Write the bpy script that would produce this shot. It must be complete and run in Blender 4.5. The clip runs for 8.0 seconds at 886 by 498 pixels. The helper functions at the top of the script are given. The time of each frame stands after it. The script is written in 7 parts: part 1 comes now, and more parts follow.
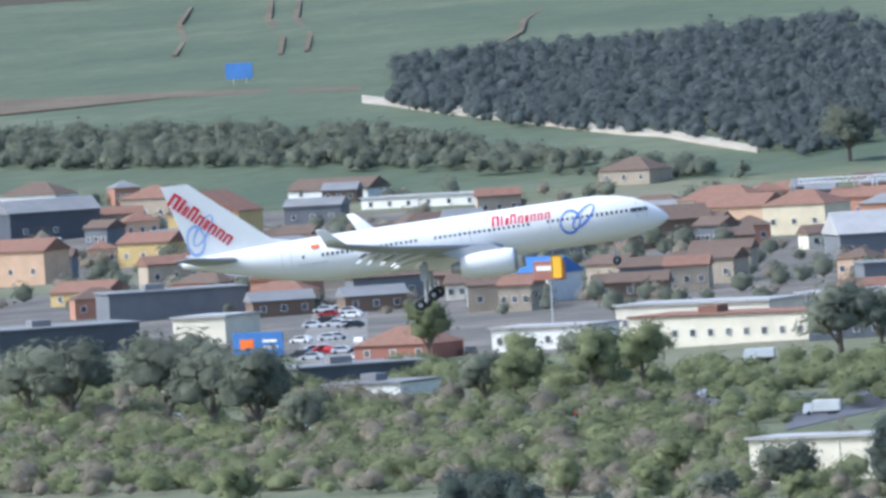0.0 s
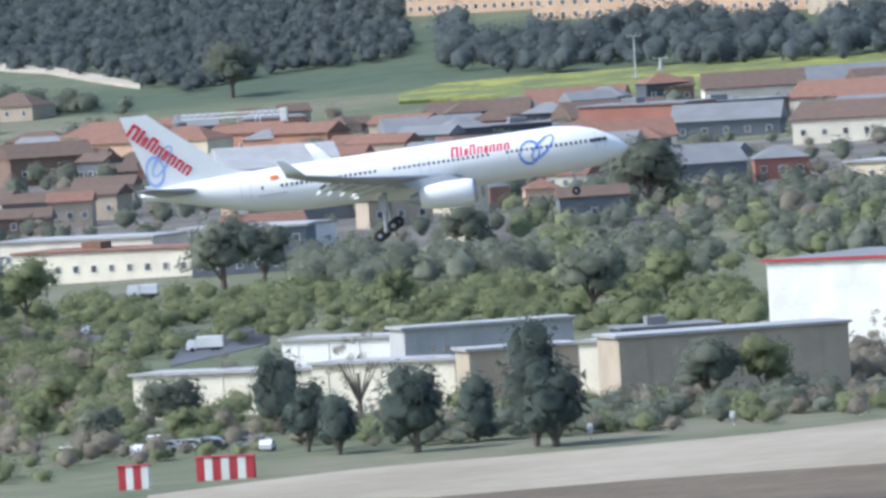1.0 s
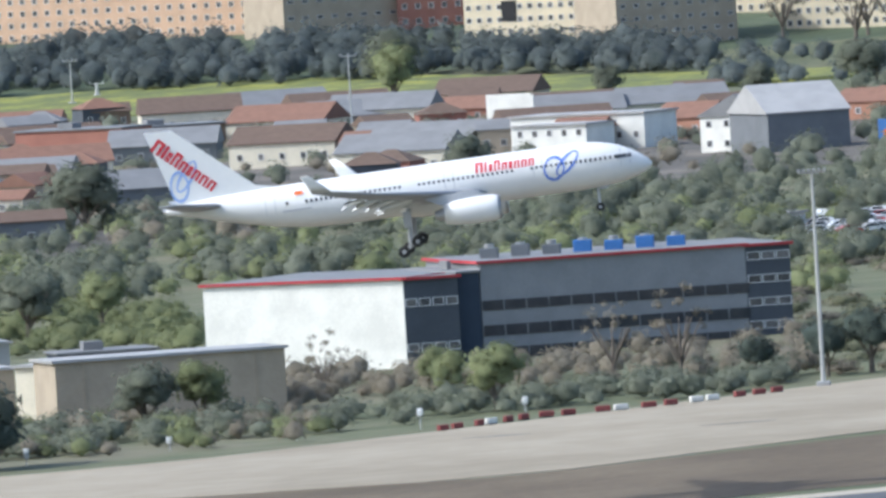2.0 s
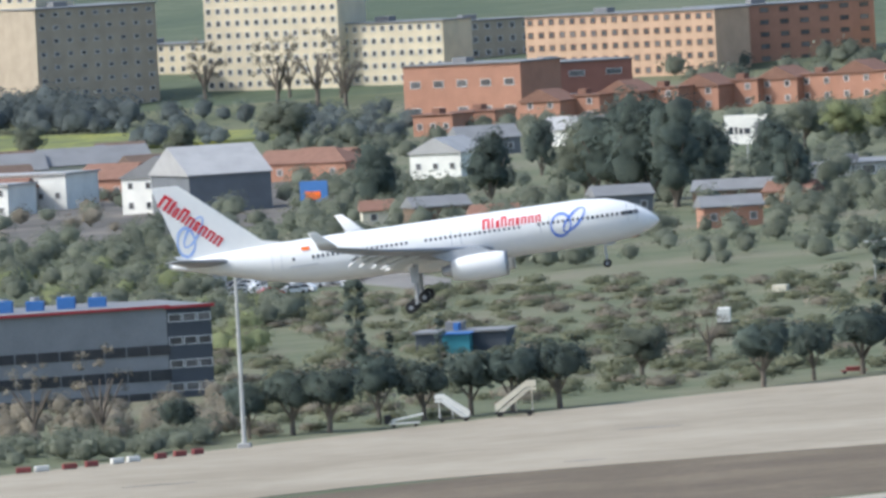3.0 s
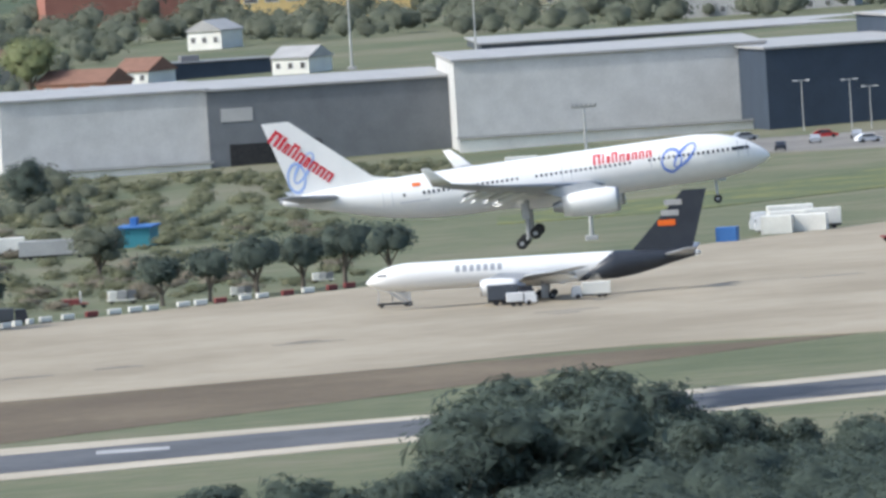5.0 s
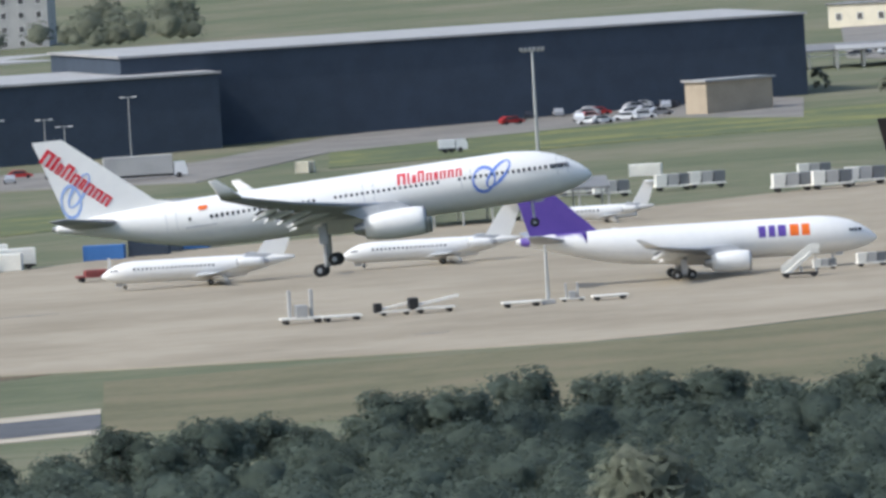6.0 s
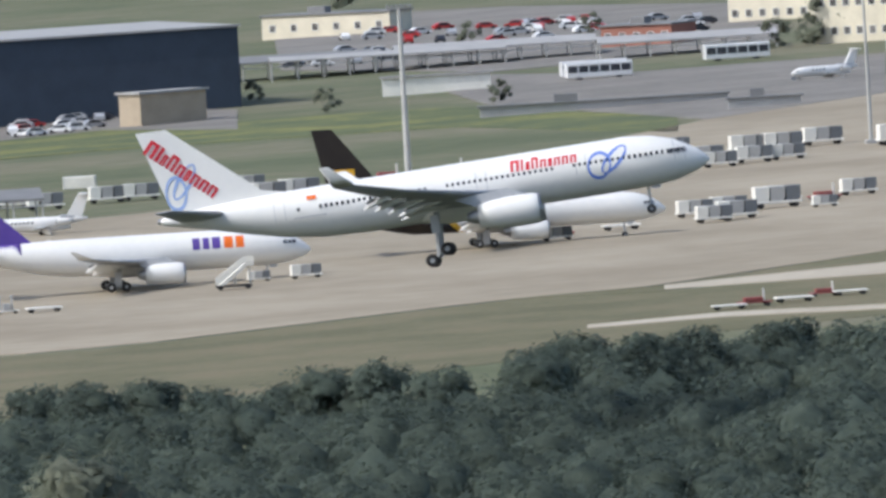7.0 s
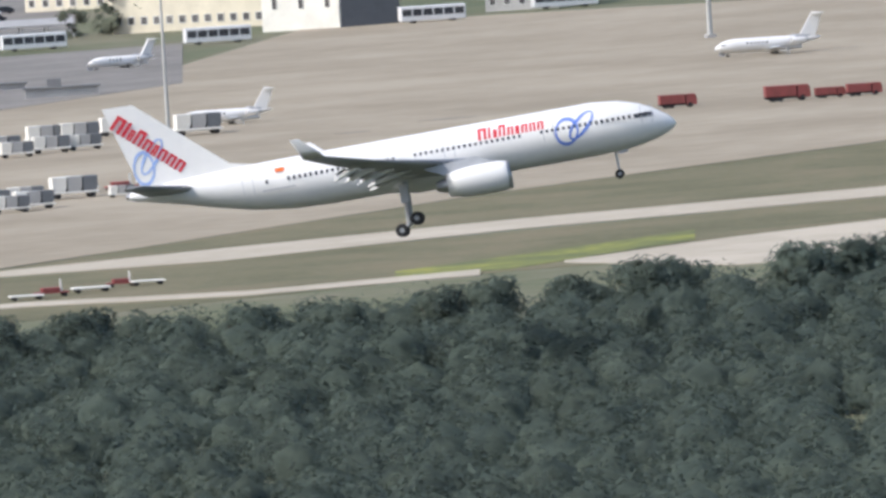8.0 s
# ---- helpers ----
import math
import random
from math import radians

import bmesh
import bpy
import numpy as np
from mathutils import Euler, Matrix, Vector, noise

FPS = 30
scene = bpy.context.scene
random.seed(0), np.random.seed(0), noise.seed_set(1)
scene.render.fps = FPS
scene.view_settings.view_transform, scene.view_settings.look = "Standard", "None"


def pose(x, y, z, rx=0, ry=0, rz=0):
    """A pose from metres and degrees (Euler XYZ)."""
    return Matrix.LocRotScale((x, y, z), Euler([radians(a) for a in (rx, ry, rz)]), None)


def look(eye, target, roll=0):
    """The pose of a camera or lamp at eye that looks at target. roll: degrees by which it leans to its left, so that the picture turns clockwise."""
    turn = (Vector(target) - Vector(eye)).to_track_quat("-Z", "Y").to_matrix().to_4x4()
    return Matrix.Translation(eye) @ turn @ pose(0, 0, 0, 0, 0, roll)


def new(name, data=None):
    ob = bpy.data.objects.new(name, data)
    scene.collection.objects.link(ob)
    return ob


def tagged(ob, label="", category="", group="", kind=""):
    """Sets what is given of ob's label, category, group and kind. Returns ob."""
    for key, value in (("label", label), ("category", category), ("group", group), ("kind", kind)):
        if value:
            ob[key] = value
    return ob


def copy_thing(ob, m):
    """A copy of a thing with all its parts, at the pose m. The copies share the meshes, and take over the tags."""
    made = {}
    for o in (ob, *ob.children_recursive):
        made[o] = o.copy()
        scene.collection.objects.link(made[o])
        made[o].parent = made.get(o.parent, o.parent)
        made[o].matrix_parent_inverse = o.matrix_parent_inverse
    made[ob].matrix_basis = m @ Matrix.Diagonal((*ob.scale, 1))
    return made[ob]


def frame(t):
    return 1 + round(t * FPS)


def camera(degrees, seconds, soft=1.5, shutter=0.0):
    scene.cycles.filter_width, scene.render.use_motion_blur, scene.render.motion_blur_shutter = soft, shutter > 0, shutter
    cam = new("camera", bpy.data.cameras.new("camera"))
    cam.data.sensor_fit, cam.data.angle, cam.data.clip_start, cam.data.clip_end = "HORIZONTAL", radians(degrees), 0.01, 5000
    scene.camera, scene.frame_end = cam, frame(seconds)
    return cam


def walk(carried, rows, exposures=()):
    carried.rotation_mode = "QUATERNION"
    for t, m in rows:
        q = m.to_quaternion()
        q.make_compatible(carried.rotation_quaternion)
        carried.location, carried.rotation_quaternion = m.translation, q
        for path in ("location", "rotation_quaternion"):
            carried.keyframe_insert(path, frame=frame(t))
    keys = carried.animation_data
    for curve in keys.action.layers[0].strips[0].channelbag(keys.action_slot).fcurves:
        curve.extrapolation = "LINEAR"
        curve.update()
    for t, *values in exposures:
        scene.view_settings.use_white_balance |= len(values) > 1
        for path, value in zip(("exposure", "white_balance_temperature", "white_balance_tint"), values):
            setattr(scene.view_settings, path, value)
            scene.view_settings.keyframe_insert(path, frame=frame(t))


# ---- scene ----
# ---- camera: fixed on a hill, panned by hand after the airliner ----
EYE = (0, 0, 90)
cam = camera(3.33, 8.0, soft=3.1)
PAN = [
    (0.0, -9.220, -1.619, -3.41),
    (0.5, -8.276, -1.729, -3.35),
    (0.8, -7.485, -1.903, -3.41),
    (1.0, -6.919, -1.996, -3.46),
    (1.3, -6.483, -2.101, -3.42),
    (1.5, -6.078, -2.095, -3.44),
    (1.8, -5.272, -2.071, -3.41),
    (2.0, -4.797, -2.027, -3.36),
    (2.2, -4.352, -1.950, -3.34),
    (3.3, -1.969, -1.930, -3.27),
    (3.5, -1.558, -2.044, -3.47),
    (3.8, -0.983, -2.174, -3.44),
    (4.0, -0.542, -2.251, -3.39),
    (4.2, -0.135, -2.327, -3.33),
    (4.5, 0.409, -2.348, -3.41),
    (4.8, 0.989, -2.295, -3.42),
    (5.0, 1.423, -2.248, -3.52),
    (5.2, 1.858, -2.217, -3.39),
    (6.3, 5.054, -2.332, -3.45),
    (6.5, 5.220, -2.471, -3.42),
    (7.0, 6.584, -2.357, -3.41),
    (7.5, 7.822, -2.510, -3.47),
    (8.0, 9.222, -2.549, -3.36),
]


def aim(az, el):
    a, e = radians(az), radians(el)
    return (2000 * math.sin(a) * math.cos(e), 2000 * math.cos(a) * math.cos(e), EYE[2] + 2000 * math.sin(e))


walk(cam, [(t, look(EYE, aim(az, el), roll)) for t, az, el, roll in PAN], [(0.0, 0.86, 5400, 8), (1.0, 0.78, 5480, 8), (2.2, 0.68, 5720, 7), (4.5, 0.62, 5920, 7), (5.2, 0.62, 5950, 7), (6.4, 0.34, 5980, 8), (7.5, 0.38, 6050, 10), (8.0, 0.5, 6080, 11)])

# ---- daylight: sun from the left and a little behind the camera ----
world = bpy.data.worlds.new("sky")
scene.world = world
world.use_nodes = True
wn = world.node_tree.nodes
sky = wn.new("ShaderNodeTexSky")
sky.sky_type, sky.sun_disc = "NISHITA", False
SUN = Vector((-0.72, -0.18, 0.74)).normalized()
sky.sun_elevation = math.asin(SUN.z)
sky.sun_rotation = math.atan2(SUN.x, SUN.y)
sky.dust_density, sky.air_density = 3.0, 1.0
world.node_tree.links.new(sky.outputs[0], wn["Background"].inputs[0])
wn["Background"].inputs[1].default_value = 0.15
sun = new("sun", bpy.data.lights.new("sun", "SUN"))
sun.data.energy, sun.data.angle, sun.data.color = 2.1, radians(0.5), (1.0, 0.95, 0.87)
sun.matrix_world = look((0, 0, 500), Vector((0, 0, 500)) - SUN)


# ---- materials ----
def mat(name, a, b=None, size=1.0, rough=0.8, bump=0.15, metal=0.0, fine=8.0, rand=0.0, c=None, spec=0.3):
    """Two colours mixed by noise at two scales, with a fine relief. size: metres of the large patches."""
    m = bpy.data.materials.new(name)
    m.use_nodes = True
    n, l = m.node_tree.nodes, m.node_tree.links
    p = n["Principled BSDF"]
    p.inputs["Roughness"].default_value, p.inputs["Metallic"].default_value = rough, metal
    p.inputs["Specular IOR Level"].default_value = spec
    b = b or tuple(v * 0.8 for v in a)
    geo = n.new("ShaderNodeNewGeometry")
    big, small = n.new("ShaderNodeTexNoise"), n.new("ShaderNodeTexNoise")
    for t, s, d in ((big, 1.0 / size, 5), (small, fine / size, 3)):
        t.inputs["Scale"].default_value, t.inputs["Detail"].default_value = s, d
        l.new(geo.outputs["Position"], t.inputs["Vector"])
    add = n.new("ShaderNodeMath")
    add.operation = "MULTIPLY_ADD"
    add.inputs[1].default_value, add.inputs[2].default_value = 0.45, 0.0
    l.new(small.outputs["Fac"], add.inputs[0])
    l.new(big.outputs["Fac"], add.inputs[2])
    ramp = n.new("ShaderNodeValToRGB")
    ramp.color_ramp.elements[0].position, ramp.color_ramp.elements[1].position = 0.55, 0.9
    ramp.color_ramp.elements[0].color, ramp.color_ramp.elements[1].color = (*a, 1), (*b, 1)
    if c:
        e = ramp.color_ramp.elements.new(0.74)
        e.color = (*c, 1)
    l.new(add.outputs[0], ramp.inputs[0])
    out = ramp.outputs[0]
    if rand:
        info, hsv, mr = n.new("ShaderNodeObjectInfo"), n.new("ShaderNodeHueSaturation"), n.new("ShaderNodeMapRange")
        mr.inputs["To Min"].default_value, mr.inputs["To Max"].default_value = 1 - rand, 1 + rand
        l.new(info.outputs["Random"], mr.inputs["Value"])
        l.new(mr.outputs[0], hsv.inputs["Value"])
        l.new(out, hsv.inputs["Color"])
        out = hsv.outputs[0]
    l.new(out, p.inputs["Base Color"])
    if bump:
        bp = n.new("ShaderNodeBump")
        bp.inputs["Strength"].default_value, bp.inputs["Distance"].default_value = bump, 0.05 * size
        l.new(small.outputs["Fac"], bp.inputs["Height"])
        l.new(bp.outputs[0], p.inputs["Normal"])
    return m


def leafy(name, a, b, size=3.0, gap=0.2):
    """Foliage: colour varies from spray to spray and from tree to tree; a spray of leaves lets some light through its gaps."""
    m = mat(name, a, b, size, 0.8, 0.0, fine=6, rand=0.14, spec=0.1)
    n, l = m.node_tree.nodes, m.node_tree.links
    p = n["Principled BSDF"]
    src = p.inputs["Base Color"].links[0].from_socket
    geo, hsv, mr = n.new("ShaderNodeNewGeometry"), n.new("ShaderNodeHueSaturation"), n.new("ShaderNodeMapRange")
    mr.inputs["To Min"].default_value, mr.inputs["To Max"].default_value = 0.78, 1.22
    l.new(geo.outputs["Random Per Island"], mr.inputs["Value"])
    l.new(mr.outputs[0], hsv.inputs["Value"])
    l.new(src, hsv.inputs["Color"])
    l.new(hsv.outputs[0], p.inputs["Base Color"])
    thin, mix = n.new("ShaderNodeBsdfTranslucent"), n.new("ShaderNodeMixShader")
    mix.inputs[0].default_value = 0.32
    l.new(hsv.outputs[0], thin.inputs["Color"])
    l.new(p.outputs[0], mix.inputs[1])
    l.new(thin.outputs[0], mix.inputs[2])
    gaps, airy = n.new("ShaderNodeBsdfTransparent"), n.new("ShaderNodeMixShader")
    airy.inputs[0].default_value = gap
    l.new(mix.outputs[0], airy.inputs[1])
    l.new(gaps.outputs[0], airy.inputs[2])
    l.new(airy.outputs[0], n["Material Output"].inputs["Surface"])
    return m


M_GROUND = mat("meadow", (0.094, 0.108, 0.056), (0.172, 0.160, 0.105), 60, 0.95, 0.3, c=(0.128, 0.134, 0.076), fine=9)
M_HILL = mat("hill_grass", (0.066, 0.088, 0.052), (0.118, 0.132, 0.08), 90, 0.95, 0.3, c=(0.085, 0.105, 0.06), fine=9)
M_TOWN = mat("town_yards", (0.085, 0.08, 0.07), (0.19, 0.165, 0.135), 25, 0.9, 0.2, c=(0.125, 0.112, 0.094), fine=7)
M_GRASS = mat("dry_grass", (0.112, 0.106, 0.056), (0.175, 0.15, 0.09), 18, 0.95, 0.3, c=(0.145, 0.134, 0.076), fine=10)
M_BLOOM = mat("yellow_bloom", (0.112, 0.128, 0.055), (0.29, 0.285, 0.06), 11, 0.95, 0.3, c=(0.165, 0.18, 0.055), fine=5)
M_DIRT = mat("dry_soil", (0.105, 0.08, 0.052), (0.16, 0.126, 0.084), 30, 0.95, 0.3, c=(0.126, 0.098, 0.064), fine=12)
M_CONCRETE = mat("apron_concrete", (0.255, 0.215, 0.153), (0.345, 0.297, 0.22), 45, 0.85, 0.1, fine=9, c=(0.302, 0.258, 0.188))
M_SHOULDER = mat("pale_shoulder", (0.37, 0.325, 0.25), (0.46, 0.41, 0.325), 22, 0.9, 0.1)
M_ASPHALT = mat("asphalt", (0.074, 0.075, 0.08), (0.118, 0.119, 0.124), 20, 0.8, 0.1)
M_WORN = mat("worn_asphalt", (0.165, 0.152, 0.134), (0.225, 0.208, 0.184), 14, 0.85, 0.1)
M_VERGE = mat("flowering_grass", (0.082, 0.10, 0.05), (0.19, 0.19, 0.062), 16, 0.95, 0.3, c=(0.115, 0.13, 0.056), fine=6)
M_STAIN = mat("oily_stain", (0.17, 0.15, 0.125), (0.24, 0.21, 0.17), 3, 0.7, 0.0)
M_PAINTW = mat("aircraft_white", (0.80, 0.785, 0.75), (0.75, 0.74, 0.715), 6, 0.42, 0.0, spec=0.5)
M_GREYM = mat("aircraft_grey", (0.30, 0.31, 0.33), (0.36, 0.37, 0.39), 4, 0.4, 0.0)
M_UNDER = mat("wing_grey", (0.42, 0.43, 0.45), (0.50, 0.51, 0.53), 3, 0.4, 0.0)
M_WING = mat("wing_panel_grey", (0.31, 0.32, 0.335), (0.37, 0.38, 0.39), 3, 0.45, 0.0)
M_DARK = mat("dark_rubber", (0.02, 0.02, 0.022), (0.035, 0.035, 0.035), 0.5, 0.8, 0.0)
M_STEEL = mat("bare_metal", (0.35, 0.35, 0.36), (0.5, 0.5, 0.5), 1, 0.35, 0.0, metal=0.8)
M_GLASS = mat("dark_glass", (0.03, 0.035, 0.045), (0.05, 0.055, 0.065), 2, 0.12, 0.0, spec=0.6)
M_DULL = mat("faded_red", (0.26, 0.07, 0.065), (0.2, 0.06, 0.055), 1, 0.7, 0.0)
M_RED = mat("signal_red", (0.62, 0.03, 0.05), (0.55, 0.03, 0.045), 2, 0.4, 0.0)
M_BLUE = mat("livery_blue", (0.13, 0.22, 0.62), (0.17, 0.27, 0.66), 2, 0.4, 0.0)
M_PALEB = mat("pale_livery_blue", (0.30, 0.42, 0.72), (0.34, 0.46, 0.75), 2, 0.4, 0.0)
M_PURPLE = mat("purple_paint", (0.10, 0.06, 0.30), (0.12, 0.07, 0.33), 2, 0.4, 0.0)
M_ORANGE = mat("orange_paint", (0.80, 0.16, 0.02), (0.75, 0.15, 0.02), 2, 0.4, 0.0)
M_BROWN = mat("dark_brown_paint", (0.022, 0.017, 0.016), (0.03, 0.024, 0.02), 2, 0.35, 0.0)
M_GOLD = mat("gold_paint", (0.75, 0.42, 0.03), (0.7, 0.4, 0.03), 2, 0.4, 0.0)
M_NAVY = mat("charcoal_paint", (0.03, 0.035, 0.045), (0.04, 0.045, 0.055), 2, 0.35, 0.0)
M_PINE = leafy("pine_foliage", (0.074, 0.095, 0.082), (0.104, 0.124, 0.1))
M_LEAF = leafy("spring_foliage", (0.175, 0.198, 0.098), (0.235, 0.252, 0.132))
M_OLIVE = leafy("olive_foliage", (0.135, 0.15, 0.11), (0.185, 0.195, 0.145))
M_TWIG = leafy("bare_twigs", (0.212, 0.186, 0.138), (0.275, 0.245, 0.188))
M_BARK = mat("bark", (0.13, 0.11, 0.09), (0.18, 0.15, 0.12), 0.6, 0.9, 0.4)
M_HOLM = leafy("holm_oak_foliage", (0.072, 0.094, 0.080), (0.104, 0.128, 0.100))


# ---- mesh helpers ----
def mesh_of(name, bm, material, smooth=False):
    me = bpy.data.meshes.new(name)
    bmesh.ops.recalc_face_normals(bm, faces=bm.faces)
    bm.to_mesh(me)
    bm.free()
    for m in material if isinstance(material, (list, tuple)) else [material]:
        me.materials.append(m)
    if smooth:
        for p in me.polygons:
            p.use_smooth = True
    return me


def part(name, bm, material, parent, label="", smooth=False, at=None):
    """One bmesh (or a ready mesh) as one object under a thing or a part."""
    me = bm if isinstance(bm, bpy.types.Mesh) else mesh_of(name, bm, material, smooth)
    ob = new(name, me)
    ob.parent = parent
    if at is not None:
        ob.matrix_local = at if isinstance(at, Matrix) else Matrix.Translation(at)
    if label:
        tagged(ob, label)
    return ob


def thing(name, label, category, m=None, group="", kind=""):
    ob = new(name)
    if m is not None:
        ob.matrix_basis = m
    return tagged(ob, label, category, group, kind)


def box(bm, x0, y0, z0, x1, y1, z1, bevel=0.0, m=None, mi=0):
    vs = [bm.verts.new((x, y, z)) for z in (z0, z1) for x, y in ((x0, y0), (x1, y0), (x1, y1), (x0, y1))]
    fs = [bm.faces.new([vs[i] for i in q]) for q in
          ((3, 2, 1, 0), (4, 5, 6, 7), (0, 1, 5, 4), (1, 2, 6, 5), (2, 3, 7, 6), (3, 0, 4, 7))]
    for f in fs:
        f.material_index = mi
    if bevel:
        bmesh.ops.bevel(bm, geom=list({e for f in fs for e in f.edges}), offset=bevel, segments=1, affect="EDGES")
    if m is not None:
        bmesh.ops.transform(bm, matrix=m, verts=[v for v in vs if v.is_valid])
    return bm


def boxed(*a, **k):
    return box(bmesh.new(), *a, **k)


def tube(bm, p, q, r0, r1=None, n=10):
    p, q = Vector(p), Vector(q)
    d = q - p
    m = Matrix.Translation((p + q) / 2) @ d.to_track_quat("Z", "Y").to_matrix().to_4x4()
    bmesh.ops.create_cone(bm, cap_ends=True, segments=n, radius1=r0, radius2=r0 if r1 is None else r1, depth=d.length, matrix=m)
    return bm


def loft(bm, rings, cap=True):
    vs = [[bm.verts.new(p) for p in r] for r in rings]
    n = len(vs[0])
    for a, b in zip(vs, vs[1:]):
        for i in range(n):
            bm.faces.new((a[i], a[(i + 1) % n], b[(i + 1) % n], b[i]))
    if cap:
        bm.faces.new(vs[0])
        bm.faces.new(vs[-1])
    return bm


def prism(bm, pts, y0, y1):
    """A flat outline in x and z, drawn out from y0 to y1."""
    return loft(bm, [[(x, y0, z) for x, z in pts], [(x, y1, z) for x, z in pts]])


# ---- ground ----
def ground_z(x, y):
    z = 0.02 * max(-900.0, min(900.0, x))
    if y < 750:
        z += 88.0 * (1 - max(y, 0.0) / 750) ** 2
    d = y - 3700
    if d > 0:
        z += 0.045 * d * min(1.0, d / 300)
    return z


def ground():
    bm = bmesh.new()
    xs = list(range(-1500, 1501, 50))
    ys = [-400, -100, *range(0, 800, 50), 900, 1300, *range(1500, 3600, 50), *range(3600, 5001, 25)]
    grid = [[bm.verts.new((x, y, ground_z(x, y) + (0.9 * noise.noise((x * 0.01, y * 0.01, 0)) if y > 3300 else 0))) for x in xs] for y in ys]
    for a, b in zip(grid, grid[1:]):
        for i in range(len(xs) - 1):
            bm.faces.new((a[i], a[i + 1], b[i + 1], b[i])).material_index = int(a[i].co.y >= 3875)
    ob = new("ground", mesh_of("ground", bm, [M_GROUND, M_HILL], True))
    return tagged(ob, "rough green meadow and dry soil rising to a far hillside", "ground", kind="structure")


def strip(name, far, near, material, lift, label, category="pavement", kind="structure"):
    """A band of ground between two edges given from left to right, with a skirt."""
    bm = bmesh.new()

    def walk_edge(pts):
        out = []
        for i in range(41):
            s = i / 40 * (len(pts) - 1)
            k = min(int(s), len(pts) - 2)
            out.append(Vector(pts[k]).lerp(Vector(pts[k + 1]), s - k))
        return out

    rows = []
    for f, n in zip(walk_edge(far), walk_edge(near)):
        rows.append([n.lerp(f, j / 6) for j in range(7)])
    vs = [[bm.verts.new((p.x, p.y, ground_z(p.x, p.y) + lift)) for p in r] for r in rows]
    for a, b in zip(vs, vs[1:]):
        for j in range(6):
            bm.faces.new((a[j], b[j], b[j + 1], a[j + 1]))
    edge = [r[0] for r in vs] + [r[-1] for r in reversed(vs)]
    low = [bm.verts.new((v.co.x, v.co.y, v.co.z - lift - 0.3)) for v in edge]
    for i in range(len(edge)):
        k = (i + 1) % len(edge)
        bm.faces.new((edge[i], edge[k], low[k], low[i]))
    return tagged(new(name, mesh_of(name, bm, material)), label, category, kind=kind)


ground()
strip("apron", [(-268.9, 1893.0), (-246.8, 1922.3), (-198.7, 1932.6), (-151.4, 1979.1), (-121.8, 2012.5), (-74.3, 2062.1), (-23.1, 2103.1), (41.6, 2149.0), (93.0, 2201.4), (132.7, 2239.0), (236.6, 2270.0), (313.4, 2418.1), (362.5, 2543.9), (424.7, 2744.7), (525.8, 2650.2)],
      [(-266.5, 1875.3), (-226.0, 1833.9), (-196.5, 1840.5), (-147.3, 1830.2), (-102.2, 1880.3), (-79.8, 1889.7), (-21.3, 1896.3), (42.3, 1900.9), (69.4, 1910.7), (131.2, 1874.1), (170.5, 1857.8), (226.9, 1897.4), (246.9, 1899.5), (335.8, 2006.9), (409.6, 2070.7)],
      M_CONCRETE, 0.10, "pale worn concrete airport apron beside grass and dry soil")
strip("soil_strip", [(-226.0, 1833.9), (-196.5, 1840.5), (-147.3, 1830.2), (-79.8, 1889.7), (-21.3, 1896.3), (42.3, 1900.9), (98.0, 1893.5)],
      [(-203.1, 1718.3), (-185.7, 1737.2), (-140.1, 1738.1), (-74.6, 1756.9), (-20.4, 1784.8), (40.5, 1835.3), (97.0, 1891.0)],
      M_DIRT, 0.05, "bare brown soil beside the apron")
strip("taxiway_shoulder", [(-205.0, 1733.7), (-126.1, 1729.2), (-46.6, 1760.9), (-20.4, 1782.2), (45.2, 1779.4), (45.7, 1778.6), (98.4, 1796.5)],
      [(-200.7, 1697.1), (-122.3, 1675.3), (-44.5, 1673.5), (-19.7, 1709.4), (43.6, 1722.6), (44.1, 1724.3), (95.0, 1738.5)],
      M_SHOULDER, 0.08, "pale stony shoulder along a dark taxiway")
strip("taxiway", [(-204.0, 1725.0), (-125.5, 1720.6), (-46.3, 1748.2), (-20.2, 1764.0), (44.9, 1770.3), (45.4, 1768.3), (97.6, 1783.3)],
      [(-201.7, 1705.5), (-123.1, 1687.0), (-44.9, 1691.0), (-19.9, 1723.9), (43.9, 1734.9), (44.4, 1732.9), (95.6, 1748.5)],
      M_ASPHALT, 0.12, "dark asphalt taxiway beside pale shoulders")
strip("service_lane", [(246.9, 1899.5), (282.6, 1912.1), (320.9, 1923.0), (380.8, 1926.9)],
      [(245.4, 1887.6), (277.7, 1879.3), (316.3, 1895.6), (375.6, 1900.8)],
      M_SHOULDER, 0.08, "pale concrete service lane through grass")


# ---- airliners ----
def ring(x, zc, rz, ry, n=32):
    return [(x, ry * math.sin(2 * math.pi * i / n), zc + rz * math.cos(2 * math.pi * i / n)) for i in range(n)]


NOSE = ((0, 0.03, -0.30), (0.3, 0.17, -0.28), (1.0, 0.36, -0.24), (2.2, 0.58, -0.17), (3.8, 0.79, -0.10), (5.8, 0.93, -0.04), (8.5, 1.0, 0))
TAIL = ((21, 1.0, 0), (17, 0.96, 0.03), (13, 0.85, 0.12), (9, 0.66, 0.27), (5.5, 0.46, 0.42), (2.2, 0.27, 0.52), (0.5, 0.17, 0.56), (0, 0.10, 0.57))


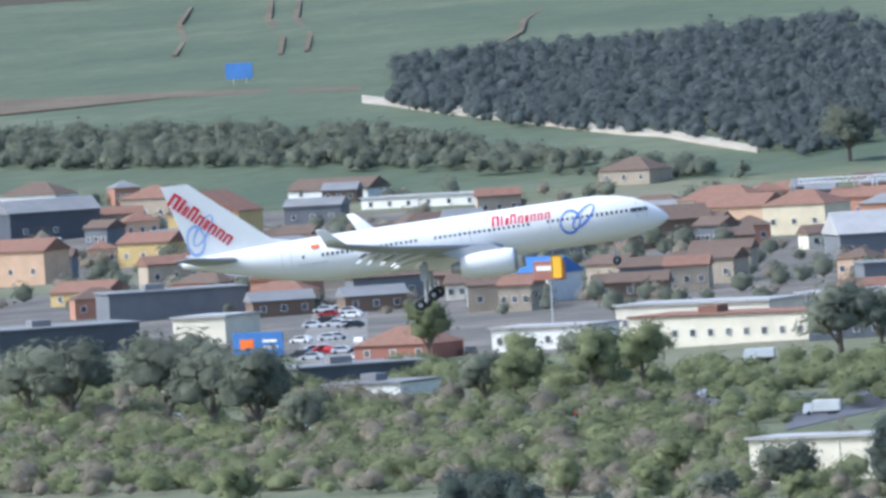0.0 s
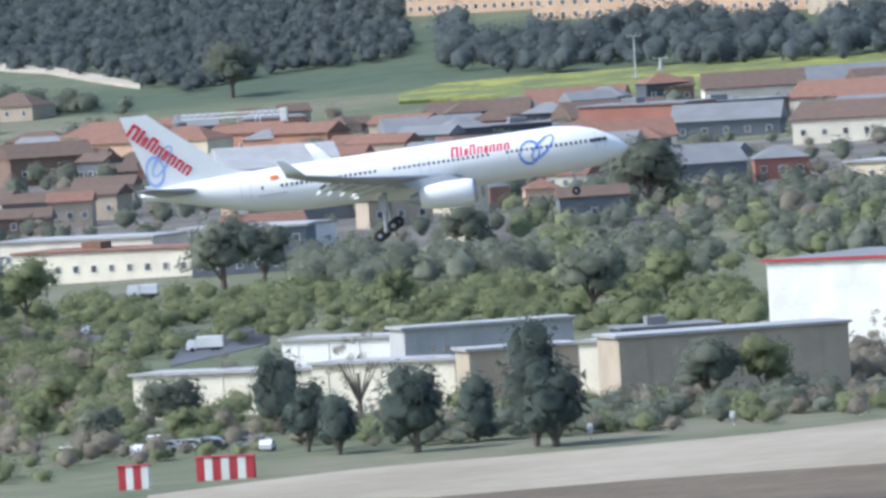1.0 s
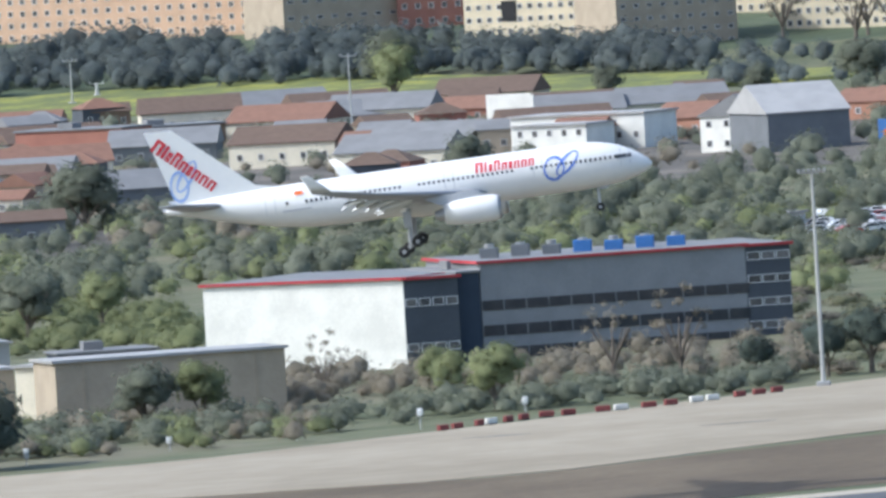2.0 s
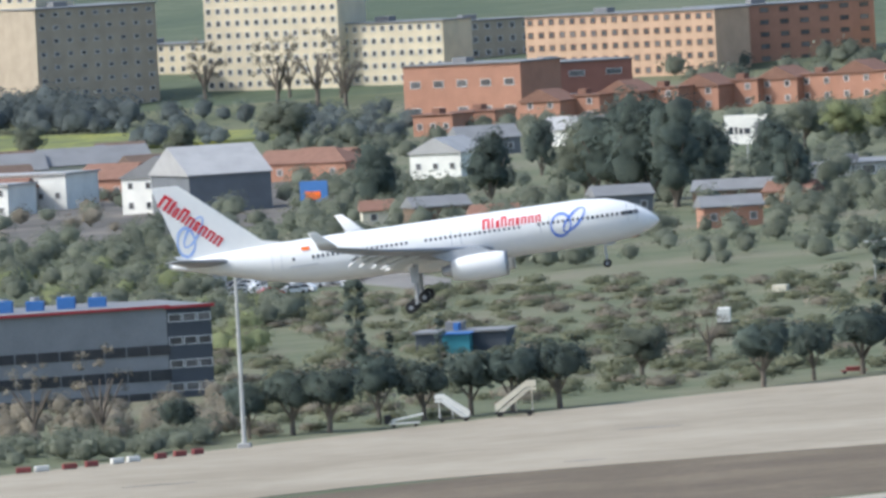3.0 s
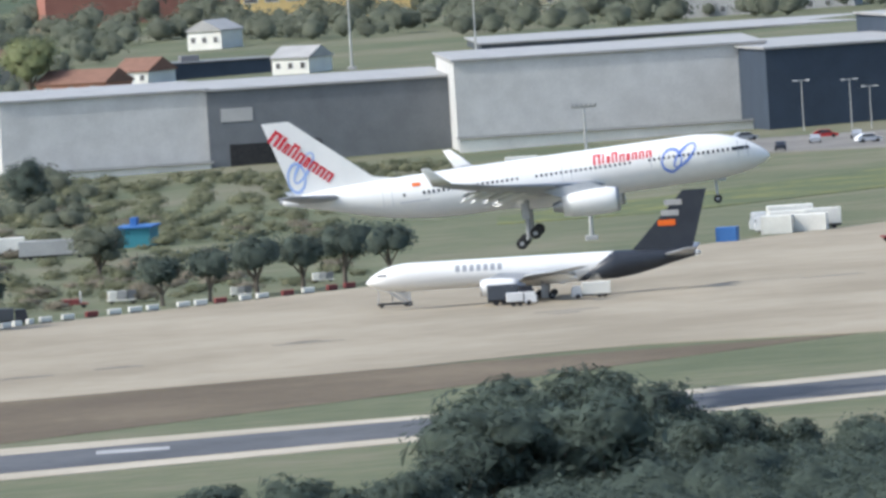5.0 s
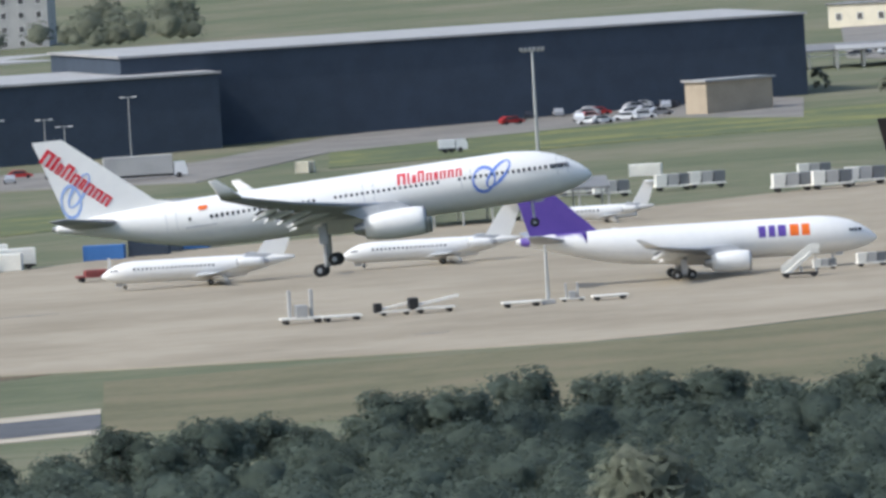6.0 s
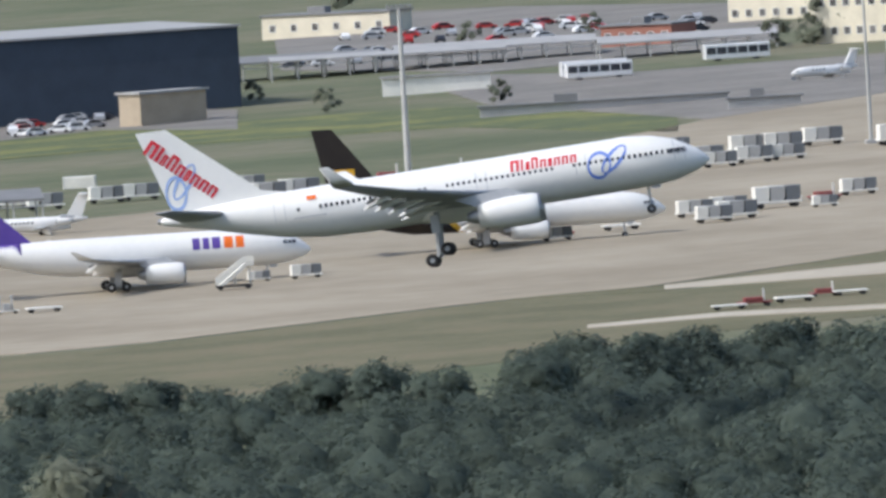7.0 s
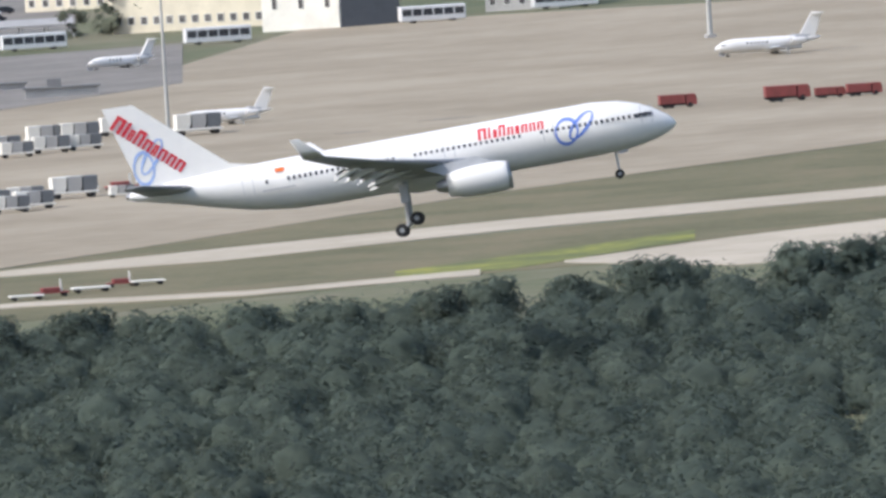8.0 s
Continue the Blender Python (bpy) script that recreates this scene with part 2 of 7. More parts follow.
def fuselage_rings(length, r):
    k, h = r / 2.82, length / 2
    out = [ring(h - s * k, c * r, f * r, f * r) for s, f, c in NOSE]
    a, b = h - 8.5 * k, -h + 21 * k
    out += [ring(a + (b - a) * i / 10, 0, r, r) for i in range(1, 10)]
    return out + [ring(-h + s * k, c * r, f * r, f * r) for s, f, c in TAIL]


def foil(x, y, z, chord, t, n=9):
    """A wing section: leading edge at x, chord going aft."""
    top, low = [], []
    for i in range(n):
        s = i / (n - 1)
        h = t * chord * (2.6 * math.sqrt(s) * (1 - s) + 0.06 * (1 - s))
        top.append((x - chord * s, y, z + h * 0.62))
        low.append((x - chord * s, y, z - h * 0.38))
    return top + low[::-1][1:-1]


def skin_y(z, r, side=-1):
    return side * math.sqrt(max(r * r - z * z, 0.01))


def band(bm, pts, r, lift=0.012):
    """A flat outline in x and z laid onto the right flank of a body of radius r; with r = 0 onto the plane y = -lift."""
    for quad in pts:
        n = 4
        (x0, z0), (x1, z1), (x2, z2), (x3, z3) = quad
        for i in range(n):
            a, b = i / n, (i + 1) / n
            p = [(x0 + (x3 - x0) * a, z0 + (z3 - z0) * a), (x1 + (x2 - x1) * a, z1 + (z2 - z1) * a),
                 (x1 + (x2 - x1) * b, z1 + (z2 - z1) * b), (x0 + (x3 - x0) * b, z0 + (z3 - z0) * b)]
            vs = [bm.verts.new((x, (skin_y(z, r) if r else 0) - lift, z)) for x, z in p]
            bm.faces.new(vs)
    return bm


def loop_quads(cx, cz, a, b, tilt, thick, n=28):
    out = []
    for i in range(n):
        q = []
        for t, k in ((i, 1), (i + 1, 1), (i + 1, 0), (i, 0)):
            w = 2 * math.pi * t / n
            th = thick * (0.6 + 0.5 * math.sin(w) ** 2)
            u, v = (a - th * (1 - k)) * math.cos(w), (b - th * (1 - k)) * math.sin(w)
            q.append((cx + u * math.cos(tilt) - v * math.sin(tilt), cz + u * math.sin(tilt) + v * math.cos(tilt)))
        out.append(q)
    return out


def wheel(name, parent, x, y, z, r, w):
    bm = bmesh.new()
    rings = [[(x + k * r * math.cos(a), y + o, z + k * r * math.sin(a)) for a in [2 * math.pi * i / 16 for i in range(16)]]
             for o, k in ((-w / 2, 0.8), (-w * 0.3, 1), (w * 0.3, 1), (w / 2, 0.8))]
    t = part(name, loft(bm, rings), M_DARK, parent, "black rubber tyre")
    part("rim", tube(bmesh.new(), (x, y - w / 2 - 0.02, z), (x, y + w / 2 + 0.02, z), r * 0.38, n=12), M_WING, t)


def nacelle(parent, x, y, z, length, r, material, side):
    bm = bmesh.new()
    prof = ((0, 0.80), (-0.04, 0.90), (-0.12, 0.97), (-0.3, 1.0), (-0.55, 0.99), (-0.8, 0.9), (-1.0, 0.74))
    rings = [[(x + s * length, y + k * r * math.sin(a), z + k * r * math.cos(a)) for a in [2 * math.pi * i / 24 for i in range(24)]] for s, k in prof]
    rings.insert(0, [(x - 0.12 * length, y + 0.74 * r * math.sin(a), z + 0.74 * r * math.cos(a)) for a in [2 * math.pi * i / 24 for i in range(24)]])
    e = part("engine", loft(bm, rings), material, parent, "", True)
    part("fan", tube(bmesh.new(), (x - 0.1 * length, y, z), (x - 0.13 * length, y, z), r * 0.73, n=20), M_DARK, e)
    part("exhaust", tube(bmesh.new(), (x - 0.97 * length, y, z), (x - 1.18 * length, y, z), r * 0.55, r * 0.3, 16), M_STEEL, e)
    bm = bmesh.new()
    part("intake_lip", loft(bm, [[(x + s * length, y + k * r * math.sin(a), z + k * r * math.cos(a)) for a in [2 * math.pi * i / 24 for i in range(24)]]
                                 for s, k in ((0.003, 0.79), (0.012, 0.86), (-0.03, 0.91))], False), M_STEEL, e, "bare metal intake lip", True)
    part("pylon", prism(bmesh.new(), [(x - 0.15 * length, z + r * 0.9), (x - 1.0 * length, z + r * 0.6), (x - 1.35 * length, z + r * 1.3), (x - 0.5 * length, z + r * 1.55)], y - 0.2, y + 0.2), M_UNDER, e)


def airliner(name, label, m, L=58.0, r=2.82, span=60.3, wing_x=9.5, root=10.5, tip_x=-7.4, tip=2.3, wing_z=-1.5, tip_z=2.0,
             eng=(10.9, 9.4, -3.1, 6.6, 1.6), rear_engines=False, fin=((-14.5, 2.5), (-18.0, 3.3), (-27.0, 11.1), (-30.2, 11.2), (-27.4, 1.7)), stab=(-21.5, 5.5, 9.7, -27.0, 2.2),
             body=None, tail=None, gear=(-0.4, 5.3, -6.4), nose_gear=(22.2, -5.1), ground_gear=False, winglet=2.2, windows=((26, -15, 0.62),), t_tail=False, engine_paint=None):
    body, tail = body or M_PAINTW, tail or body or M_PAINTW
    A = thing(name, label, "airliner", m)
    part("fuselage", loft(bmesh.new(), fuselage_rings(L, r)), body, A, "", True)
    k = r / 2.82
    for s in (-1, 1):
        for i, f in enumerate((0.54, 0.645, 0.73)):
            m_ = Matrix.Translation((L / 2 - (2.55 + 0.68 * i) * k, s * f * r, 0.2 * r)) @ Matrix.Rotation(-s * (0.45 - 0.1 * i), 4, "Z") @ Matrix.Rotation(s * 0.45, 4, "X")
            part("cockpit_window", box(bmesh.new(), -0.27 * k, -0.05, -0.24 * k, 0.27 * k, 0.05, 0.24 * k, 0, m_), M_GLASS, A, "dark cockpit window")
    pane = mesh_of("cabin_window", boxed(-0.14, -0.02, -0.20, 0.14, 0.02, 0.20, 0.015), M_GLASS)
    for x0, x1, z in windows:
        n = int(abs(x0 - x1) / 0.58)
        for i in range(n):
            if i % 23 < 20:
                for s in (-1, 1):
                    part("cabin_window", pane, None, A, at=(x0 + (x1 - x0) * i / n, skin_y(z, r, s), z))
    hs = span / 2
    for s in (-1, 1):
        kink = 0.33
        kx, kc = wing_x + (tip_x - wing_x) * kink, root + (tip - root) * 0.52
        secs = [(0.0, wing_x + 1.2, wing_z, root + 1.2, 0.13), (0.09, wing_x - 0.3, wing_z + 0.05, root, 0.125), (kink, kx, wing_z + (tip_z - wing_z) * 0.28, kc, 0.11), (0.7, wing_x + (tip_x - wing_x) * 0.7, wing_z + (tip_z - wing_z) * 0.62, tip + (kc - tip) * 0.42, 0.10), (1.0, tip_x, tip_z, tip, 0.09)]
        w = part("wing", loft(bmesh.new(), [foil(x, s * q * hs, z, c, t) for q, x, z, c, t in secs]), M_WING, A, "grey metal wing", True)
        if winglet:
            part("winglet", loft(bmesh.new(), [foil(tip_x, s * hs, tip_z, tip, 0.09), foil(tip_x - 1.0, s * (hs + 0.45), tip_z + winglet * 0.45, tip * 0.75, 0.08), foil(tip_x - 2.4, s * (hs + 0.75), tip_z + winglet, tip * 0.42, 0.08)]), body, w, "white upturned winglet", True)
        for a, b in ((0.10, 0.32), (0.34, 0.68)):
            rows = []
            for q in (a, b):
                x = wing_x + (tip_x - wing_x) * q
                c = root + (kc - root) * min(q / kink, 1) if q < kink else kc + (tip - kc) * (q - kink) / (1 - kink)
                z = wing_z + (tip_z - wing_z) * q * 0.88
                rows.append([(p[0], p[1], p[2]) for p in foil(x - c * 0.96, s * q * hs, z - 0.15, c * 0.22, 0.12)])
                rows[-1] = [(px, py, pz - (rows[-1][0][0] - px) * 0.45) for px, py, pz in rows[-1]]
            part("flap", loft(bmesh.new(), rows), M_WING, w, "lowered flap", True)
        for q in (0.17, 0.30, 0.43, 0.56, 0.67):
            x = wing_x + (tip_x - wing_x) * q
            c = kc + (root - kc) * max(0, 1 - q / kink) - (kc - tip) * max(0, (q - kink) / (1 - kink))
            z = wing_z + (tip_z - wing_z) * q * 0.88 - 0.35
            x -= c * 0.55
            ln = c * 0.72
            rr = [[(x - ln * t, s * q * hs + 0.22 * k * math.sin(a), z - 0.55 * t * t * 1.6 + 0.32 * k * math.cos(a)) for a in [2 * math.pi * i / 8 for i in range(8)]] for t, k in ((0, 0.1), (0.2, 0.8), (0.5, 1.1), (0.8, 0.8), (1, 0.1))]
            part("flap_fairing", loft(bmesh.new(), rr), M_PAINTW, w, "white flap track fairing", True)
        if not rear_engines:
            nacelle(A, eng[0], s * eng[1], eng[2], eng[3], eng[4], engine_paint or body, s)
        else:
            nacelle(A, eng[0], s * (r + eng[4] + 0.25), eng[2], eng[3], eng[4], engine_paint or body, s)
        sx, sc, sspan, stx, stc = stab
        z0 = max(p[1] for p in fin) if t_tail else 0.45 * r
        part("stabilizer", loft(bmesh.new(), [foil(sx, s * 0.3, z0, sc, 0.15), foil(stx, s * sspan, z0 + (0 if t_tail else 1.2), stc, 0.08)]), M_GREYM if not t_tail else body, A, "grey tailplane", True)
        gx, gy, gz = gear
        g = part("main_gear", tube(bmesh.new(), (gx + 0.3, s * gy, wing_z - 0.4), (gx, s * gy, gz), 0.30 * r / 2.82), M_WING, A, "landing gear leg with wheels down")
        wr = 0.70 * r / 2.82
        tilt = 0.0 if ground_gear else 0.52
        if L > 40:
            for ax in (-1, 1):
                for ay in (-0.7, 0.7):
                    wheel("tyre", g, gx + ax * 1.0 * math.cos(tilt), s * gy + ay, gz + ax * 1.0 * math.sin(tilt), wr, 0.5)
            part("bogie_beam", tube(bmesh.new(), (gx - math.cos(tilt), s * gy, gz - math.sin(tilt)), (gx + math.cos(tilt), s * gy, gz + math.sin(tilt)), 0.18), M_UNDER, g)
            part("gear_door", boxed(gx - 0.45, s * gy + s * 0.5, wing_z - 2.6, gx + 0.45, s * gy + s * 0.57, wing_z - 0.7), M_UNDER, g, "open gear door")
        else:
            wheel("tyre", g, gx, s * gy, gz, wr, 0.5)
    part("fin", loft(bmesh.new(), [[(x, s * (0.25 if z < 5 else 0.13), z) for x, z in fin] for s in (-1, 1)]), tail, A)
    part("belly_fairing", loft(bmesh.new(), [ring(wing_x + 2.5, -0.62 * r, 0.25 * r, 0.3 * r, 20), ring(wing_x - 1, -0.58 * r, 0.58 * r, 0.98 * r, 20), ring(wing_x - root * 0.8, -0.58 * r, 0.60 * r, 1.0 * r, 20), ring(wing_x - root - 3.5, -0.6 * r, 0.25 * r, 0.3 * r, 20)]), body, A, "", True)
    nx, nz = nose_gear
    ng = part("nose_gear", tube(bmesh.new(), (nx, 0, -0.75 * r), (nx, 0, nz), 0.14), M_UNDER, A, "nose gear leg with wheels down")
    for s in (-0.3, 0.3):
        wheel("tyre", ng, nx, s, nz, 0.5 * r / 2.82, 0.28)
    part("gear_door", boxed(nx + 0.3, -0.55, -0.85 * r - 0.6, nx + 1.3, -0.5, -0.85 * r), M_UNDER, ng)
    return A


def slim_bars(turn, x, z, w, h, lean, r, lift):
    """A plain mark in place of a letter: two slim uprights under a short cross bar."""
    t = min(w, max(0.24, w * 0.34))
    quads = [(x, z, x + t, z + h)]
    if w > 1.4 * t:
        quads += [(x + w - t, z, x + w, z + h * 0.8), (x + t, z + h * 0.8, x + w, z + h)]
    out = []
    for x0, z0, x1, z1 in quads:
        a, b = lean * (z0 - z) / h, lean * (z1 - z) / h
        out.append([turn(p) for p in ((x0 + a, z0), (x1 + a, z0), (x1 + b, z1), (x0 + b, z1))])
    return band(bmesh.new(), out, r, lift)


JET_SIZE = 0.974


def flying_airliner():
    A = airliner("airliner", "white twin-engined airliner climbing with its landing gear down", pose(0, 1800, 50))
    tall = (1, 1, 0.72, 1, 0.72, 0.72, 0.72, 0.72, 0.72)
    wide = (0.9, 0.3, 0.42, 0.7, 0.66, 0.42, 0.66, 0.66, 0.66)
    x = 8.2
    for w, h in zip(wide, tall):
        part("lettering_bar", slim_bars(lambda p: p, x, 0.95, w, 1.2 * h, 0.1, 2.82, 0.012), M_RED, A, "plain red lettering bars")
        x += w + 0.2
    part("flank_loop", band(bmesh.new(), loop_quads(17.5, 0.25, 1.25, 1.5, -0.3, 0.32), 2.82, 0.02), M_BLUE, A, "blue loop on the flank")
    part("flank_loop", band(bmesh.new(), loop_quads(19.1, 0.65, 1.85, 0.8, 0.75, 0.3), 2.82, 0.024), M_BLUE, A, "blue loop on the flank")
    d = math.atan2(-6.6, 7.4)
    turn = lambda p: (-29.2 + p[0] * math.cos(d) - p[1] * math.sin(d), 9.7 + p[0] * math.sin(d) + p[1] * math.cos(d))
    x = 0.0
    for w, h in zip(wide, tall):
        w, h = w * 1.3, h * 1.7
        part("lettering_bar", slim_bars(turn, x, -0.85, w, h, 0.03, 0, 0.31), M_RED, A, "plain red lettering bars")
        x += w + 0.22
    part("fin_loop", band(bmesh.new(), loop_quads(-26.9, 4.3, 1.15, 1.9, -0.05, 0.34), 0, 0.262), M_PALEB, A, "pale blue loop on the fin")
    part("fin_loop", band(bmesh.new(), loop_quads(-25.9, 5.4, 2.1, 0.8, 0.95, 0.3), 0, 0.265), M_PALEB, A, "pale blue loop on the fin")
    for x in (26.0, 15.6, 5.0, -16.4):
        z = 0.5
        bm = bmesh.new()
        for dx in (-0.55, 0.55):
            band(bm, [((x + dx - 0.035, z - 0.9), (x + dx + 0.035, z - 0.9), (x + dx + 0.035, z + 1.1), (x + dx - 0.035, z + 1.1))], 2.82, 0.01)
        part("door_outline", bm, M_UNDER, A, "fine grey cabin door outline")
    part("flag_mark", band(bmesh.new(), [((-13.4, 1.5), (-12.4, 1.5), (-12.4, 1.9), (-13.4, 1.9))], 2.82), M_ORANGE, A, "small coloured flag mark")
    part("small_print", band(bmesh.new(), [((-15.0, -0.35), (-11.5, -0.35), (-11.5, -0.2), (-15.0, -0.2))], 2.82), M_UNDER, A)
    part("tail_exhaust", tube(bmesh.new(), (-28.6, 0, 1.62), (-29.3, 0, 1.66), 0.34, 0.26, 14), M_STEEL, A)
    # true size of the airliner
    for o in A.children_recursive:
        o.location *= JET_SIZE
    for me in {o.data for o in A.children_recursive}:
        me.transform(Matrix.Scale(JET_SIZE, 4))
    return A


JET = flying_airliner()

# ---- trees ----
ICO = bmesh.new()
bmesh.ops.create_icosphere(ICO, subdivisions=1, radius=1.0)
ICO_V = np.array([v.co[:] for v in ICO.verts])
ICO_F = np.array([[v.index for v in f.verts] for f in ICO.faces])
ICO.free()


def crown_arrays(rng, n, w, h, base, clump, leaves, flat=False, top=1.0, core=(0.5, 0.78), leaf=1.0):
    """Lumps over an uneven crown under loose leaf sprays; with the soft outward normals of a mass of leaves."""
    vs, fs, ns, k = [], [], [], 0
    mid = np.array((0, 0, base + h * 0.35))
    for i in range(n):
        a, u = rng.uniform(0, 2 * math.pi), rng.uniform(-0.75, 1)
        rad = math.sqrt(max(0, 1 - u * u)) * rng.uniform(0.55, 1.0)
        if flat:
            u = abs(u) * 0.9 - 0.15
        c = np.array((rad * math.cos(a) * w / 2, rad * math.sin(a) * w / 2, base + h / 2 + u * h / 2 * top))
        s = clump * rng.uniform(0.65, 1.3)
        v = ICO_V * (s * rng.uniform(*core, (len(ICO_V), 1))) * (1, 1, 0.8) + c
        vs.append(v)
        fs.append(ICO_F + k)
        k += len(v)
        if leaves:
            d = rng.normal(size=(leaves, 3))
            d /= np.linalg.norm(d, axis=1)[:, None]
            p = c + d * (1, 1, 0.8) * s * rng.uniform(0.7, 1.12, (leaves, 1))
            face = 0.9 * d + (0, 0, 0.5) + rng.normal(size=(leaves, 3)) * 0.35
            face /= np.linalg.norm(face, axis=1)[:, None]
            e = rng.normal(size=(leaves, 2, 3)) * (0.10 + clump * 0.14) * leaf
            e -= 0.85 * (e * face[:, None]).sum(2)[:, :, None] * face[:, None]
            back = (np.cross(e[:, 0], e[:, 1]) * face).sum(1) < 0
            e[back] = e[back][:, ::-1]
            q = np.stack([p + e[:, 0], p + e[:, 1], p - e[:, 0] * 0.8 - e[:, 1] * 0.6], 1).reshape(-1, 3)
            vs.append(q)
            fs.append(np.arange(leaves * 3).reshape(-1, 3) + k)
            k += leaves * 3
            v = np.concatenate((v, q))
        o = c - mid
        nn = 0.28 * (v - c) / s + 0.85 * o / (np.linalg.norm(o) + 0.01) + (0, 0, 0.75) + rng.normal(size=v.shape) * 0.2
        ns.append(nn / np.linalg.norm(nn, axis=1)[:, None])
    return np.concatenate(vs), np.concatenate(fs), np.concatenate(ns)


def dome_arrays(rng, w, h, base, leaves, at=(0, 0), leaf=0.05, taper=0.0):
    """One bumpy crown: leaf sprays laid like shingles over a swelling dome, round a small core."""
    lobes = rng.normal(size=(7, 3)) + (0, 0, 0.4)
    lobes /= np.linalg.norm(lobes, axis=1)[:, None]
    tall = rng.uniform(0.08, 0.3, 7)

    def reach(d):
        return 0.76 + (np.clip(d @ lobes.T, 0, 1) ** 9 * tall).sum(1)

    size = np.array((w / 2, w / 2, h / 2))
    mid = np.array((at[0], at[1], base + h / 2))
    d = rng.normal(size=(leaves, 3))
    d /= np.linalg.norm(d, axis=1)[:, None]
    d[:, 2] = np.where(d[:, 2] < -0.55, -d[:, 2], d[:, 2])
    p = d * (reach(d) * rng.uniform(0.8, 1.16, leaves))[:, None]
    p[:, :2] *= (1 - taper * (p[:, 2:] + 1) / 2)
    p = p * size + mid
    face = 0.8 * d + (0, 0, 0.45) + rng.normal(size=(leaves, 3)) * 0.3
    face /= np.linalg.norm(face, axis=1)[:, None]
    e = rng.normal(size=(leaves, 2, 3)) * leaf * w
    e -= 0.85 * (e * face[:, None]).sum(2)[:, :, None] * face[:, None]
    back = (np.cross(e[:, 0], e[:, 1]) * face).sum(1) < 0
    e[back] = e[back][:, ::-1]
    q = np.stack([p + e[:, 0], p + e[:, 1], p - e[:, 0] * 0.8 - e[:, 1] * 0.6], 1).reshape(-1, 3)
    c = ICO_V * (reach(ICO_V) * 0.78)[:, None]
    c[:, :2] *= (1 - taper * (c[:, 2:] + 1) / 2)
    v = np.concatenate((c * size + mid, q))
    f = np.concatenate((ICO_F, np.arange(leaves * 3).reshape(-1, 3) + len(ICO_V)))
    nn = 0.85 * np.concatenate((ICO_V, np.repeat(d, 3, 0))) + (0, 0, 0.55) + np.concatenate((rng.normal(size=ICO_V.shape) * 0.2, np.repeat(rng.normal(size=d.shape), 3, 0) * 0.3))
    return v, f, nn / np.linalg.norm(nn, axis=1)[:, None]


def grown(rng, n, w, h, base, leaves, flat, taper):
    """A tree's crown out of several domes that grow into one another."""
    vs, fs, ns, k = [], [], [], 0
    for i in range(n):
        a, z = i * 2.4 + rng.uniform(0, 0.8), (i + 0.5) / n
        wide = (1 - taper * z) * (0.28 if not flat else 0.22) * w * rng.uniform(0.5, 1.0)
        sw = w * (0.62 - 0.2 * taper * z if not flat else 0.72) * rng.uniform(0.85, 1.15)
        sh = h * (0.5 if not flat else 0.78) * rng.uniform(0.85, 1.1)
        v, f, nn = dome_arrays(rng, sw, sh, base + z * (h - sh), leaves, (math.cos(a) * wide, math.sin(a) * wide), 0.055)
        o = v - (0, 0, base + h * 0.3)
        nn = nn + 0.7 * o / (np.linalg.norm(o, axis=1)[:, None] + 0.01)
        vs.append(v)
        fs.append(f + k)
        ns.append(nn / np.linalg.norm(nn, axis=1)[:, None])
        k += len(v)
    return np.concatenate(vs), np.concatenate(fs), np.concatenate(ns)


def mesh_arrays(name, v, f, normals, material):
    me = bpy.data.meshes.new(name)
    me.vertices.add(len(v))
    me.vertices.foreach_set("co", np.asarray(v, np.float32).ravel())
    me.loops.add(len(f) * 3)
    me.loops.foreach_set("vertex_index", np.asarray(f, np.int32).ravel())
    me.polygons.add(len(f))
    me.polygons.foreach_set("loop_start", np.arange(0, len(f) * 3, 3, dtype=np.int32))
    me.polygons.foreach_set("use_smooth", np.ones(len(f), bool))
    me.update(calc_edges=True)
    me.normals_split_custom_set_from_vertices(normals.astype(np.float32))
    me.materials.append(material)
    return me


def tree(name, label, seed, h, w, trunk, material, n=26, clump=1.1, leaves=14, flat=False, limbs=4, core=None, taper=0.0, domes=8):
    rng = np.random.default_rng(seed)
    T = thing(name, label, "tree", pose(0, 0, -1000))
    bm = bmesh.new()
    tube(bm, (0, 0, -0.4), (0.1, 0.1, trunk + 0.4 * (h - trunk)), 0.045 * w, 0.02 * w, 8)
    for i in range(limbs):
        a = i * 2.4 + rng.uniform(0, 1)
        tube(bm, (0.05, 0.05, trunk * rng.uniform(0.7, 1)), (math.cos(a) * w * 0.33, math.sin(a) * w * 0.33, trunk + (h - trunk) * 0.55), 0.02 * w, 0.008 * w, 6)
    part("trunk", bm, M_BARK, T, "brown forked trunk")
    if core:
        crown = crown_arrays(rng, n, w, h - trunk, trunk, clump, leaves, flat, core=core, leaf=0.72)
    else:
        crown = grown(rng, domes, w, h - trunk, trunk, leaves * 3, flat, taper)
    part("crown", mesh_arrays("crown", *crown, material), None, T)
    return T


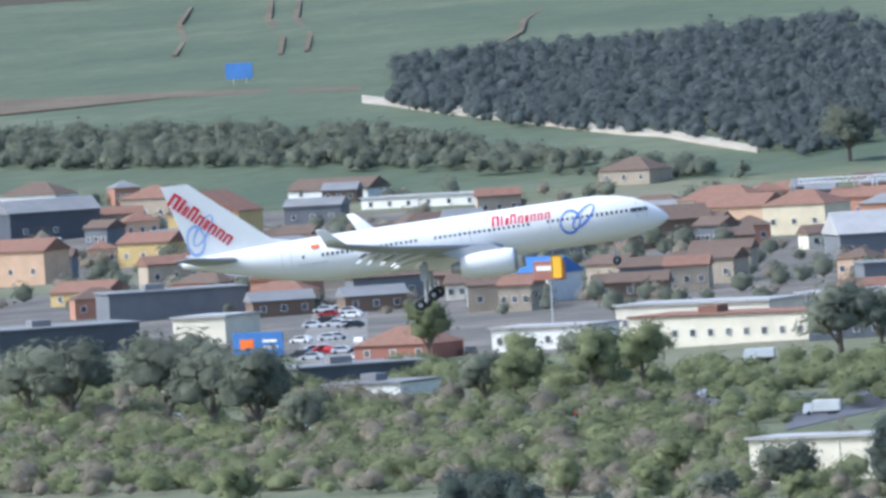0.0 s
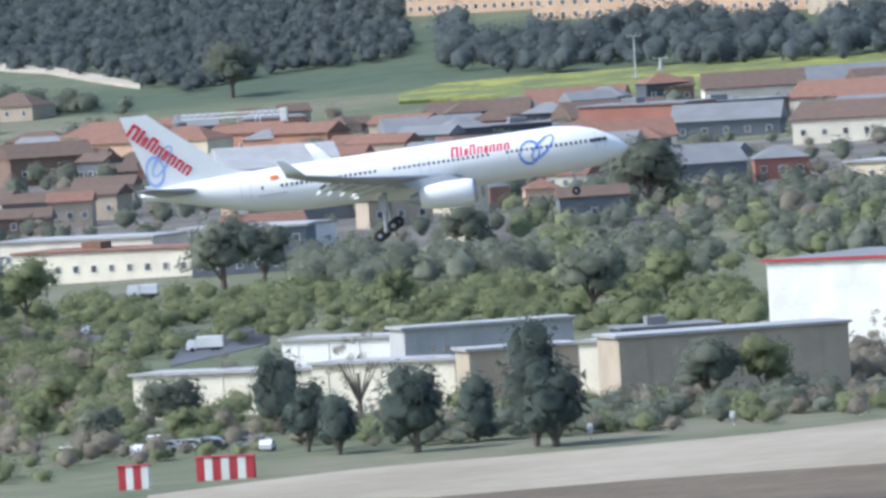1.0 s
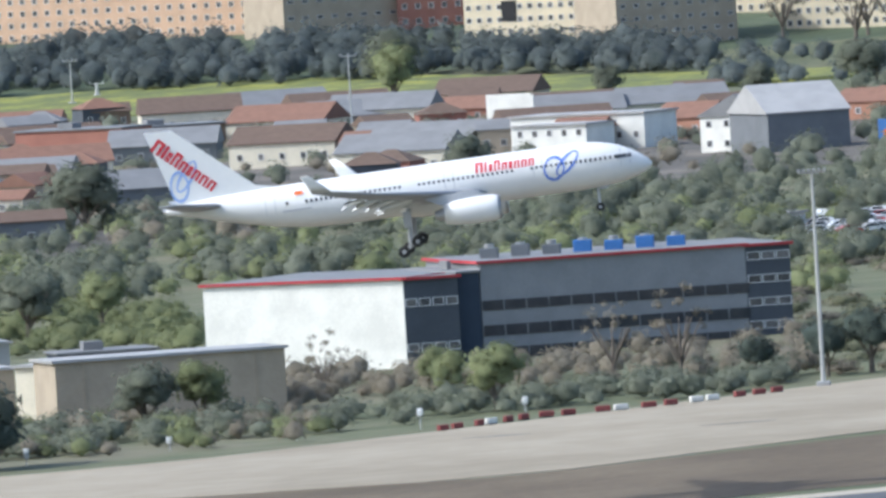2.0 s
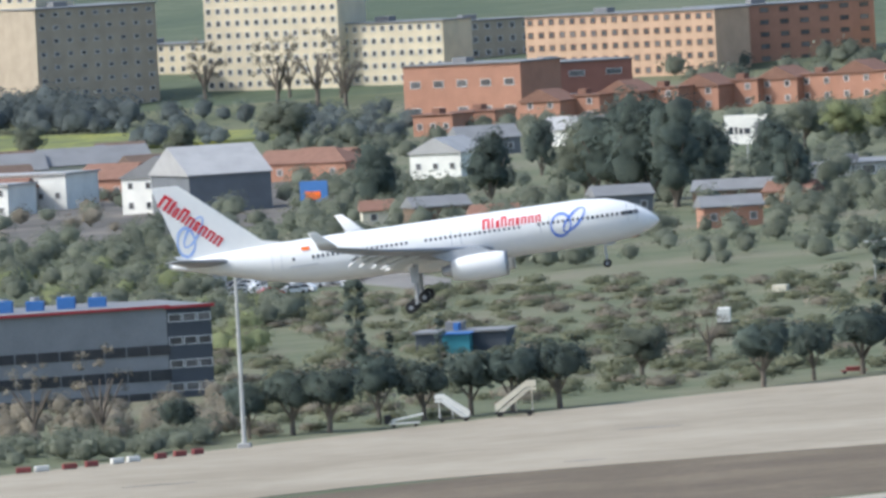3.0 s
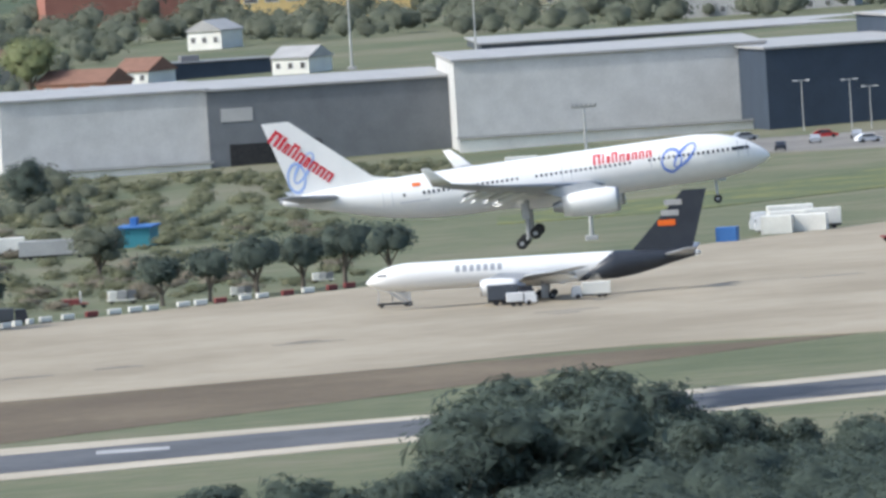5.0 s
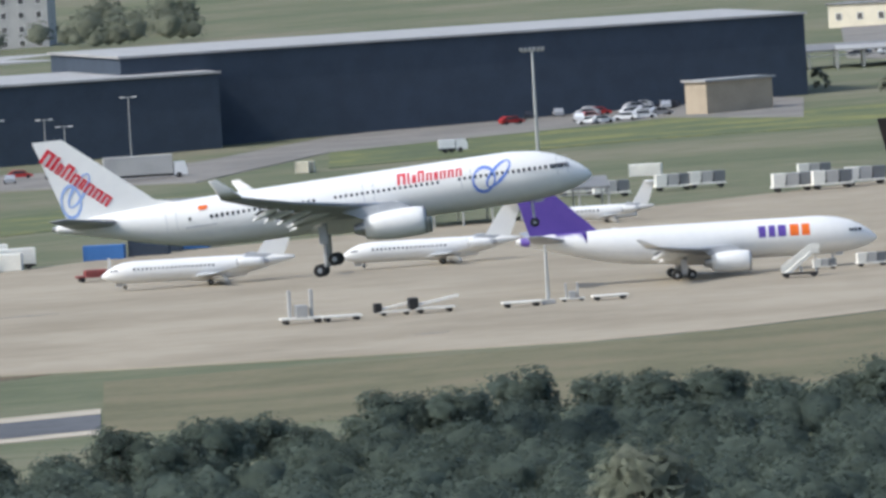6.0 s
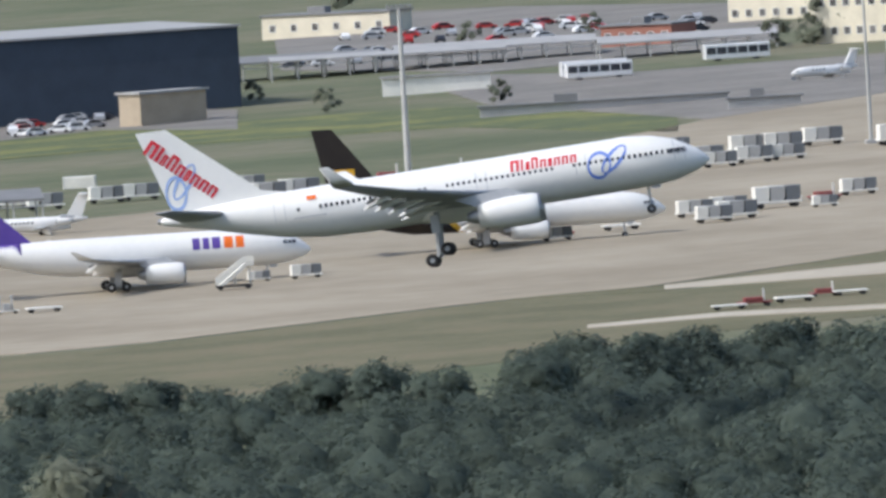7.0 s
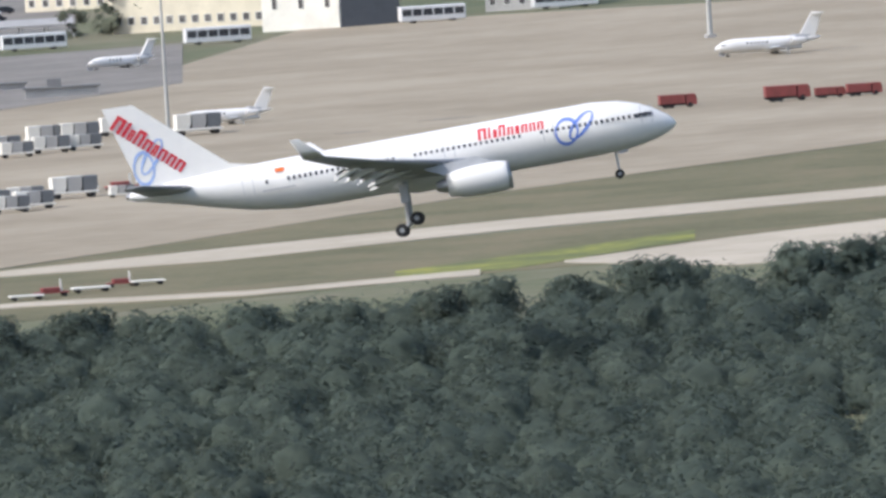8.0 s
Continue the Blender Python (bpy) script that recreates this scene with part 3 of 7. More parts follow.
PINES = [tree("umbrella_pine", "dark green umbrella pine with a rounded crown", 10 + i, 6.6 + 0.5 * i, 6.6 + 0.5 * (i % 2), 1.7, M_PINE, 42, 1.3, 46, True, domes=6) for i in range(3)]
CONES = [tree("pine", "dense dark green pine of irregular outline", 20 + i, 10 + i, 9.6 - i * 0.9, 0.3, M_PINE, 44, 1.05, 46, taper=0.4, domes=9) for i in range(3)]
LEAFS = [tree("leafy_tree", "fresh green spring tree with a loose crown", 30 + i, 9 + i, 8 + i % 2, 2.0, M_LEAF, 36, 0.85, 52) for i in range(3)]
OLIVES = [tree("grey_green_tree", "grey green tree with a broad uneven crown", 40 + i, 8 + i, 9, 1.8, M_OLIVE, 36, 0.9, 50) for i in range(3)]
BARES = [tree("budding_tree", "almost leafless brown tree with budding twigs", 50 + i, 8.5 + i, 7, 1.8, M_TWIG, 20, 0.5, 46, limbs=9, core=(0.1, 0.3)) for i in range(2)]
CYPRESS = [tree("cypress", "slender dark green cypress", 60 + i, 8.0, 1.5, 0.5, M_PINE, 22, 0.55, 14, limbs=0, core=(0.5, 0.8)) for i in range(2)]
OAKS = [tree("holm_oak", "dark holm oak with a dense bumpy crown", 70 + i, 7.5 + i, 8.5 + i, 1.0, M_HOLM, 26, 1.25, 60) for i in range(4)]
PROTO = PINES + CONES + LEAFS + OLIVES + BARES + CYPRESS + OAKS


def plant(kind, xy, height, i=0, group=""):
    src = kind[i % len(kind)]
    hh = max(v[2] for v in src.children[1].bound_box)
    s = height / hh
    x, y = xy
    ob = copy_thing(src, Matrix.Translation((x, y, ground_z(x, y))) @ Matrix.Rotation(i * 2.1 + x, 4, "Z") @ Matrix.Scale(s, 4))
    if group:
        tagged(ob, group=group)
    return ob


def inside(p, poly):
    x, y = p
    c = False
    for (x0, y0), (x1, y1) in zip(poly, poly[1:] + poly[:1]):
        if (y0 > y) != (y1 > y) and x < (x1 - x0) * (y - y0) / (y1 - y0) + x0:
            c = not c
    return c


def points_in(poly, n, seed):
    rng = random.Random(seed)
    xs, ys = [p[0] for p in poly], [p[1] for p in poly]
    out = []
    for _ in range(n * 60):
        p = (rng.uniform(min(xs), max(xs)), rng.uniform(min(ys), max(ys)))
        if inside(p, poly):
            out.append(p)
            if len(out) == n:
                break
    return out


def woods(name, label, poly, n, h, w, material, seed, leaves=110):
    """A wood nobody could count, as one mesh of many bumpy crowns."""
    rng = np.random.default_rng(seed)
    vs, fs, ns, k = [], [], [], 0
    for x, y in points_in(poly, n, seed):
        s = rng.uniform(0.6, 1.3)
        v, f, nn = dome_arrays(rng, w * s, h * s * rng.uniform(0.9, 1.25), -h * s * 0.12, leaves, leaf=0.5 / math.sqrt(leaves))
        ns.append(nn)
        vs.append(v + (x, y, ground_z(x, y)))
        fs.append(f + k)
        k += len(v)
    ob = new(name, mesh_arrays(name, np.concatenate(vs), np.concatenate(fs), np.concatenate(ns), material))
    return tagged(ob, label, "woods", kind="stuff")


M_FIELD = leafy("field_shrub_foliage", (0.155, 0.165, 0.10), (0.205, 0.205, 0.13))
# distant trees: haze is mixed into this paler, bluer leaf colour
M_FAR = leafy("hazed_pine_foliage", (0.098, 0.116, 0.114), (0.125, 0.14, 0.132))

# foreground wood on the slope below the camera
EDGE = [(-56.4, 1525.4), (-49.1, 1548.8), (-31.6, 1538.2), (-14.3, 1509.6), (-24.4, 1573.0), (-16.8, 1564.6), (-11.4, 1517.5), (4.5, 1520.2), (16.0, 1538.5), (31.9, 1531.2), (40.6, 1576.4), (47.2, 1658.9), (61.8, 1653.9), (64.4, 1586.5), (79.7, 1596.4), (97.3, 1603.0),
        (98.3, 1623.2), (116.8, 1634.9), (136.0, 1658.8), (153.5, 1653.5), (172.4, 1631.8), (194.0, 1614.0), (204.4, 1662.6), (204.5, 1635.8), (231.8, 1662.6), (240.9, 1655.7), (263.4, 1658.8), (285.1, 1655.8), (308.2, 1660.6), (329.4, 1670.4)]
BACK = [(245.8, 1229.6), (180.0, 1317.0), (123.0, 1355.7), (40.9, 1470.3), (-23.4, 1487.1), (-66.8, 1559.2)]
woods("foreground_wood", "dense dark holm oak and pine wood on a slope", EDGE + BACK, 2700, 5.0, 7.0, M_HOLM, 5, 260)
rng = random.Random(8)
for i in range(len(EDGE) - 1):
    a, b = Vector(EDGE[i]), Vector(EDGE[i + 1])
    n = max(2, int((b - a).length / 6))
    for j in range(n):
        p = a.lerp(b, (j + rng.random() * 0.8) / n)
        plant(OAKS, (p.x + rng.uniform(-2, 2), p.y - rng.uniform(3, 16)), rng.uniform(3.4, 5.2) + (0.9 if p.x > 285 else 0.0), rng.randrange(99), "wood edge")
for i, p in enumerate([(41.1, 1553.6), (45.4, 1562.9), (49.9, 1556.4), (53.3, 1556.5), (44.4, 1619.1), (49.0, 1612.0), (55.1, 1613.8), (58.6, 1596.9)]):
    plant(OAKS, p, 7.9 - 0.5 * (i % 3), i, "tall trees of the wood edge")
plant(OLIVES, (128.5, 1420.2), 8.0, 1)

# round pines along the apron
for i, (p, h) in enumerate([((-114.6, 2041.7), 6.6), ((-109.5, 2039.7), 6.5), ((-103.6, 2055.6), 7.0), ((-97.5, 2056.9), 6.0), ((-91.5, 2063.1), 6.4), ((-85.8, 2061.8), 6.7), ((-79.4, 2064.1), 7.0), ((-52.2, 2084.4), 6.6), ((-45.4, 2093.1), 6.0), ((-38.9, 2102.5), 7.0), ((-32.9, 2105.8), 5.9), ((-26.6, 2108.7), 5.1), ((-19.9, 2117.9), 5.5), ((-13.0, 2127.2), 5.8),
                            ((-19.5, 2100.3), 6.2), ((-12.7, 2105.9), 6.9), ((13.4, 2144.4), 5.3), ((20.1, 2145.1), 5.6), ((26.9, 2151.2), 6.5), ((33.5, 2158.1), 5.8), ((39.6, 2165.7), 6.5), ((46.4, 2178.5), 5.9), ((-129.8, 2038.2), 4.5), ((-120.3, 2039.2), 5.3)]):
    plant(PINES, p, h * 0.98, i, "row of pines along the apron")
for i, (p, h) in enumerate([((-114.7, 2219.4), 7.3), ((-109.1, 2205.9), 3.1), ((-101.4, 2201.4), 4.1), ((-37.9, 2228.1), 6.9), ((-113.8, 2202.9), 7.5)]):
    plant(CYPRESS, p, h, i)
for i, (p, h) in enumerate([((-242.5, 1958.4), 7.3), ((-236.6, 1974.7), 5.7), ((-225.9, 1949.3), 10.3), ((-222.9, 1945.2), 7.3), ((-259.9, 1981.8), 5.9), ((-253.9, 1967.0), 5.1), ((-314.2, 1968.6), 6.7), ((-307.9, 1954.3), 6.2), ((-320.4, 1969.8), 6.7), ((-321.8, 2005.4), 6.0), ((-312.6, 1980.5), 4.8), ((-300.0, 1964.6), 4.4), ((-254.4, 1971.5), 4.8), ((-270.6, 2037.7), 7.2)]):
    plant(CONES, p, h * 1.0, i, "dark pines by the works")
# spring trees in front of and behind the works
for t_i, (p, h) in enumerate([((-210.7, 2021.5), 7.5), ((-203.5, 2025.7), 7.5), ((-177.7, 2087.7), 5.0), ((-292.0, 2081.5), 4.3), ((-312.2, 2090.9), 4.3), ((-324.4, 2092.6), 5.5), ((-293.0, 2022.2), 5.3), ((-282.2, 2022.0), 4.5), ((-373.3, 2105.5), 7.1), ((-287.0, 2049.5), 6.9), ((-314.3, 2130.7), 5.6), ((-394.8, 2508.6), 9.4), ((-387.8, 2538.2), 8.6), ((-376.5, 2520.4), 9.4), ((-449.4, 2745.6), 9.3), ((-399.5, 2496.0), 7.5), ((-389.7, 2471.6), 8.3), ((-376.4, 2470.7), 10.2), ((-265.3, 2376.2), 8.9), ((-256.1, 2400.0), 7.6), ((-304.5, 2440.0), 6.4), ((-70.5, 2137.7), 6.3), ((-59.5, 3174.3), 9.4), ((-50.0, 3168.4), 10.0), ((-69.7, 3242.0), 7.8), ((-6.4, 3320.9), 9.2), ((-27.8, 3579.3), 9.3), ((5.0, 2251.6), 6.7), ((-4.9, 3240.3), 10.8), ((-321.4, 3716.4), 12.4), ((-307.5, 2861.1), 11.7), ((-162.8, 2009.7), 7.5), ((-171.0, 2036.9), 6.1)]):
    plant(LEAFS if t_i % 3 else OLIVES, p, h * 0.85, t_i, "spring trees")
for i, (p, h) in enumerate([((-289.2, 2122.3), 4.9), ((-264.1, 2072.0), 7.7), ((-254.2, 2087.7), 5.5), ((-289.0, 2118.6), 5.5), ((-195.8, 2114.9), 3.9), ((-192.0, 2083.9), 6.2), ((-215.5, 3854.4), 11.5), ((-236.3, 3892.8), 10.1), ((-204.8, 3843.1), 12.8), ((-197.3, 3834.7), 11.4), ((-62.5, 2196.6), 5.7), ((-141.8, 2064.6), 8.4), ((-152.2, 2080.6), 7.0), ((-213.9, 3882.1), 10.1), ((-200.2, 3868.8), 8.6), ((-236.8, 3903.1), 8.7)]):
    plant(BARES, p, h, i, "budding trees")
for i, (p, h) in enumerate([((-453.5, 2498.7), 11.3), ((-438.6, 2458.0), 10.6), ((-424.3, 2418.7), 10.5), ((-475.9, 2531.4), 10.5), ((-491.8, 2574.6), 9.2), ((-410.4, 2380.6), 6.3), ((-540.3, 3987.1), 3.0), ((-351.7, 2585.3), 9.7), ((-350.3, 2626.9), 7.9), ((-320.6, 2677.1), 7.0), ((-244.7, 2984.9), 7.8), ((-104.4, 2962.1), 12.1), ((-197.2, 3541.1), 7.9), ((-525.2, 3897.6), 10.2), ((-324.2, 3743.8), 12.5), ((-198.7, 3570.4), 7.3), ((-219.2, 3512.7), 5.9), ((-260.4, 3594.3), 6.0)]):
    plant(OLIVES, p, h, i, "grey green trees")
for i, (p, h) in enumerate([((-99.6, 2950.7), 14.2), ((-93.2, 2918.8), 15.7), ((-87.4, 2904.9), 15.1), ((-83.6, 2945.1), 11.5), ((-67.9, 2907.2), 11.3), ((-64.4, 2866.0), 9.6), ((-109.3, 3042.1), 9.0), ((-127.6, 3017.6), 10.1), ((-123.8, 3187.2), 8.3), ((-37.3, 3194.1), 8.3), ((-149.4, 3002.1), 10.0), ((-195.9, 3582.5), 6.7), ((-5.7, 2552.8), 6.6), ((-24.4, 2708.8), 5.0)]):
    plant(CONES, p, h * 0.9, i, "dark trees between the buildings")

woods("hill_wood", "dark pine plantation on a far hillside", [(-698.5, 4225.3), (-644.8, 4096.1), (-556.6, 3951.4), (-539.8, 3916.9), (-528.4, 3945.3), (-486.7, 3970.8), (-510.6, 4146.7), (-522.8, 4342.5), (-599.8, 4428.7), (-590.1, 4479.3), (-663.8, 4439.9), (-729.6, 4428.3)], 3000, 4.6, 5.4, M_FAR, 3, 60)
woods("lower_hill_wood", "mixed green trees below a hillside road", [(-800.1, 4086.9), (-690.2, 3994.0), (-602.6, 3917.4), (-533.8, 3848.3), (-554.1, 3889.3), (-629.5, 3996.1), (-686.4, 4111.2), (-752.5, 4173.4), (-824.4, 4213.4)], 700, 4.6, 6.5, M_OLIVE, 4, 70)
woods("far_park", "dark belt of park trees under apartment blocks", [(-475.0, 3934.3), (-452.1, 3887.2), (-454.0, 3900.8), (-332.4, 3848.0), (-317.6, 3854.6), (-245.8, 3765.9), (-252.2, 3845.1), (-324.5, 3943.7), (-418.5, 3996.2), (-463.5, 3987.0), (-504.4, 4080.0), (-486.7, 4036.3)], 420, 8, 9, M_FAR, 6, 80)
woods("works_belt", "grey green belt of trees behind the works", [(-347.9, 2656.9), (-343.9, 2632.1), (-337.2, 2570.7), (-255.0, 2495.2), (-269.9, 2554.6), (-229.3, 2550.7), (-236.6, 2634.0), (-242.3, 2560.4), (-296.0, 2610.7), (-361.4, 2768.2), (-367.9, 2811.8)], 110, 6.5, 8, M_OLIVE, 7, 100)
woods("roadside_thicket", "loose spring thicket of green and brown shrubs", [(-445.4, 2259.5), (-285.3, 2136.2), (-292.9, 1995.2), (-277.5, 2090.8), (-309.4, 2166.3), (-316.0, 2219.5), (-346.2, 2414.5), (-442.1, 2602.0), (-554.7, 2821.0)], 560, 3.6, 6.5, M_LEAF, 9, 150)
woods("spring_thicket", "loose fresh green shrubs along a road", [(-428.8, 2581.4), (-343.8, 2479.0), (-321.3, 2428.0), (-281.3, 2397.1), (-228.7, 2275.0), (-244.5, 2435.3), (-295.7, 2522.4), (-329.3, 2563.4), (-410.6, 2605.7), (-458.0, 2759.7)], 260, 3.6, 6.5, M_LEAF, 11, 100)
woods("apron_scrub", "grey brown scrub beside the apron", [(-254.9, 1975.1), (-217.0, 1967.2), (-160.2, 1996.2), (-123.3, 2013.0), (-127.9, 2091.1), (-162.6, 2034.2), (-189.6, 2031.7), (-234.2, 2055.2), (-230.7, 2025.0)], 190, 3.2, 5.5, M_OLIVE, 12, 150)
woods("brown_scrub", "brown budding bushes before the office block", [(-194.3, 2041.8), (-188.9, 2073.2), (-122.0, 2041.8), (-130.5, 2162.9), (-163.3, 2147.0), (-203.0, 2141.9)], 150, 3.2, 4.6, M_TWIG, 13, 150)
woods("field_scrub", "low scattered green shrubs on waste ground", [(-121.1, 2039.2), (-74.8, 2076.2), (-18.0, 2132.8), (3.7, 2134.5), (42.4, 2187.7), (45.2, 2370.1), (1.6, 2543.7), (-33.9, 2486.2), (-115.7, 2558.6), (-162.7, 2554.0)], 560, 1.5, 5.4, M_FIELD, 14, 100)
woods("town_trees", "grey green garden trees among houses", [(-645.5, 3287.5), (-373.4, 2808.8), (-274.5, 2689.4), (-315.9, 3103.5), (-395.1, 3179.7), (-501.6, 3787.7), (-781.1, 3987.6)], 300, 5, 6, M_OLIVE, 15, 100)
woods("suburb_trees", "green garden trees among low houses and sheds", [(-169.4, 2629.8), (-161.9, 2703.3), (-78.2, 2581.1), (-10.8, 2486.0), (-13.2, 2782.1), (-69.8, 3293.1), (-24.5, 3241.6), (-137.5, 3147.3), (-170.2, 3003.1), (-270.3, 2863.3), (-256.6, 2609.2)], 330, 5.5, 6.5, M_OLIVE, 16, 100)
woods("distant_trees", "dark trees behind the warehouses", [(-125.7, 3864.8), (-0.1, 3394.9), (17.3, 3503.8), (15.0, 3627.6), (115.1, 3404.7), (212.0, 3395.6), (224.9, 3596.7), (73.5, 3840.7), (-37.5, 3840.7), (-42.3, 3861.8), (-126.5, 3893.3)], 420, 6.5, 8.5, M_OLIVE, 17, 90)
woods("works_meadow_scrub", "low spring bushes between halls and road", [(-339.5, 2241.2), (-315.1, 2380.0), (-270.8, 2305.5), (-233.8, 2283.1), (-236.4, 2362.2), (-327.8, 2478.0), (-380.6, 2537.4), (-375.9, 2411.6)], 220, 3.0, 5.5, M_LEAF, 31, 100)
woods("mid_town_trees", "dark garden trees between halls and houses", [(-411.2, 3212.2), (-283.6, 2889.6), (-220.6, 3081.6), (-170.2, 3003.1), (-205.6, 3415.8), (-313.9, 3638.8), (-428.1, 3673.3), (-441.9, 3674.7)], 170, 4.6, 6.5, M_OLIVE, 32, 100)
woods("roadside_twigs", "brown budding bushes along a motorway", [(-445.4, 2259.5), (-285.3, 2136.2), (-292.9, 1995.2), (-277.5, 2090.8), (-309.4, 2166.3), (-316.0, 2219.5), (-346.2, 2414.5), (-442.1, 2602.0), (-554.7, 2821.0)], 190, 4.0, 6, M_TWIG, 41, 150)
woods("bare_town_trees", "brown leafless garden trees among houses", [(-645.5, 3287.5), (-373.4, 2808.8), (-274.5, 2689.4), (-190.0, 3050.0), (-240.0, 3450.0), (-501.6, 3787.7), (-781.1, 3987.6)], 330, 4.2, 6, M_TWIG, 42, 100)
woods("field_twigs", "brown dry bushes on waste ground", [(-121.1, 2039.2), (-74.8, 2076.2), (-18.0, 2132.8), (42.4, 2187.7), (45.2, 2370.1), (1.6, 2543.7), (-33.9, 2486.2), (-115.7, 2558.6), (-162.7, 2554.0)], 270, 1.5, 5.4, M_TWIG, 43, 100)
woods("office_belt", "grey green trees behind the office block", [(-295.0, 2604.0), (-210.0, 2521.0), (-132.0, 2401.0), (-154.0, 2819.0), (-240.0, 2881.0), (-347.0, 3066.0)], 300, 4.6, 6.5, M_OLIVE, 44, 100)
woods("office_belt_leaves", "fresh green trees behind the office block", [(-295.0, 2504.0), (-210.0, 2471.0), (-132.0, 2301.0), (-154.0, 2719.0), (-240.0, 2781.0), (-347.0, 2966.0)], 160, 4.2, 6.5, M_LEAF, 45, 100)
woods("parking_belt", "dusty green trees behind a parking strip", [(-148.0, 2645.0), (-96.0, 2593.0), (-112.0, 2979.0), (-182.0, 3259.0)], 150, 5.0, 6.5, M_OLIVE, 46, 100)
woods("low_hall_belt", "dusty green trees before low halls", [(-69.0, 2614.0), (5.0, 2453.0), (5.0, 2668.0), (-33.0, 2868.0), (-79.0, 2982.0)], 150, 3.6, 5.5, M_OLIVE, 47, 100)
woods("warehouse_scrub", "low olive scrub before a warehouse", [(-10.0, 2460.0), (25.0, 2357.0), (62.0, 2420.0), (68.0, 2640.0), (-8.0, 2690.0)], 260, 1.6, 4.6, M_FIELD, 48, 100)
woods("works_front_scrub", "fresh green bushes before the works", [(-295.0, 1943.0), (-288.0, 1953.0), (-260.0, 1989.0), (-231.0, 1964.0), (-201.0, 1956.0), (-182.0, 1964.0), (-189.0, 2038.0), (-245.0, 2082.0), (-281.0, 2158.0), (-306.0, 2147.0), (-349.0, 2307.0)], 130, 2.6, 4.6, M_LEAF, 51, 150)
woods("works_front_twigs", "brown budding bushes before the works", [(-295.0, 1943.0), (-288.0, 1953.0), (-260.0, 1989.0), (-231.0, 1964.0), (-201.0, 1956.0), (-182.0, 1964.0), (-189.0, 2038.0), (-245.0, 2082.0), (-281.0, 2158.0), (-306.0, 2147.0), (-349.0, 2307.0)], 110, 3.2, 4.6, M_TWIG, 52, 150)
woods("terrace_gardens", "green garden trees below brick terraces", [(-187.0, 3348.0), (-140.0, 3410.0), (-87.0, 3321.0), (-12.0, 3146.0), (-0.0, 3396.0), (-53.0, 3554.0), (-78.0, 3483.0), (-138.0, 3539.0), (-211.0, 3781.0)], 190, 5.0, 6.5, M_OLIVE, 53, 90)
woods("verge_thicket", "fresh green thicket along a verge", [(-437.0, 2262.0), (-359.0, 2158.0), (-296.0, 2073.0), (-309.0, 2171.0), (-391.0, 2353.0), (-504.0, 2614.0)], 170, 3.2, 6.0, M_LEAF, 54, 150)
woods("verge_twigs", "brown budding thicket along a verge", [(-437.0, 2262.0), (-359.0, 2158.0), (-296.0, 2073.0), (-309.0, 2171.0), (-391.0, 2353.0), (-504.0, 2614.0)], 80, 3.4, 5.6, M_TWIG, 55, 150)
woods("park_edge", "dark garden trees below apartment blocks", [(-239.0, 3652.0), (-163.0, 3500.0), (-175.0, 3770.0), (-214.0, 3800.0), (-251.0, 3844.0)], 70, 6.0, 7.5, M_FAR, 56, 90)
for ob in PROTO:
    for o in (*ob.children, ob):
        bpy.data.objects.remove(o)


# ---- buildings ----
def wall_mat(name, a, rough=0.85, size=4.0):
    return mat(name, a, tuple(v * 0.84 for v in a), size, rough, 0.08, fine=10)


W_STEEL = wall_mat("steel_grey_cladding", (0.27, 0.275, 0.28))
W_CREAM = wall_mat("cream_render", (0.72, 0.66, 0.52))
W_WHITE = wall_mat("white_panels", (0.80, 0.78, 0.71))
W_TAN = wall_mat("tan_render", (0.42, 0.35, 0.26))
W_GREY = wall_mat("light_grey_cladding", (0.42, 0.415, 0.40))
W_LIGHT = wall_mat("pale_grey_cladding", (0.58, 0.572, 0.55))
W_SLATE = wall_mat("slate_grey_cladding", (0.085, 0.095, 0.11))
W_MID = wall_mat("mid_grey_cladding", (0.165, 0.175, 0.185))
W_NAVY = wall_mat("dark_blue_cladding", (0.048, 0.064, 0.09))
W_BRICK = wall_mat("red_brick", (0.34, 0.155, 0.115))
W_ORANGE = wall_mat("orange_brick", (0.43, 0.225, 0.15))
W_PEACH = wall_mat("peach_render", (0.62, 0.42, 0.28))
W_PALE = wall_mat("pale_ochre_render", (0.70, 0.60, 0.42))
W_YELLOW = wall_mat("yellow_render", (0.58, 0.43, 0.19))
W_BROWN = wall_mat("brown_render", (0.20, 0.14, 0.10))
R_TILE = wall_mat("roof_tile", (0.235, 0.13, 0.092), 0.9, 1.5)
R_BROWN = wall_mat("brown_roof_tile", (0.15, 0.105, 0.08), 0.9, 1.5)
R_GREY = wall_mat("grey_sheet_roof", (0.22, 0.22, 0.22), 0.7)
R_PALE = wall_mat("pale_sheet_roof", (0.40, 0.39, 0.375), 0.6)
R_RED = wall_mat("red_trim", (0.45, 0.05, 0.06), 0.6)
R_BLUE = wall_mat("blue_sheet", (0.06, 0.17, 0.42), 0.6)
W_TEAL = wall_mat("teal_sheet", (0.05, 0.22, 0.27), 0.6)
M_FRAME = mat("white_frame", (0.7, 0.7, 0.68), (0.62, 0.62, 0.6), 1, 0.5, 0)


# window panes in mid grey: haze over dark glass is put into the colour
M_PANE = mat("hazed_glass", (0.075, 0.075, 0.08), (0.17, 0.16, 0.15), 3, 0.25, 0.0, rand=0.35, spec=0.5)


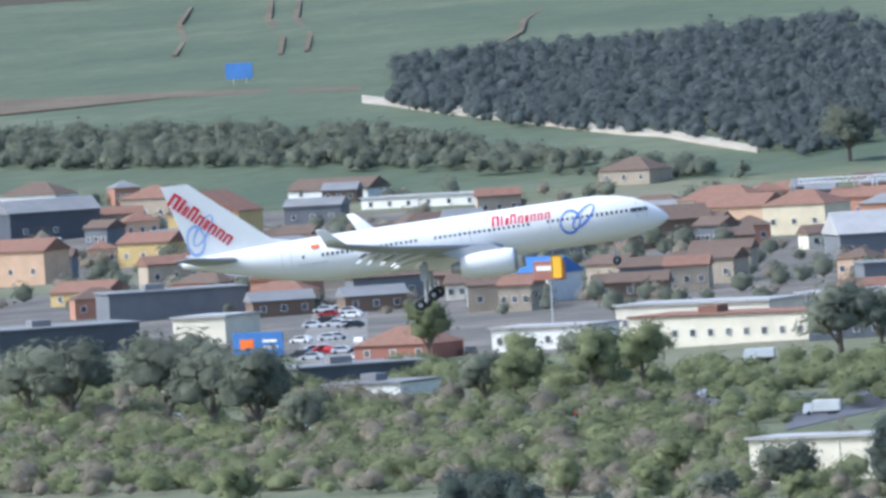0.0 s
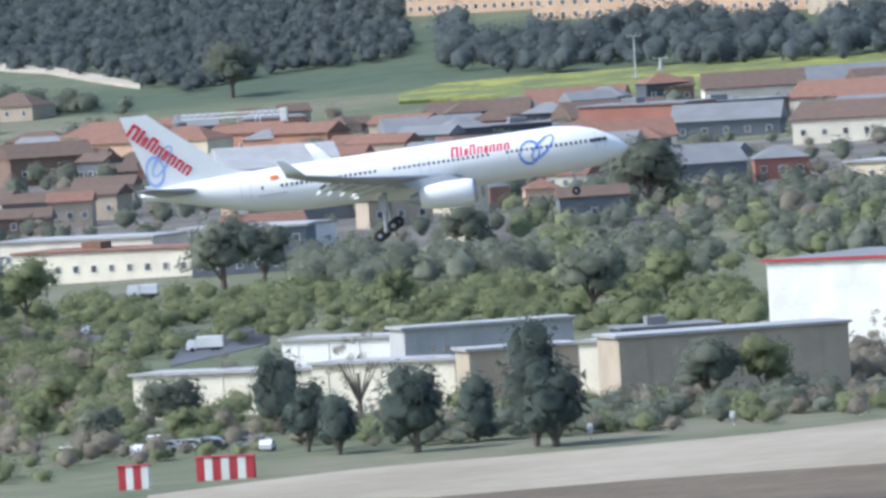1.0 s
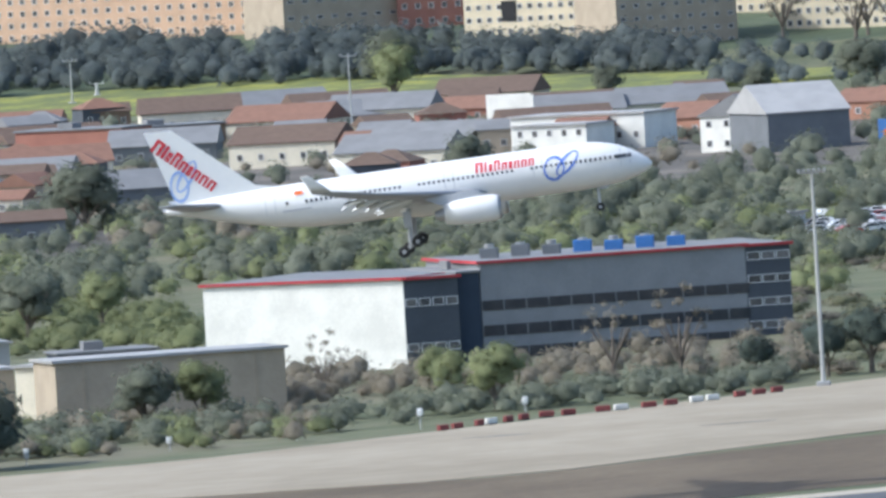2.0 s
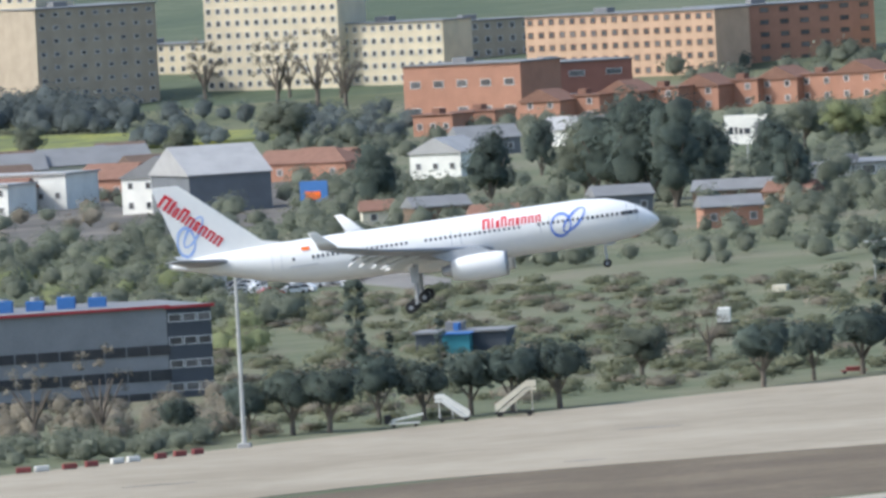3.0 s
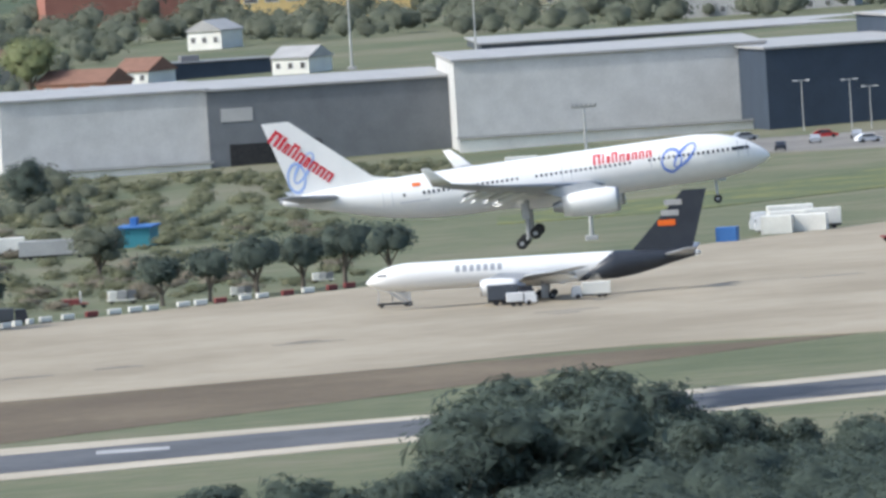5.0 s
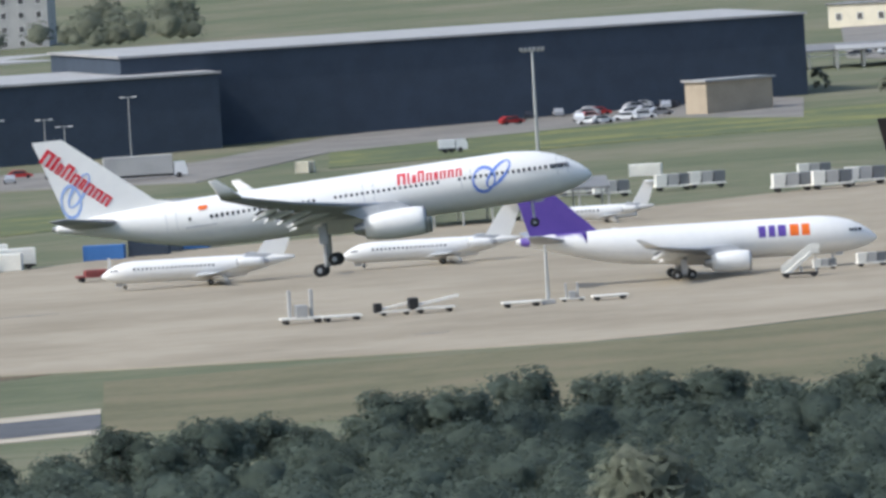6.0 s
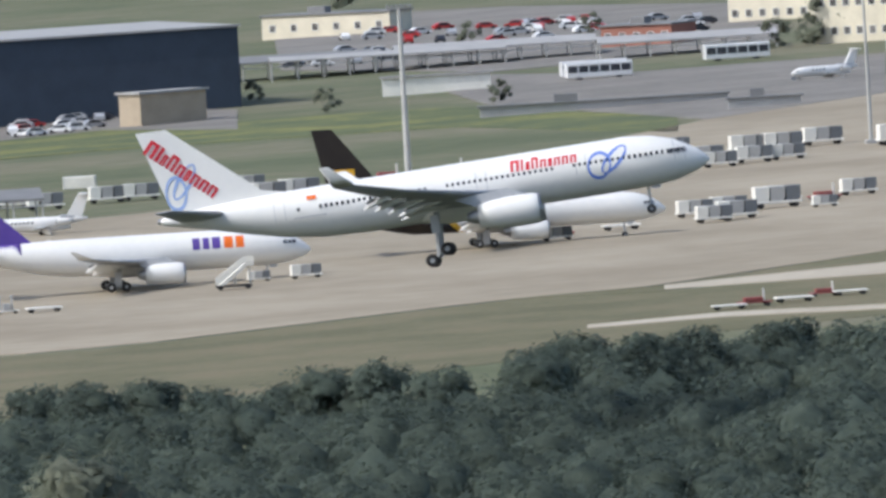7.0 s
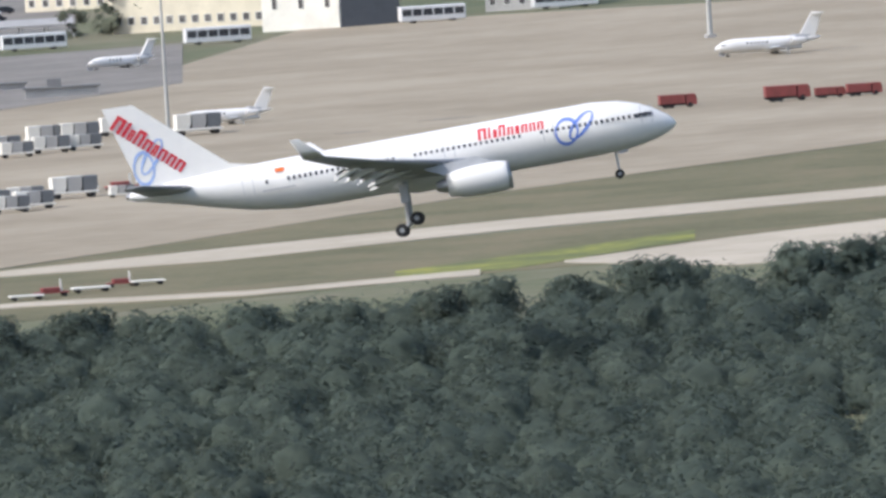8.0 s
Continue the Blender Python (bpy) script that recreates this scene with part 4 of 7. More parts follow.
def window_mesh(w, h, frame_mat=None):
    bm = boxed(-w / 2, -0.05, -h / 2, w / 2, 0.05, h / 2)
    for f in bm.faces:
        f.material_index = 1
    t = 0.07 * min(w, h) + 0.03
    for x0, z0, x1, z1 in ((-w / 2 - t, -h / 2 - t, -w / 2, h / 2 + t), (w / 2, -h / 2 - t, w / 2 + t, h / 2 + t), (-w / 2, h / 2, w / 2, h / 2 + t), (-w / 2, -h / 2 - t, w / 2, -h / 2)):
        box(bm, x0, -0.12, z0, x1, 0.06, z1)
    return mesh_of("window", bm, [frame_mat or M_FRAME, M_PANE])


def roof_part(parent, kind, w, d, h, material, over=0.4, rise=None, plain=False):
    bm = bmesh.new()
    if kind == "flat":
        box(bm, -over, -over, h, w + over, d + over, h + 0.35, 0.05)
        if not plain:
            box(bm, w * 0.3, d * 0.35, h + 0.35, w * 0.3 + min(4, w * 0.2), d * 0.35 + min(4, d * 0.3), h + 1.6, 0.05)
    elif kind == "gable":
        rise = rise or d * 0.22
        loft(bm, [[(x, -over, h - 0.1), (x, d / 2, h + rise), (x, d + over, h - 0.1), (x, d + over, h - 0.35), (x, -over, h - 0.35)] for x in (-over, w + over)])
    elif kind == "cross":
        rise = rise or w * 0.25
        loft(bm, [[(-over, y, h - 0.1), (w / 2, y, h + rise), (w + over, y, h - 0.1), (w + over, y, h - 0.35), (-over, y, h - 0.35)] for y in (-over, d + over)])
    else:
        rise = rise or min(w, d) * 0.25
        i = min(w, d) / 2
        base = [(-over, -over, h - 0.2), (w + over, -over, h - 0.2), (w + over, d + over, h - 0.2), (-over, d + over, h - 0.2)]
        vs = [bm.verts.new(p) for p in base]
        a, b = (bm.verts.new((i, d / 2, h + rise)), bm.verts.new((max(w - i, i + 0.01), d / 2, h + rise)))
        for f in ((vs[0], vs[1], b, a), (vs[1], vs[2], b), (vs[2], vs[3], a, b), (vs[3], vs[0], a), vs[::-1]):
            bm.faces.new(f)
    return part("roof", bm, material, parent)


def building(name, label, corner, w, d, h, yaw, wall, roof="flat", roof_mat=None, rows=0, cols=0, size=(1.2, 1.3), side=(0, 0), side_wall=None, top=0.0, category="building", kind="", pilasters=0, frames=None, group=""):
    """A block whose front runs from its left front corner along yaw; the depth goes away from the viewer."""
    x, y = corner
    B = thing(name, label, category, Matrix.Translation((x, y, ground_z(x, y))) @ Matrix.Rotation(radians(yaw), 4, "Z"), group, kind)
    bm, bare = boxed(0, 0, -3, w, d, h - 0.36), False
    if side_wall:
        bm.faces.ensure_lookup_table()
        for f in bm.faces:
            if abs(f.normal.x) > 0.5 or f.calc_center_median().x > w - 0.01 or f.calc_center_median().x < 0.01:
                f.material_index = 1
    part("wall", bm, [wall, side_wall] if side_wall else wall, B)
    if roof == "flat" and roof_mat in (R_RED, R_PALE):
        part("trim", boxed(-0.45, -0.5, h - 0.36, w + 0.45, -0.42, h + 0.05), roof_mat, B, "thin red roof edge" if roof_mat is R_RED else "thin pale roof edge")
        part("trim", boxed(w + 0.42, -0.5, h - 0.36, w + 0.5, d + 0.4, h + 0.05) if yaw < 0 else boxed(-0.5, -0.4, h - 0.36, -0.42, d + 0.4, h + 0.05), roof_mat, B)
        roof_mat, bare = R_GREY if roof_mat is R_RED else R_PALE, True
    roof_part(B, roof, w, d, h - 0.36, roof_mat or R_GREY, plain=bare)
    for k in range(pilasters):
        xx = w * (k + 0.5) / pilasters
        part("panel_joint", boxed(xx - 0.12, -0.12, 0, xx + 0.12, 0.02, h - 0.4), wall, B)
    if rows and cols:
        me = window_mesh(*size, frames)
        for i in range(rows):
            z = h - top - (i + 0.6) * (h - top) / rows + 0.25
            for j in range(cols):
                part("window", me, None, B, at=(w * (j + 0.5) / cols, 0.0, z))
    if side[0] and side[1]:
        me = window_mesh(*size, frames)
        for i in range(side[0]):
            z = h - top - (i + 0.6) * (h - top) / side[0] + 0.25
            for j in range(side[1]):
                yy = d * (j + 0.5) / side[1]
                xx = 0.0 if yaw + math.degrees(math.atan2(x, y)) > 0 else w
                part("window", me, None, B, at=Matrix.Translation((xx, yy, z)) @ Matrix.Rotation(radians(-90 if xx == 0 else 90), 4, "Z"))
    return B


# works along the road
building("works_hall", "long cream works hall behind pine trees", (-301.9, 2117.4), 29.0, 9.0, 6.6, -21.9, W_CREAM, roof_mat=R_PALE, pilasters=7)
building("works_hall", "cream works hall behind brown trees", (-273.2, 2092.3), 25.2, 9.0, 7.3, -22.6, W_CREAM, roof_mat=R_PALE, pilasters=5)
building("works_hall", "tan works hall with a pale roof edge", (-248.8, 2072.5), 15.3, 9.0, 8.3, 18.8, W_TAN, roof_mat=R_PALE, pilasters=3)
building("works_hall", "cream end of a works hall", (-232.7, 2064.4), 6.4, 9.0, 8.7, -23.6, W_CREAM, roof_mat=R_PALE)
building("works_hall", "brown windowless works hall with a pale roof edge", (-225.2, 2046.1), 32.2, 12.0, 9.6, 20.3, W_TAN, roof_mat=R_PALE, pilasters=4)
building("storage_hall", "cream panelled storage hall above lower roofs", (-294.3, 2221.7), 20.9, 9.0, 6.0, -22.5, W_WHITE, roof_mat=R_PALE, pilasters=4)
# right face of the cream hall; the grey wall colour holds its shade
building("storage_hall", "panelled storage hall side with shade painted grey above lower roofs", (-272.0, 2188.6), 20.9, 9.0, 7.5, 21.1, W_GREY, roof_mat=R_PALE, pilasters=5)
building("storage_hall", "small grey hall beside a storage hall", (-252.3, 2195.2), 4.3, 9.0, 7.2, 16.6, W_GREY, roof_mat=R_PALE)
building("roof_plant_house", "dark roof plant house with slanted louvres", (-240.9, 2194.5), 14.5, 10.0, 4.9, 16.3, W_SLATE, roof_mat=R_GREY, pilasters=8)
# office block
building("white_hall", "tall white windowless hall with a pale roof edge", (-218.15, 2182.5), 33.2, 30.0, 13.6, -24.3, W_WHITE, roof_mat=R_RED)
building("office_block", "slate grey stair block with a white window band", (-188.0, 2168.8), 8.1, 25.0, 12.9, 21.0, W_SLATE, roof_mat=R_RED, rows=2, cols=4, size=(1.5, 1.0))
building("office_block", "dark glazed corner of an office block", (-180.6, 2174.1), 3.2, 25.0, 13.1, 20.7, W_NAVY, roof_mat=R_GREY)
OFFICE = building("office_block", "long grey office block with dark ribbon windows", (-177.5, 2175.4), 39.9, 28.0, 14.2, 20.7, W_STEEL, roof_mat=R_RED)
ow = max(v[0] for v in OFFICE.children[0].bound_box)
oh = max(v[2] for v in OFFICE.children[0].bound_box)
for z0, z1 in ((0.50, 0.60), (0.24, 0.35), (0.0, 0.12)):
    for i in range(12):
        part("window", boxed(ow * i / 12 + 0.12, -0.12, oh * z0, ow * (i + 1) / 12 - 0.12, 0.05, oh * z1), M_GLASS, OFFICE)
building("office_block", "dark end block of an office building", (-140.1, 2189.6), 6.6, 28.0, 13.3, 19.7, W_SLATE, roof_mat=R_RED, rows=4, cols=3, size=(1.8, 1.0))

# warehouses by the airport
building("warehouse", "light grey windowless warehouse with a pale plinth", (-9.95, 2708.2), 37.0, 60.0, 14.9, 3.2, W_LIGHT, roof_mat=R_PALE)
WH = building("warehouse", "slate grey warehouse with dark loading bays", (27.0, 2708.6), 43.9, 60.0, 14.0, 2.4, W_MID, roof_mat=R_PALE)
for x0, x1, h in ((0.08, 0.45, 4.0), (0.60, 0.98, 4.2)):
    w = max(v[0] for v in WH.children[0].bound_box)
    part("loading_bay", boxed(w * x0, -0.15, 0, w * x1, 0.1, h, 0.05), M_DARK, WH, "dark open loading bay")
part("wall_sign", boxed(2.3, -0.12, 8.0, 8.0, 0.0, 10.4, 0.05), W_GREY, WH, "pale blank wall sign")
building("warehouse", "light grey windowless warehouse with a small wall emblem", (70.65, 2690.0), 55.2, 60.0, 16.2, 1.5, W_LIGHT, roof_mat=R_PALE)
building("warehouse", "dark blue warehouse with a pale roof edge", (124.8, 2668.4), 46.6, 60.0, 14.5, 9.3, W_NAVY, roof_mat=R_PALE)
building("warehouse", "very tall dark blue hangar with a pale roof edge", (154.3, 2687.5), 125.0, 60.0, 17.2, 8.7, W_NAVY, roof_mat=R_PALE)
building("warehouse", "grey roofed hall behind the warehouses", (93.6, 3321.2), 113.2, 60.0, 2.0, 1.4, W_SLATE, roof_mat=R_PALE)
building("plinth_wall", "pale concrete wall before a warehouse", (-7.9, 2705.0), 35.0, 1.0, 2.0, 3.2, W_WHITE, roof_mat=R_PALE)
building("plinth_wall", "pale concrete wall before a warehouse", (70.7, 2680.6), 54.6, 1.0, 2.8, 1.5, W_WHITE, roof_mat=R_PALE)
building("dark_shed", "low dark blue shed in scrub", (-108.9, 2281.5), 13.7, 10.0, 3.4, -5.3, W_SLATE, roof_mat=R_GREY)
building("teal_shed", "teal metal shed in scrub", (-104.7, 2277.8), 4.1, 10.0, 3.2, -5.4, W_TEAL, roof_mat=R_BLUE)
building("teal_shed", "teal metal shed in scrub", (8.5, 2369.5), 5.0, 10.0, 3.3, -8.2, W_TEAL, roof_mat=R_BLUE)
building("saw_roof_hall", "low pale hall with a glazed front", (-65.9, 3022.1), 26.9, 30.0, 3.0, 4.2, W_GREY, roof_mat=R_GREY, rows=1, cols=3, size=(2.4, 1.6))
building("low_hall", "low grey hall by the road", (-35.4, 2893.2), 25.8, 25.0, 4.0, 4.7, W_MID, roof_mat=R_GREY, rows=1, cols=8, size=(1.6, 1.0))

# apartment blocks on the skyline
building("apartment_block", "peach apartment block with white window bays", (-507.6, 4132.9), 64.2, 20.0, 23.9, -23.0, W_PEACH, rows=8, cols=22, size=(1.3, 1.3), category="apartments", frames=W_WHITE)
building("apartment_block", "pale peach apartment block with small windows", (-465.0, 4063.7), 97.7, 25.0, 28.8, -23.5, W_PEACH, rows=9, cols=26, size=(1.3, 1.3), category="apartments", frames=W_WHITE)
# right side of the peach block: its shade is put into a tan wall
building("apartment_block", "brown apartment block end with painted shade", (-372.8, 3985.4), 33.9, 25.0, 26.0, 30.3, W_TAN, rows=6, cols=8, size=(1.6, 0.8), category="apartments")
OPENINGS = ((0.148, 0.233, 14.6, 20.2), (0.248, 0.344, 7.6, 12.9), (0.618, 0.707, 12.6, 18.3))
STAIRS = building("apartment_block", "cream apartment block with dark stair openings", (-320.2, 3922.2), 45.5, 20.0, 29.5, -25.3, W_PALE, rows=9, cols=15, size=(1.3, 1.2), category="apartments")
for u0, u1, z0, z1 in OPENINGS:
    part("stair_opening", boxed(45.5 * u0, -0.2, z0, 45.5 * u1, 0.1, z1, 0.05), M_DARK, STAIRS, "tall dark stair opening")
# right side of the cream block, shade painted as a darker wall
building("apartment_block", "grey apartment block end with painted shade", (-278.2, 3885.9), 34.1, 30.0, 27.0, 29.1, W_TAN, rows=8, cols=9, size=(1.3, 0.9), category="apartments")
building("apartment_block", "red brown apartment block behind others", (-343.7, 3998.6), 17.6, 15.0, 23.8, 9.9, W_BRICK, rows=6, cols=5, category="apartments")
building("apartment_block", "cream stepped apartment block", (-267.8, 3978.5), 32.4, 15.0, 8.1, -26.1, W_PALE, rows=3, cols=10, category="apartments")
building("apartment_block", "cream stepped apartment block", (-237.0, 3918.3), 39.5, 15.0, 28.4, -26.5, W_PALE, rows=9, cols=14, category="apartments")
building("apartment_block", "cream stepped apartment block", (-203.6, 3906.2), 32.7, 15.0, 16.0, -27.0, W_PALE, rows=5, cols=12, category="apartments")
# tan wall carries the shade on the stepped block's right side
building("apartment_block", "grey block with painted shade beside cream apartments", (-177.1, 3955.0), 24.2, 15.0, 10.3, 22.6, W_TAN, rows=3, cols=7, category="apartments")
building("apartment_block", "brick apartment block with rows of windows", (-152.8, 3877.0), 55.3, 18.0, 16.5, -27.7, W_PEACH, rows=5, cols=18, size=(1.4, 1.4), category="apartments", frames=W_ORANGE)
# right side of the peach brick block, shade put into the orange wall
building("apartment_block", "brick apartment block end with painted shade and balconies", (-104.7, 3876.1), 43.6, 22.0, 15.5, 21.5, W_ORANGE, rows=5, cols=8, size=(2.2, 1.1), category="apartments", frames=W_BROWN)
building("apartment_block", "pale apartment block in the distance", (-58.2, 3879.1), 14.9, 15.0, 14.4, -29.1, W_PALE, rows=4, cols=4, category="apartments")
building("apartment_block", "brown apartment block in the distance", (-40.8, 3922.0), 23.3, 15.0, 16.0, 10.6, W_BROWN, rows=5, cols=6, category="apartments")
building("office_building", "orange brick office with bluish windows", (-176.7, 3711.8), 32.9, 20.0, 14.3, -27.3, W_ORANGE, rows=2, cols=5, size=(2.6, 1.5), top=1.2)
# office side away from the sun: darker brick colour paints its shade
building("office_building", "red brick office wing with painted shade", (-149.8, 3757.0), 29.8, 20.0, 11.2, 24.3, W_BRICK, rows=2, cols=3, size=(4.0, 1.2))
building("far_office", "ochre office block behind trees", (46.7, 3720.0), 41.8, 15.0, 13.1, -8.7, W_YELLOW, rows=3, cols=8, size=(3.2, 1.0))
building("far_office", "glazed grey office block behind trees", (108.5, 3596.1), 35.0, 15.0, 13.3, -9.7, W_PALE, rows=5, cols=9)
building("far_office", "glazed office block behind trees", (143.4, 3472.4), 40.3, 15.0, 12.9, -10.4, W_GREY, rows=4, cols=10)
building("far_hall", "brown hall behind trees", (-0.9, 3795.8), 49.0, 15.0, 12.7, 8.0, W_BRICK)
# terraces of brick houses
for t_h in [((-168.7, 3580.6), 10.7, 10.0, 5.3, -27.3), ((-159.7, 3589.4), 11.5, 10.0, 5.3, -27.5)]:
    building("terraced_house", "orange brick terraced house with a stepped roof", *t_h, W_ORANGE, roof_mat=R_TILE, rows=1, cols=3, category="house", group="brick terrace")
TERR = [((-145.1, 3626.2), 10.9, 9.0, 5.9, -27.7), ((-135.8, 3629.8), 10.9, 9.0, 6.2, -27.9), ((-126.4, 3633.4), 10.9, 9.0, 6.5, -28.0), ((-117.1, 3637.0), 10.9, 9.0, 6.5, -28.2), ((-107.7, 3640.5), 10.9, 9.0, 6.5, -28.3), ((-98.3, 3644.0), 10.9, 9.0, 6.8, -28.5), ((-88.8, 3642.1), 10.9, 9.0, 6.9, -28.6), ((-79.3, 3640.1), 10.9, 9.0, 7.0, -28.8), ((-69.7, 3632.7), 10.9, 9.0, 7.3, -28.9), ((-60.0, 3619.8), 12.4, 9.0, 7.1, -29.1), ((-49.0, 3603.0), 10.8, 9.0, 6.7, -29.2)]
for i, c in enumerate(TERR):
    building("terraced_house", "orange brick terraced house with a tiled roof", *c, W_ORANGE, roof="flat" if i % 2 else "cross", roof_mat=R_TILE, rows=2, cols=2, category="house", group="brick terrace")


def house(corner, w, d, h, yaw, wall=None, roof="gable", roof_mat=None, label="house", rows=1, cols=3, name="house"):
    if len(label.split()) < 4:
        label += " among trees"
    return building(name, label, corner, w, d, h, yaw, wall or W_CREAM, roof, roof_mat or R_TILE, rows, cols, (1.1, 1.2), category="house")


# town at the start of the pan
house((-662.3, 3593.9), 14.1, 10.0, 6.4, -19.6, W_YELLOW, label="yellow house with a red tiled roof")
house((-675.3, 3482.0), 18.2, 12.0, 9.2, -19.0, W_PEACH, label="peach house with a red tiled roof")
house((-668.0, 3695.2), 20.1, 12.0, 10.4, -19.8, W_YELLOW, "cross", label="yellow gabled house among gardens")
house((-710.8, 3864.7), 14.3, 12.0, 7.3, -19.6, W_TAN, "hip", label="low house with a bright red roof")
house((-557.3, 3176.4), 11.0, 12.0, 6.3, -20.0, W_ORANGE, "cross", label="orange house with a steep roof")
house((-674.2, 3907.5), 23.8, 12.0, 2.9, -20.2, W_WHITE, label="long white house with a brown roof", roof_mat=R_BROWN)
house((-645.4, 3850.0), 16.7, 12.0, 3.6, -20.5, W_WHITE, "flat", R_PALE, "white flat-roofed workshop")
house((-629.8, 3844.4), 18.3, 12.0, 3.6, -20.7, W_WHITE, "flat", R_PALE, "white flat-roofed workshop")
house((-755.1, 3930.4), 17.1, 12.0, 5.2, -19.1, W_WHITE, "hip", R_BROWN, "white house with a dark roof")
house((-728.9, 3807.0), 24.2, 14.0, 9.3, 28.8, W_SLATE, "gable", R_GREY, "dark grey hall with a sheet roof")
house((-622.2, 3291.7), 14.3, 10.0, 3.7, -19.3, W_YELLOW, "gable", label="low house with a red roof")
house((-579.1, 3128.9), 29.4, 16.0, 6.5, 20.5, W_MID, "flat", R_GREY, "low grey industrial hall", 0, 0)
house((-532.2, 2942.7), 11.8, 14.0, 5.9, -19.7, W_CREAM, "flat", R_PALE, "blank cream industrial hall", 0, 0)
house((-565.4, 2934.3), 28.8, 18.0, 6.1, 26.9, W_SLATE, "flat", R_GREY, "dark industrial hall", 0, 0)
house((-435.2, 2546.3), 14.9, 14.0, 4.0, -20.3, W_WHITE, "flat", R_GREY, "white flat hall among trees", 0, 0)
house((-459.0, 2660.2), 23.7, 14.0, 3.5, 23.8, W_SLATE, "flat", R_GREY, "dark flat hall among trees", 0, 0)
house((-465.8, 2760.7), 16.4, 12.0, 3.8, -20.4, W_BRICK, "hip", label="low brick house with a red roof")
house((-532.5, 3264.7), 14.2, 14.0, 6.5, -20.7, W_WHITE, "flat", R_PALE, "white works hall", 0, 0)
house((-492.2, 3059.0), 19.2, 14.0, 6.9, -20.9, W_WHITE, "gable", R_BLUE, "white hall with a blue sheet roof", 0, 0)
house((-440.8, 2765.3), 20.4, 12.0, 4.7, -20.9, W_WHITE, "flat", R_PALE, "white shop hall beside a road", 1, 6)
house((-408.9, 2724.4), 37.2, 16.0, 6.1, -21.5, W_CREAM, "flat", R_TILE, "cream shop hall with coloured panels", 1, 10)
house((-372.9, 2699.0), 20.9, 14.0, 8.6, -0.1, W_MID, "flat", R_PALE, "grey showroom hall with a white fascia", 2, 6)
house((-504.2, 3465.6), 18.7, 12.0, 7.5, -21.7, W_PEACH, "gable", R_TILE, "peach house with an orange tiled roof")
house((-483.4, 3434.1), 16.3, 12.0, 7.7, -22.0, W_PALE, "hip", R_TILE, "ochre house with an orange tiled roof")
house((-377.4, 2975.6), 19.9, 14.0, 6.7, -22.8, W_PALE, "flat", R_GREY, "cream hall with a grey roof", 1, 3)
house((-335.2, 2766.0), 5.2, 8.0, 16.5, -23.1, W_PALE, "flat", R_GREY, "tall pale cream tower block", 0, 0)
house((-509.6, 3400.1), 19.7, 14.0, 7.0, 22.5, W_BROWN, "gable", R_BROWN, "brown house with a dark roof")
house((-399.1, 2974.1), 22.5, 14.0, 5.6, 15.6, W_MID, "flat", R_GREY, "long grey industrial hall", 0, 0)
house((-587.7, 3876.6), 15.1, 12.0, 4.4, -21.4, W_TAN, "hip", R_BROWN, "brown house below the hill")
house((-517.5, 3533.1), 19.9, 12.0, 7.9, -21.7, W_PALE, "hip", R_TILE, "ochre house with an orange roof")
house((-518.6, 3694.9), 11.2, 12.0, 4.2, -22.0, W_PALE, "gable", R_TILE, "ochre house with an orange roof")
house((-480.3, 3518.3), 17.5, 10.0, 6.3, -22.2, W_ORANGE, "gable", R_TILE, "brick row house with red roofs")
house((-460.5, 3483.9), 14.3, 10.0, 6.0, -22.5, W_ORANGE, "gable", R_TILE, "brick row house with red roofs")
house((-349.2, 3081.5), 9.3, 12.0, 5.7, -23.5, W_TAN, "cross", R_TILE, "house with a bright red roof")
house((-388.4, 2798.1), 25.4, 14.0, 6.1, -22.1, W_WHITE, "flat", R_PALE, "white showroom hall with posters", 1, 5)
house((-421.9, 2794.7), 32.7, 14.0, 6.3, -21.4, W_CREAM, "flat", R_PALE, "cream shop hall with coloured panels", 1, 9)
house((-383.0, 3426.4), 27.6, 14.0, 7.9, -23.6, W_BRICK, "flat", R_GREY, "red brick works hall with bays", 1, 6)
# the brick hall's right side, its shade put into a brown wall colour
house((-359.1, 3428.9), 24.4, 14.0, 6.8, 20.0, W_BROWN, "flat", R_GREY, "dark red brick works wing", 1, 6)
house((-409.2, 3465.7), 22.3, 14.0, 4.3, 16.7, W_SLATE, "flat", R_GREY, "dark low hall with a flat roof", 0, 0)
house((-426.4, 3599.6), 12.7, 10.0, 4.6, -23.2, W_PALE, "cross", R_GREY, "pale yellow gabled house")
house((-436.1, 3498.4), 23.1, 14.0, 3.9, 15.1, W_MID, "gable", R_GREY, "long grey sheet-roofed shed", 0, 0)
house((-380.2, 2987.3), 21.9, 14.0, 6.9, -22.7, W_TAN, "flat", R_PALE, "tan hall with a pale roof", 1, 2)
house((-431.6, 3181.0), 25.4, 20.0, 6.5, 17.7, W_MID, "gable", R_PALE, "grey hall with a pale sheet roof", 0, 0)
house((-379.8, 3252.9), 16.0, 14.0, 4.9, 16.7, W_BROWN, "flat", R_GREY, "brown workshop with white columns", 0, 0)
house((-278.4, 2950.5), 24.1, 14.0, 4.7, -24.6, W_PALE, "flat", R_PALE, "cream office house with windows", 1, 6)
house((-276.4, 3132.3), 8.1, 10.0, 2.9, -25.0, W_WHITE, "flat", R_PALE, "white rooftop cabin", 1, 3)
house((-302.1, 3520.6), 22.7, 12.0, 3.9, -25.1, W_BRICK, "gable", R_TILE, "brick house with a red roof")
house((-250.5, 3175.7), 17.7, 12.0, 7.1, -25.5, W_WHITE, "flat", R_PALE, "white office house", 2, 5)
house((-253.1, 3204.7), 32.3, 14.0, 8.3, -25.5, W_WHITE, "flat", R_PALE, "white flat-roofed office house", 1, 8)
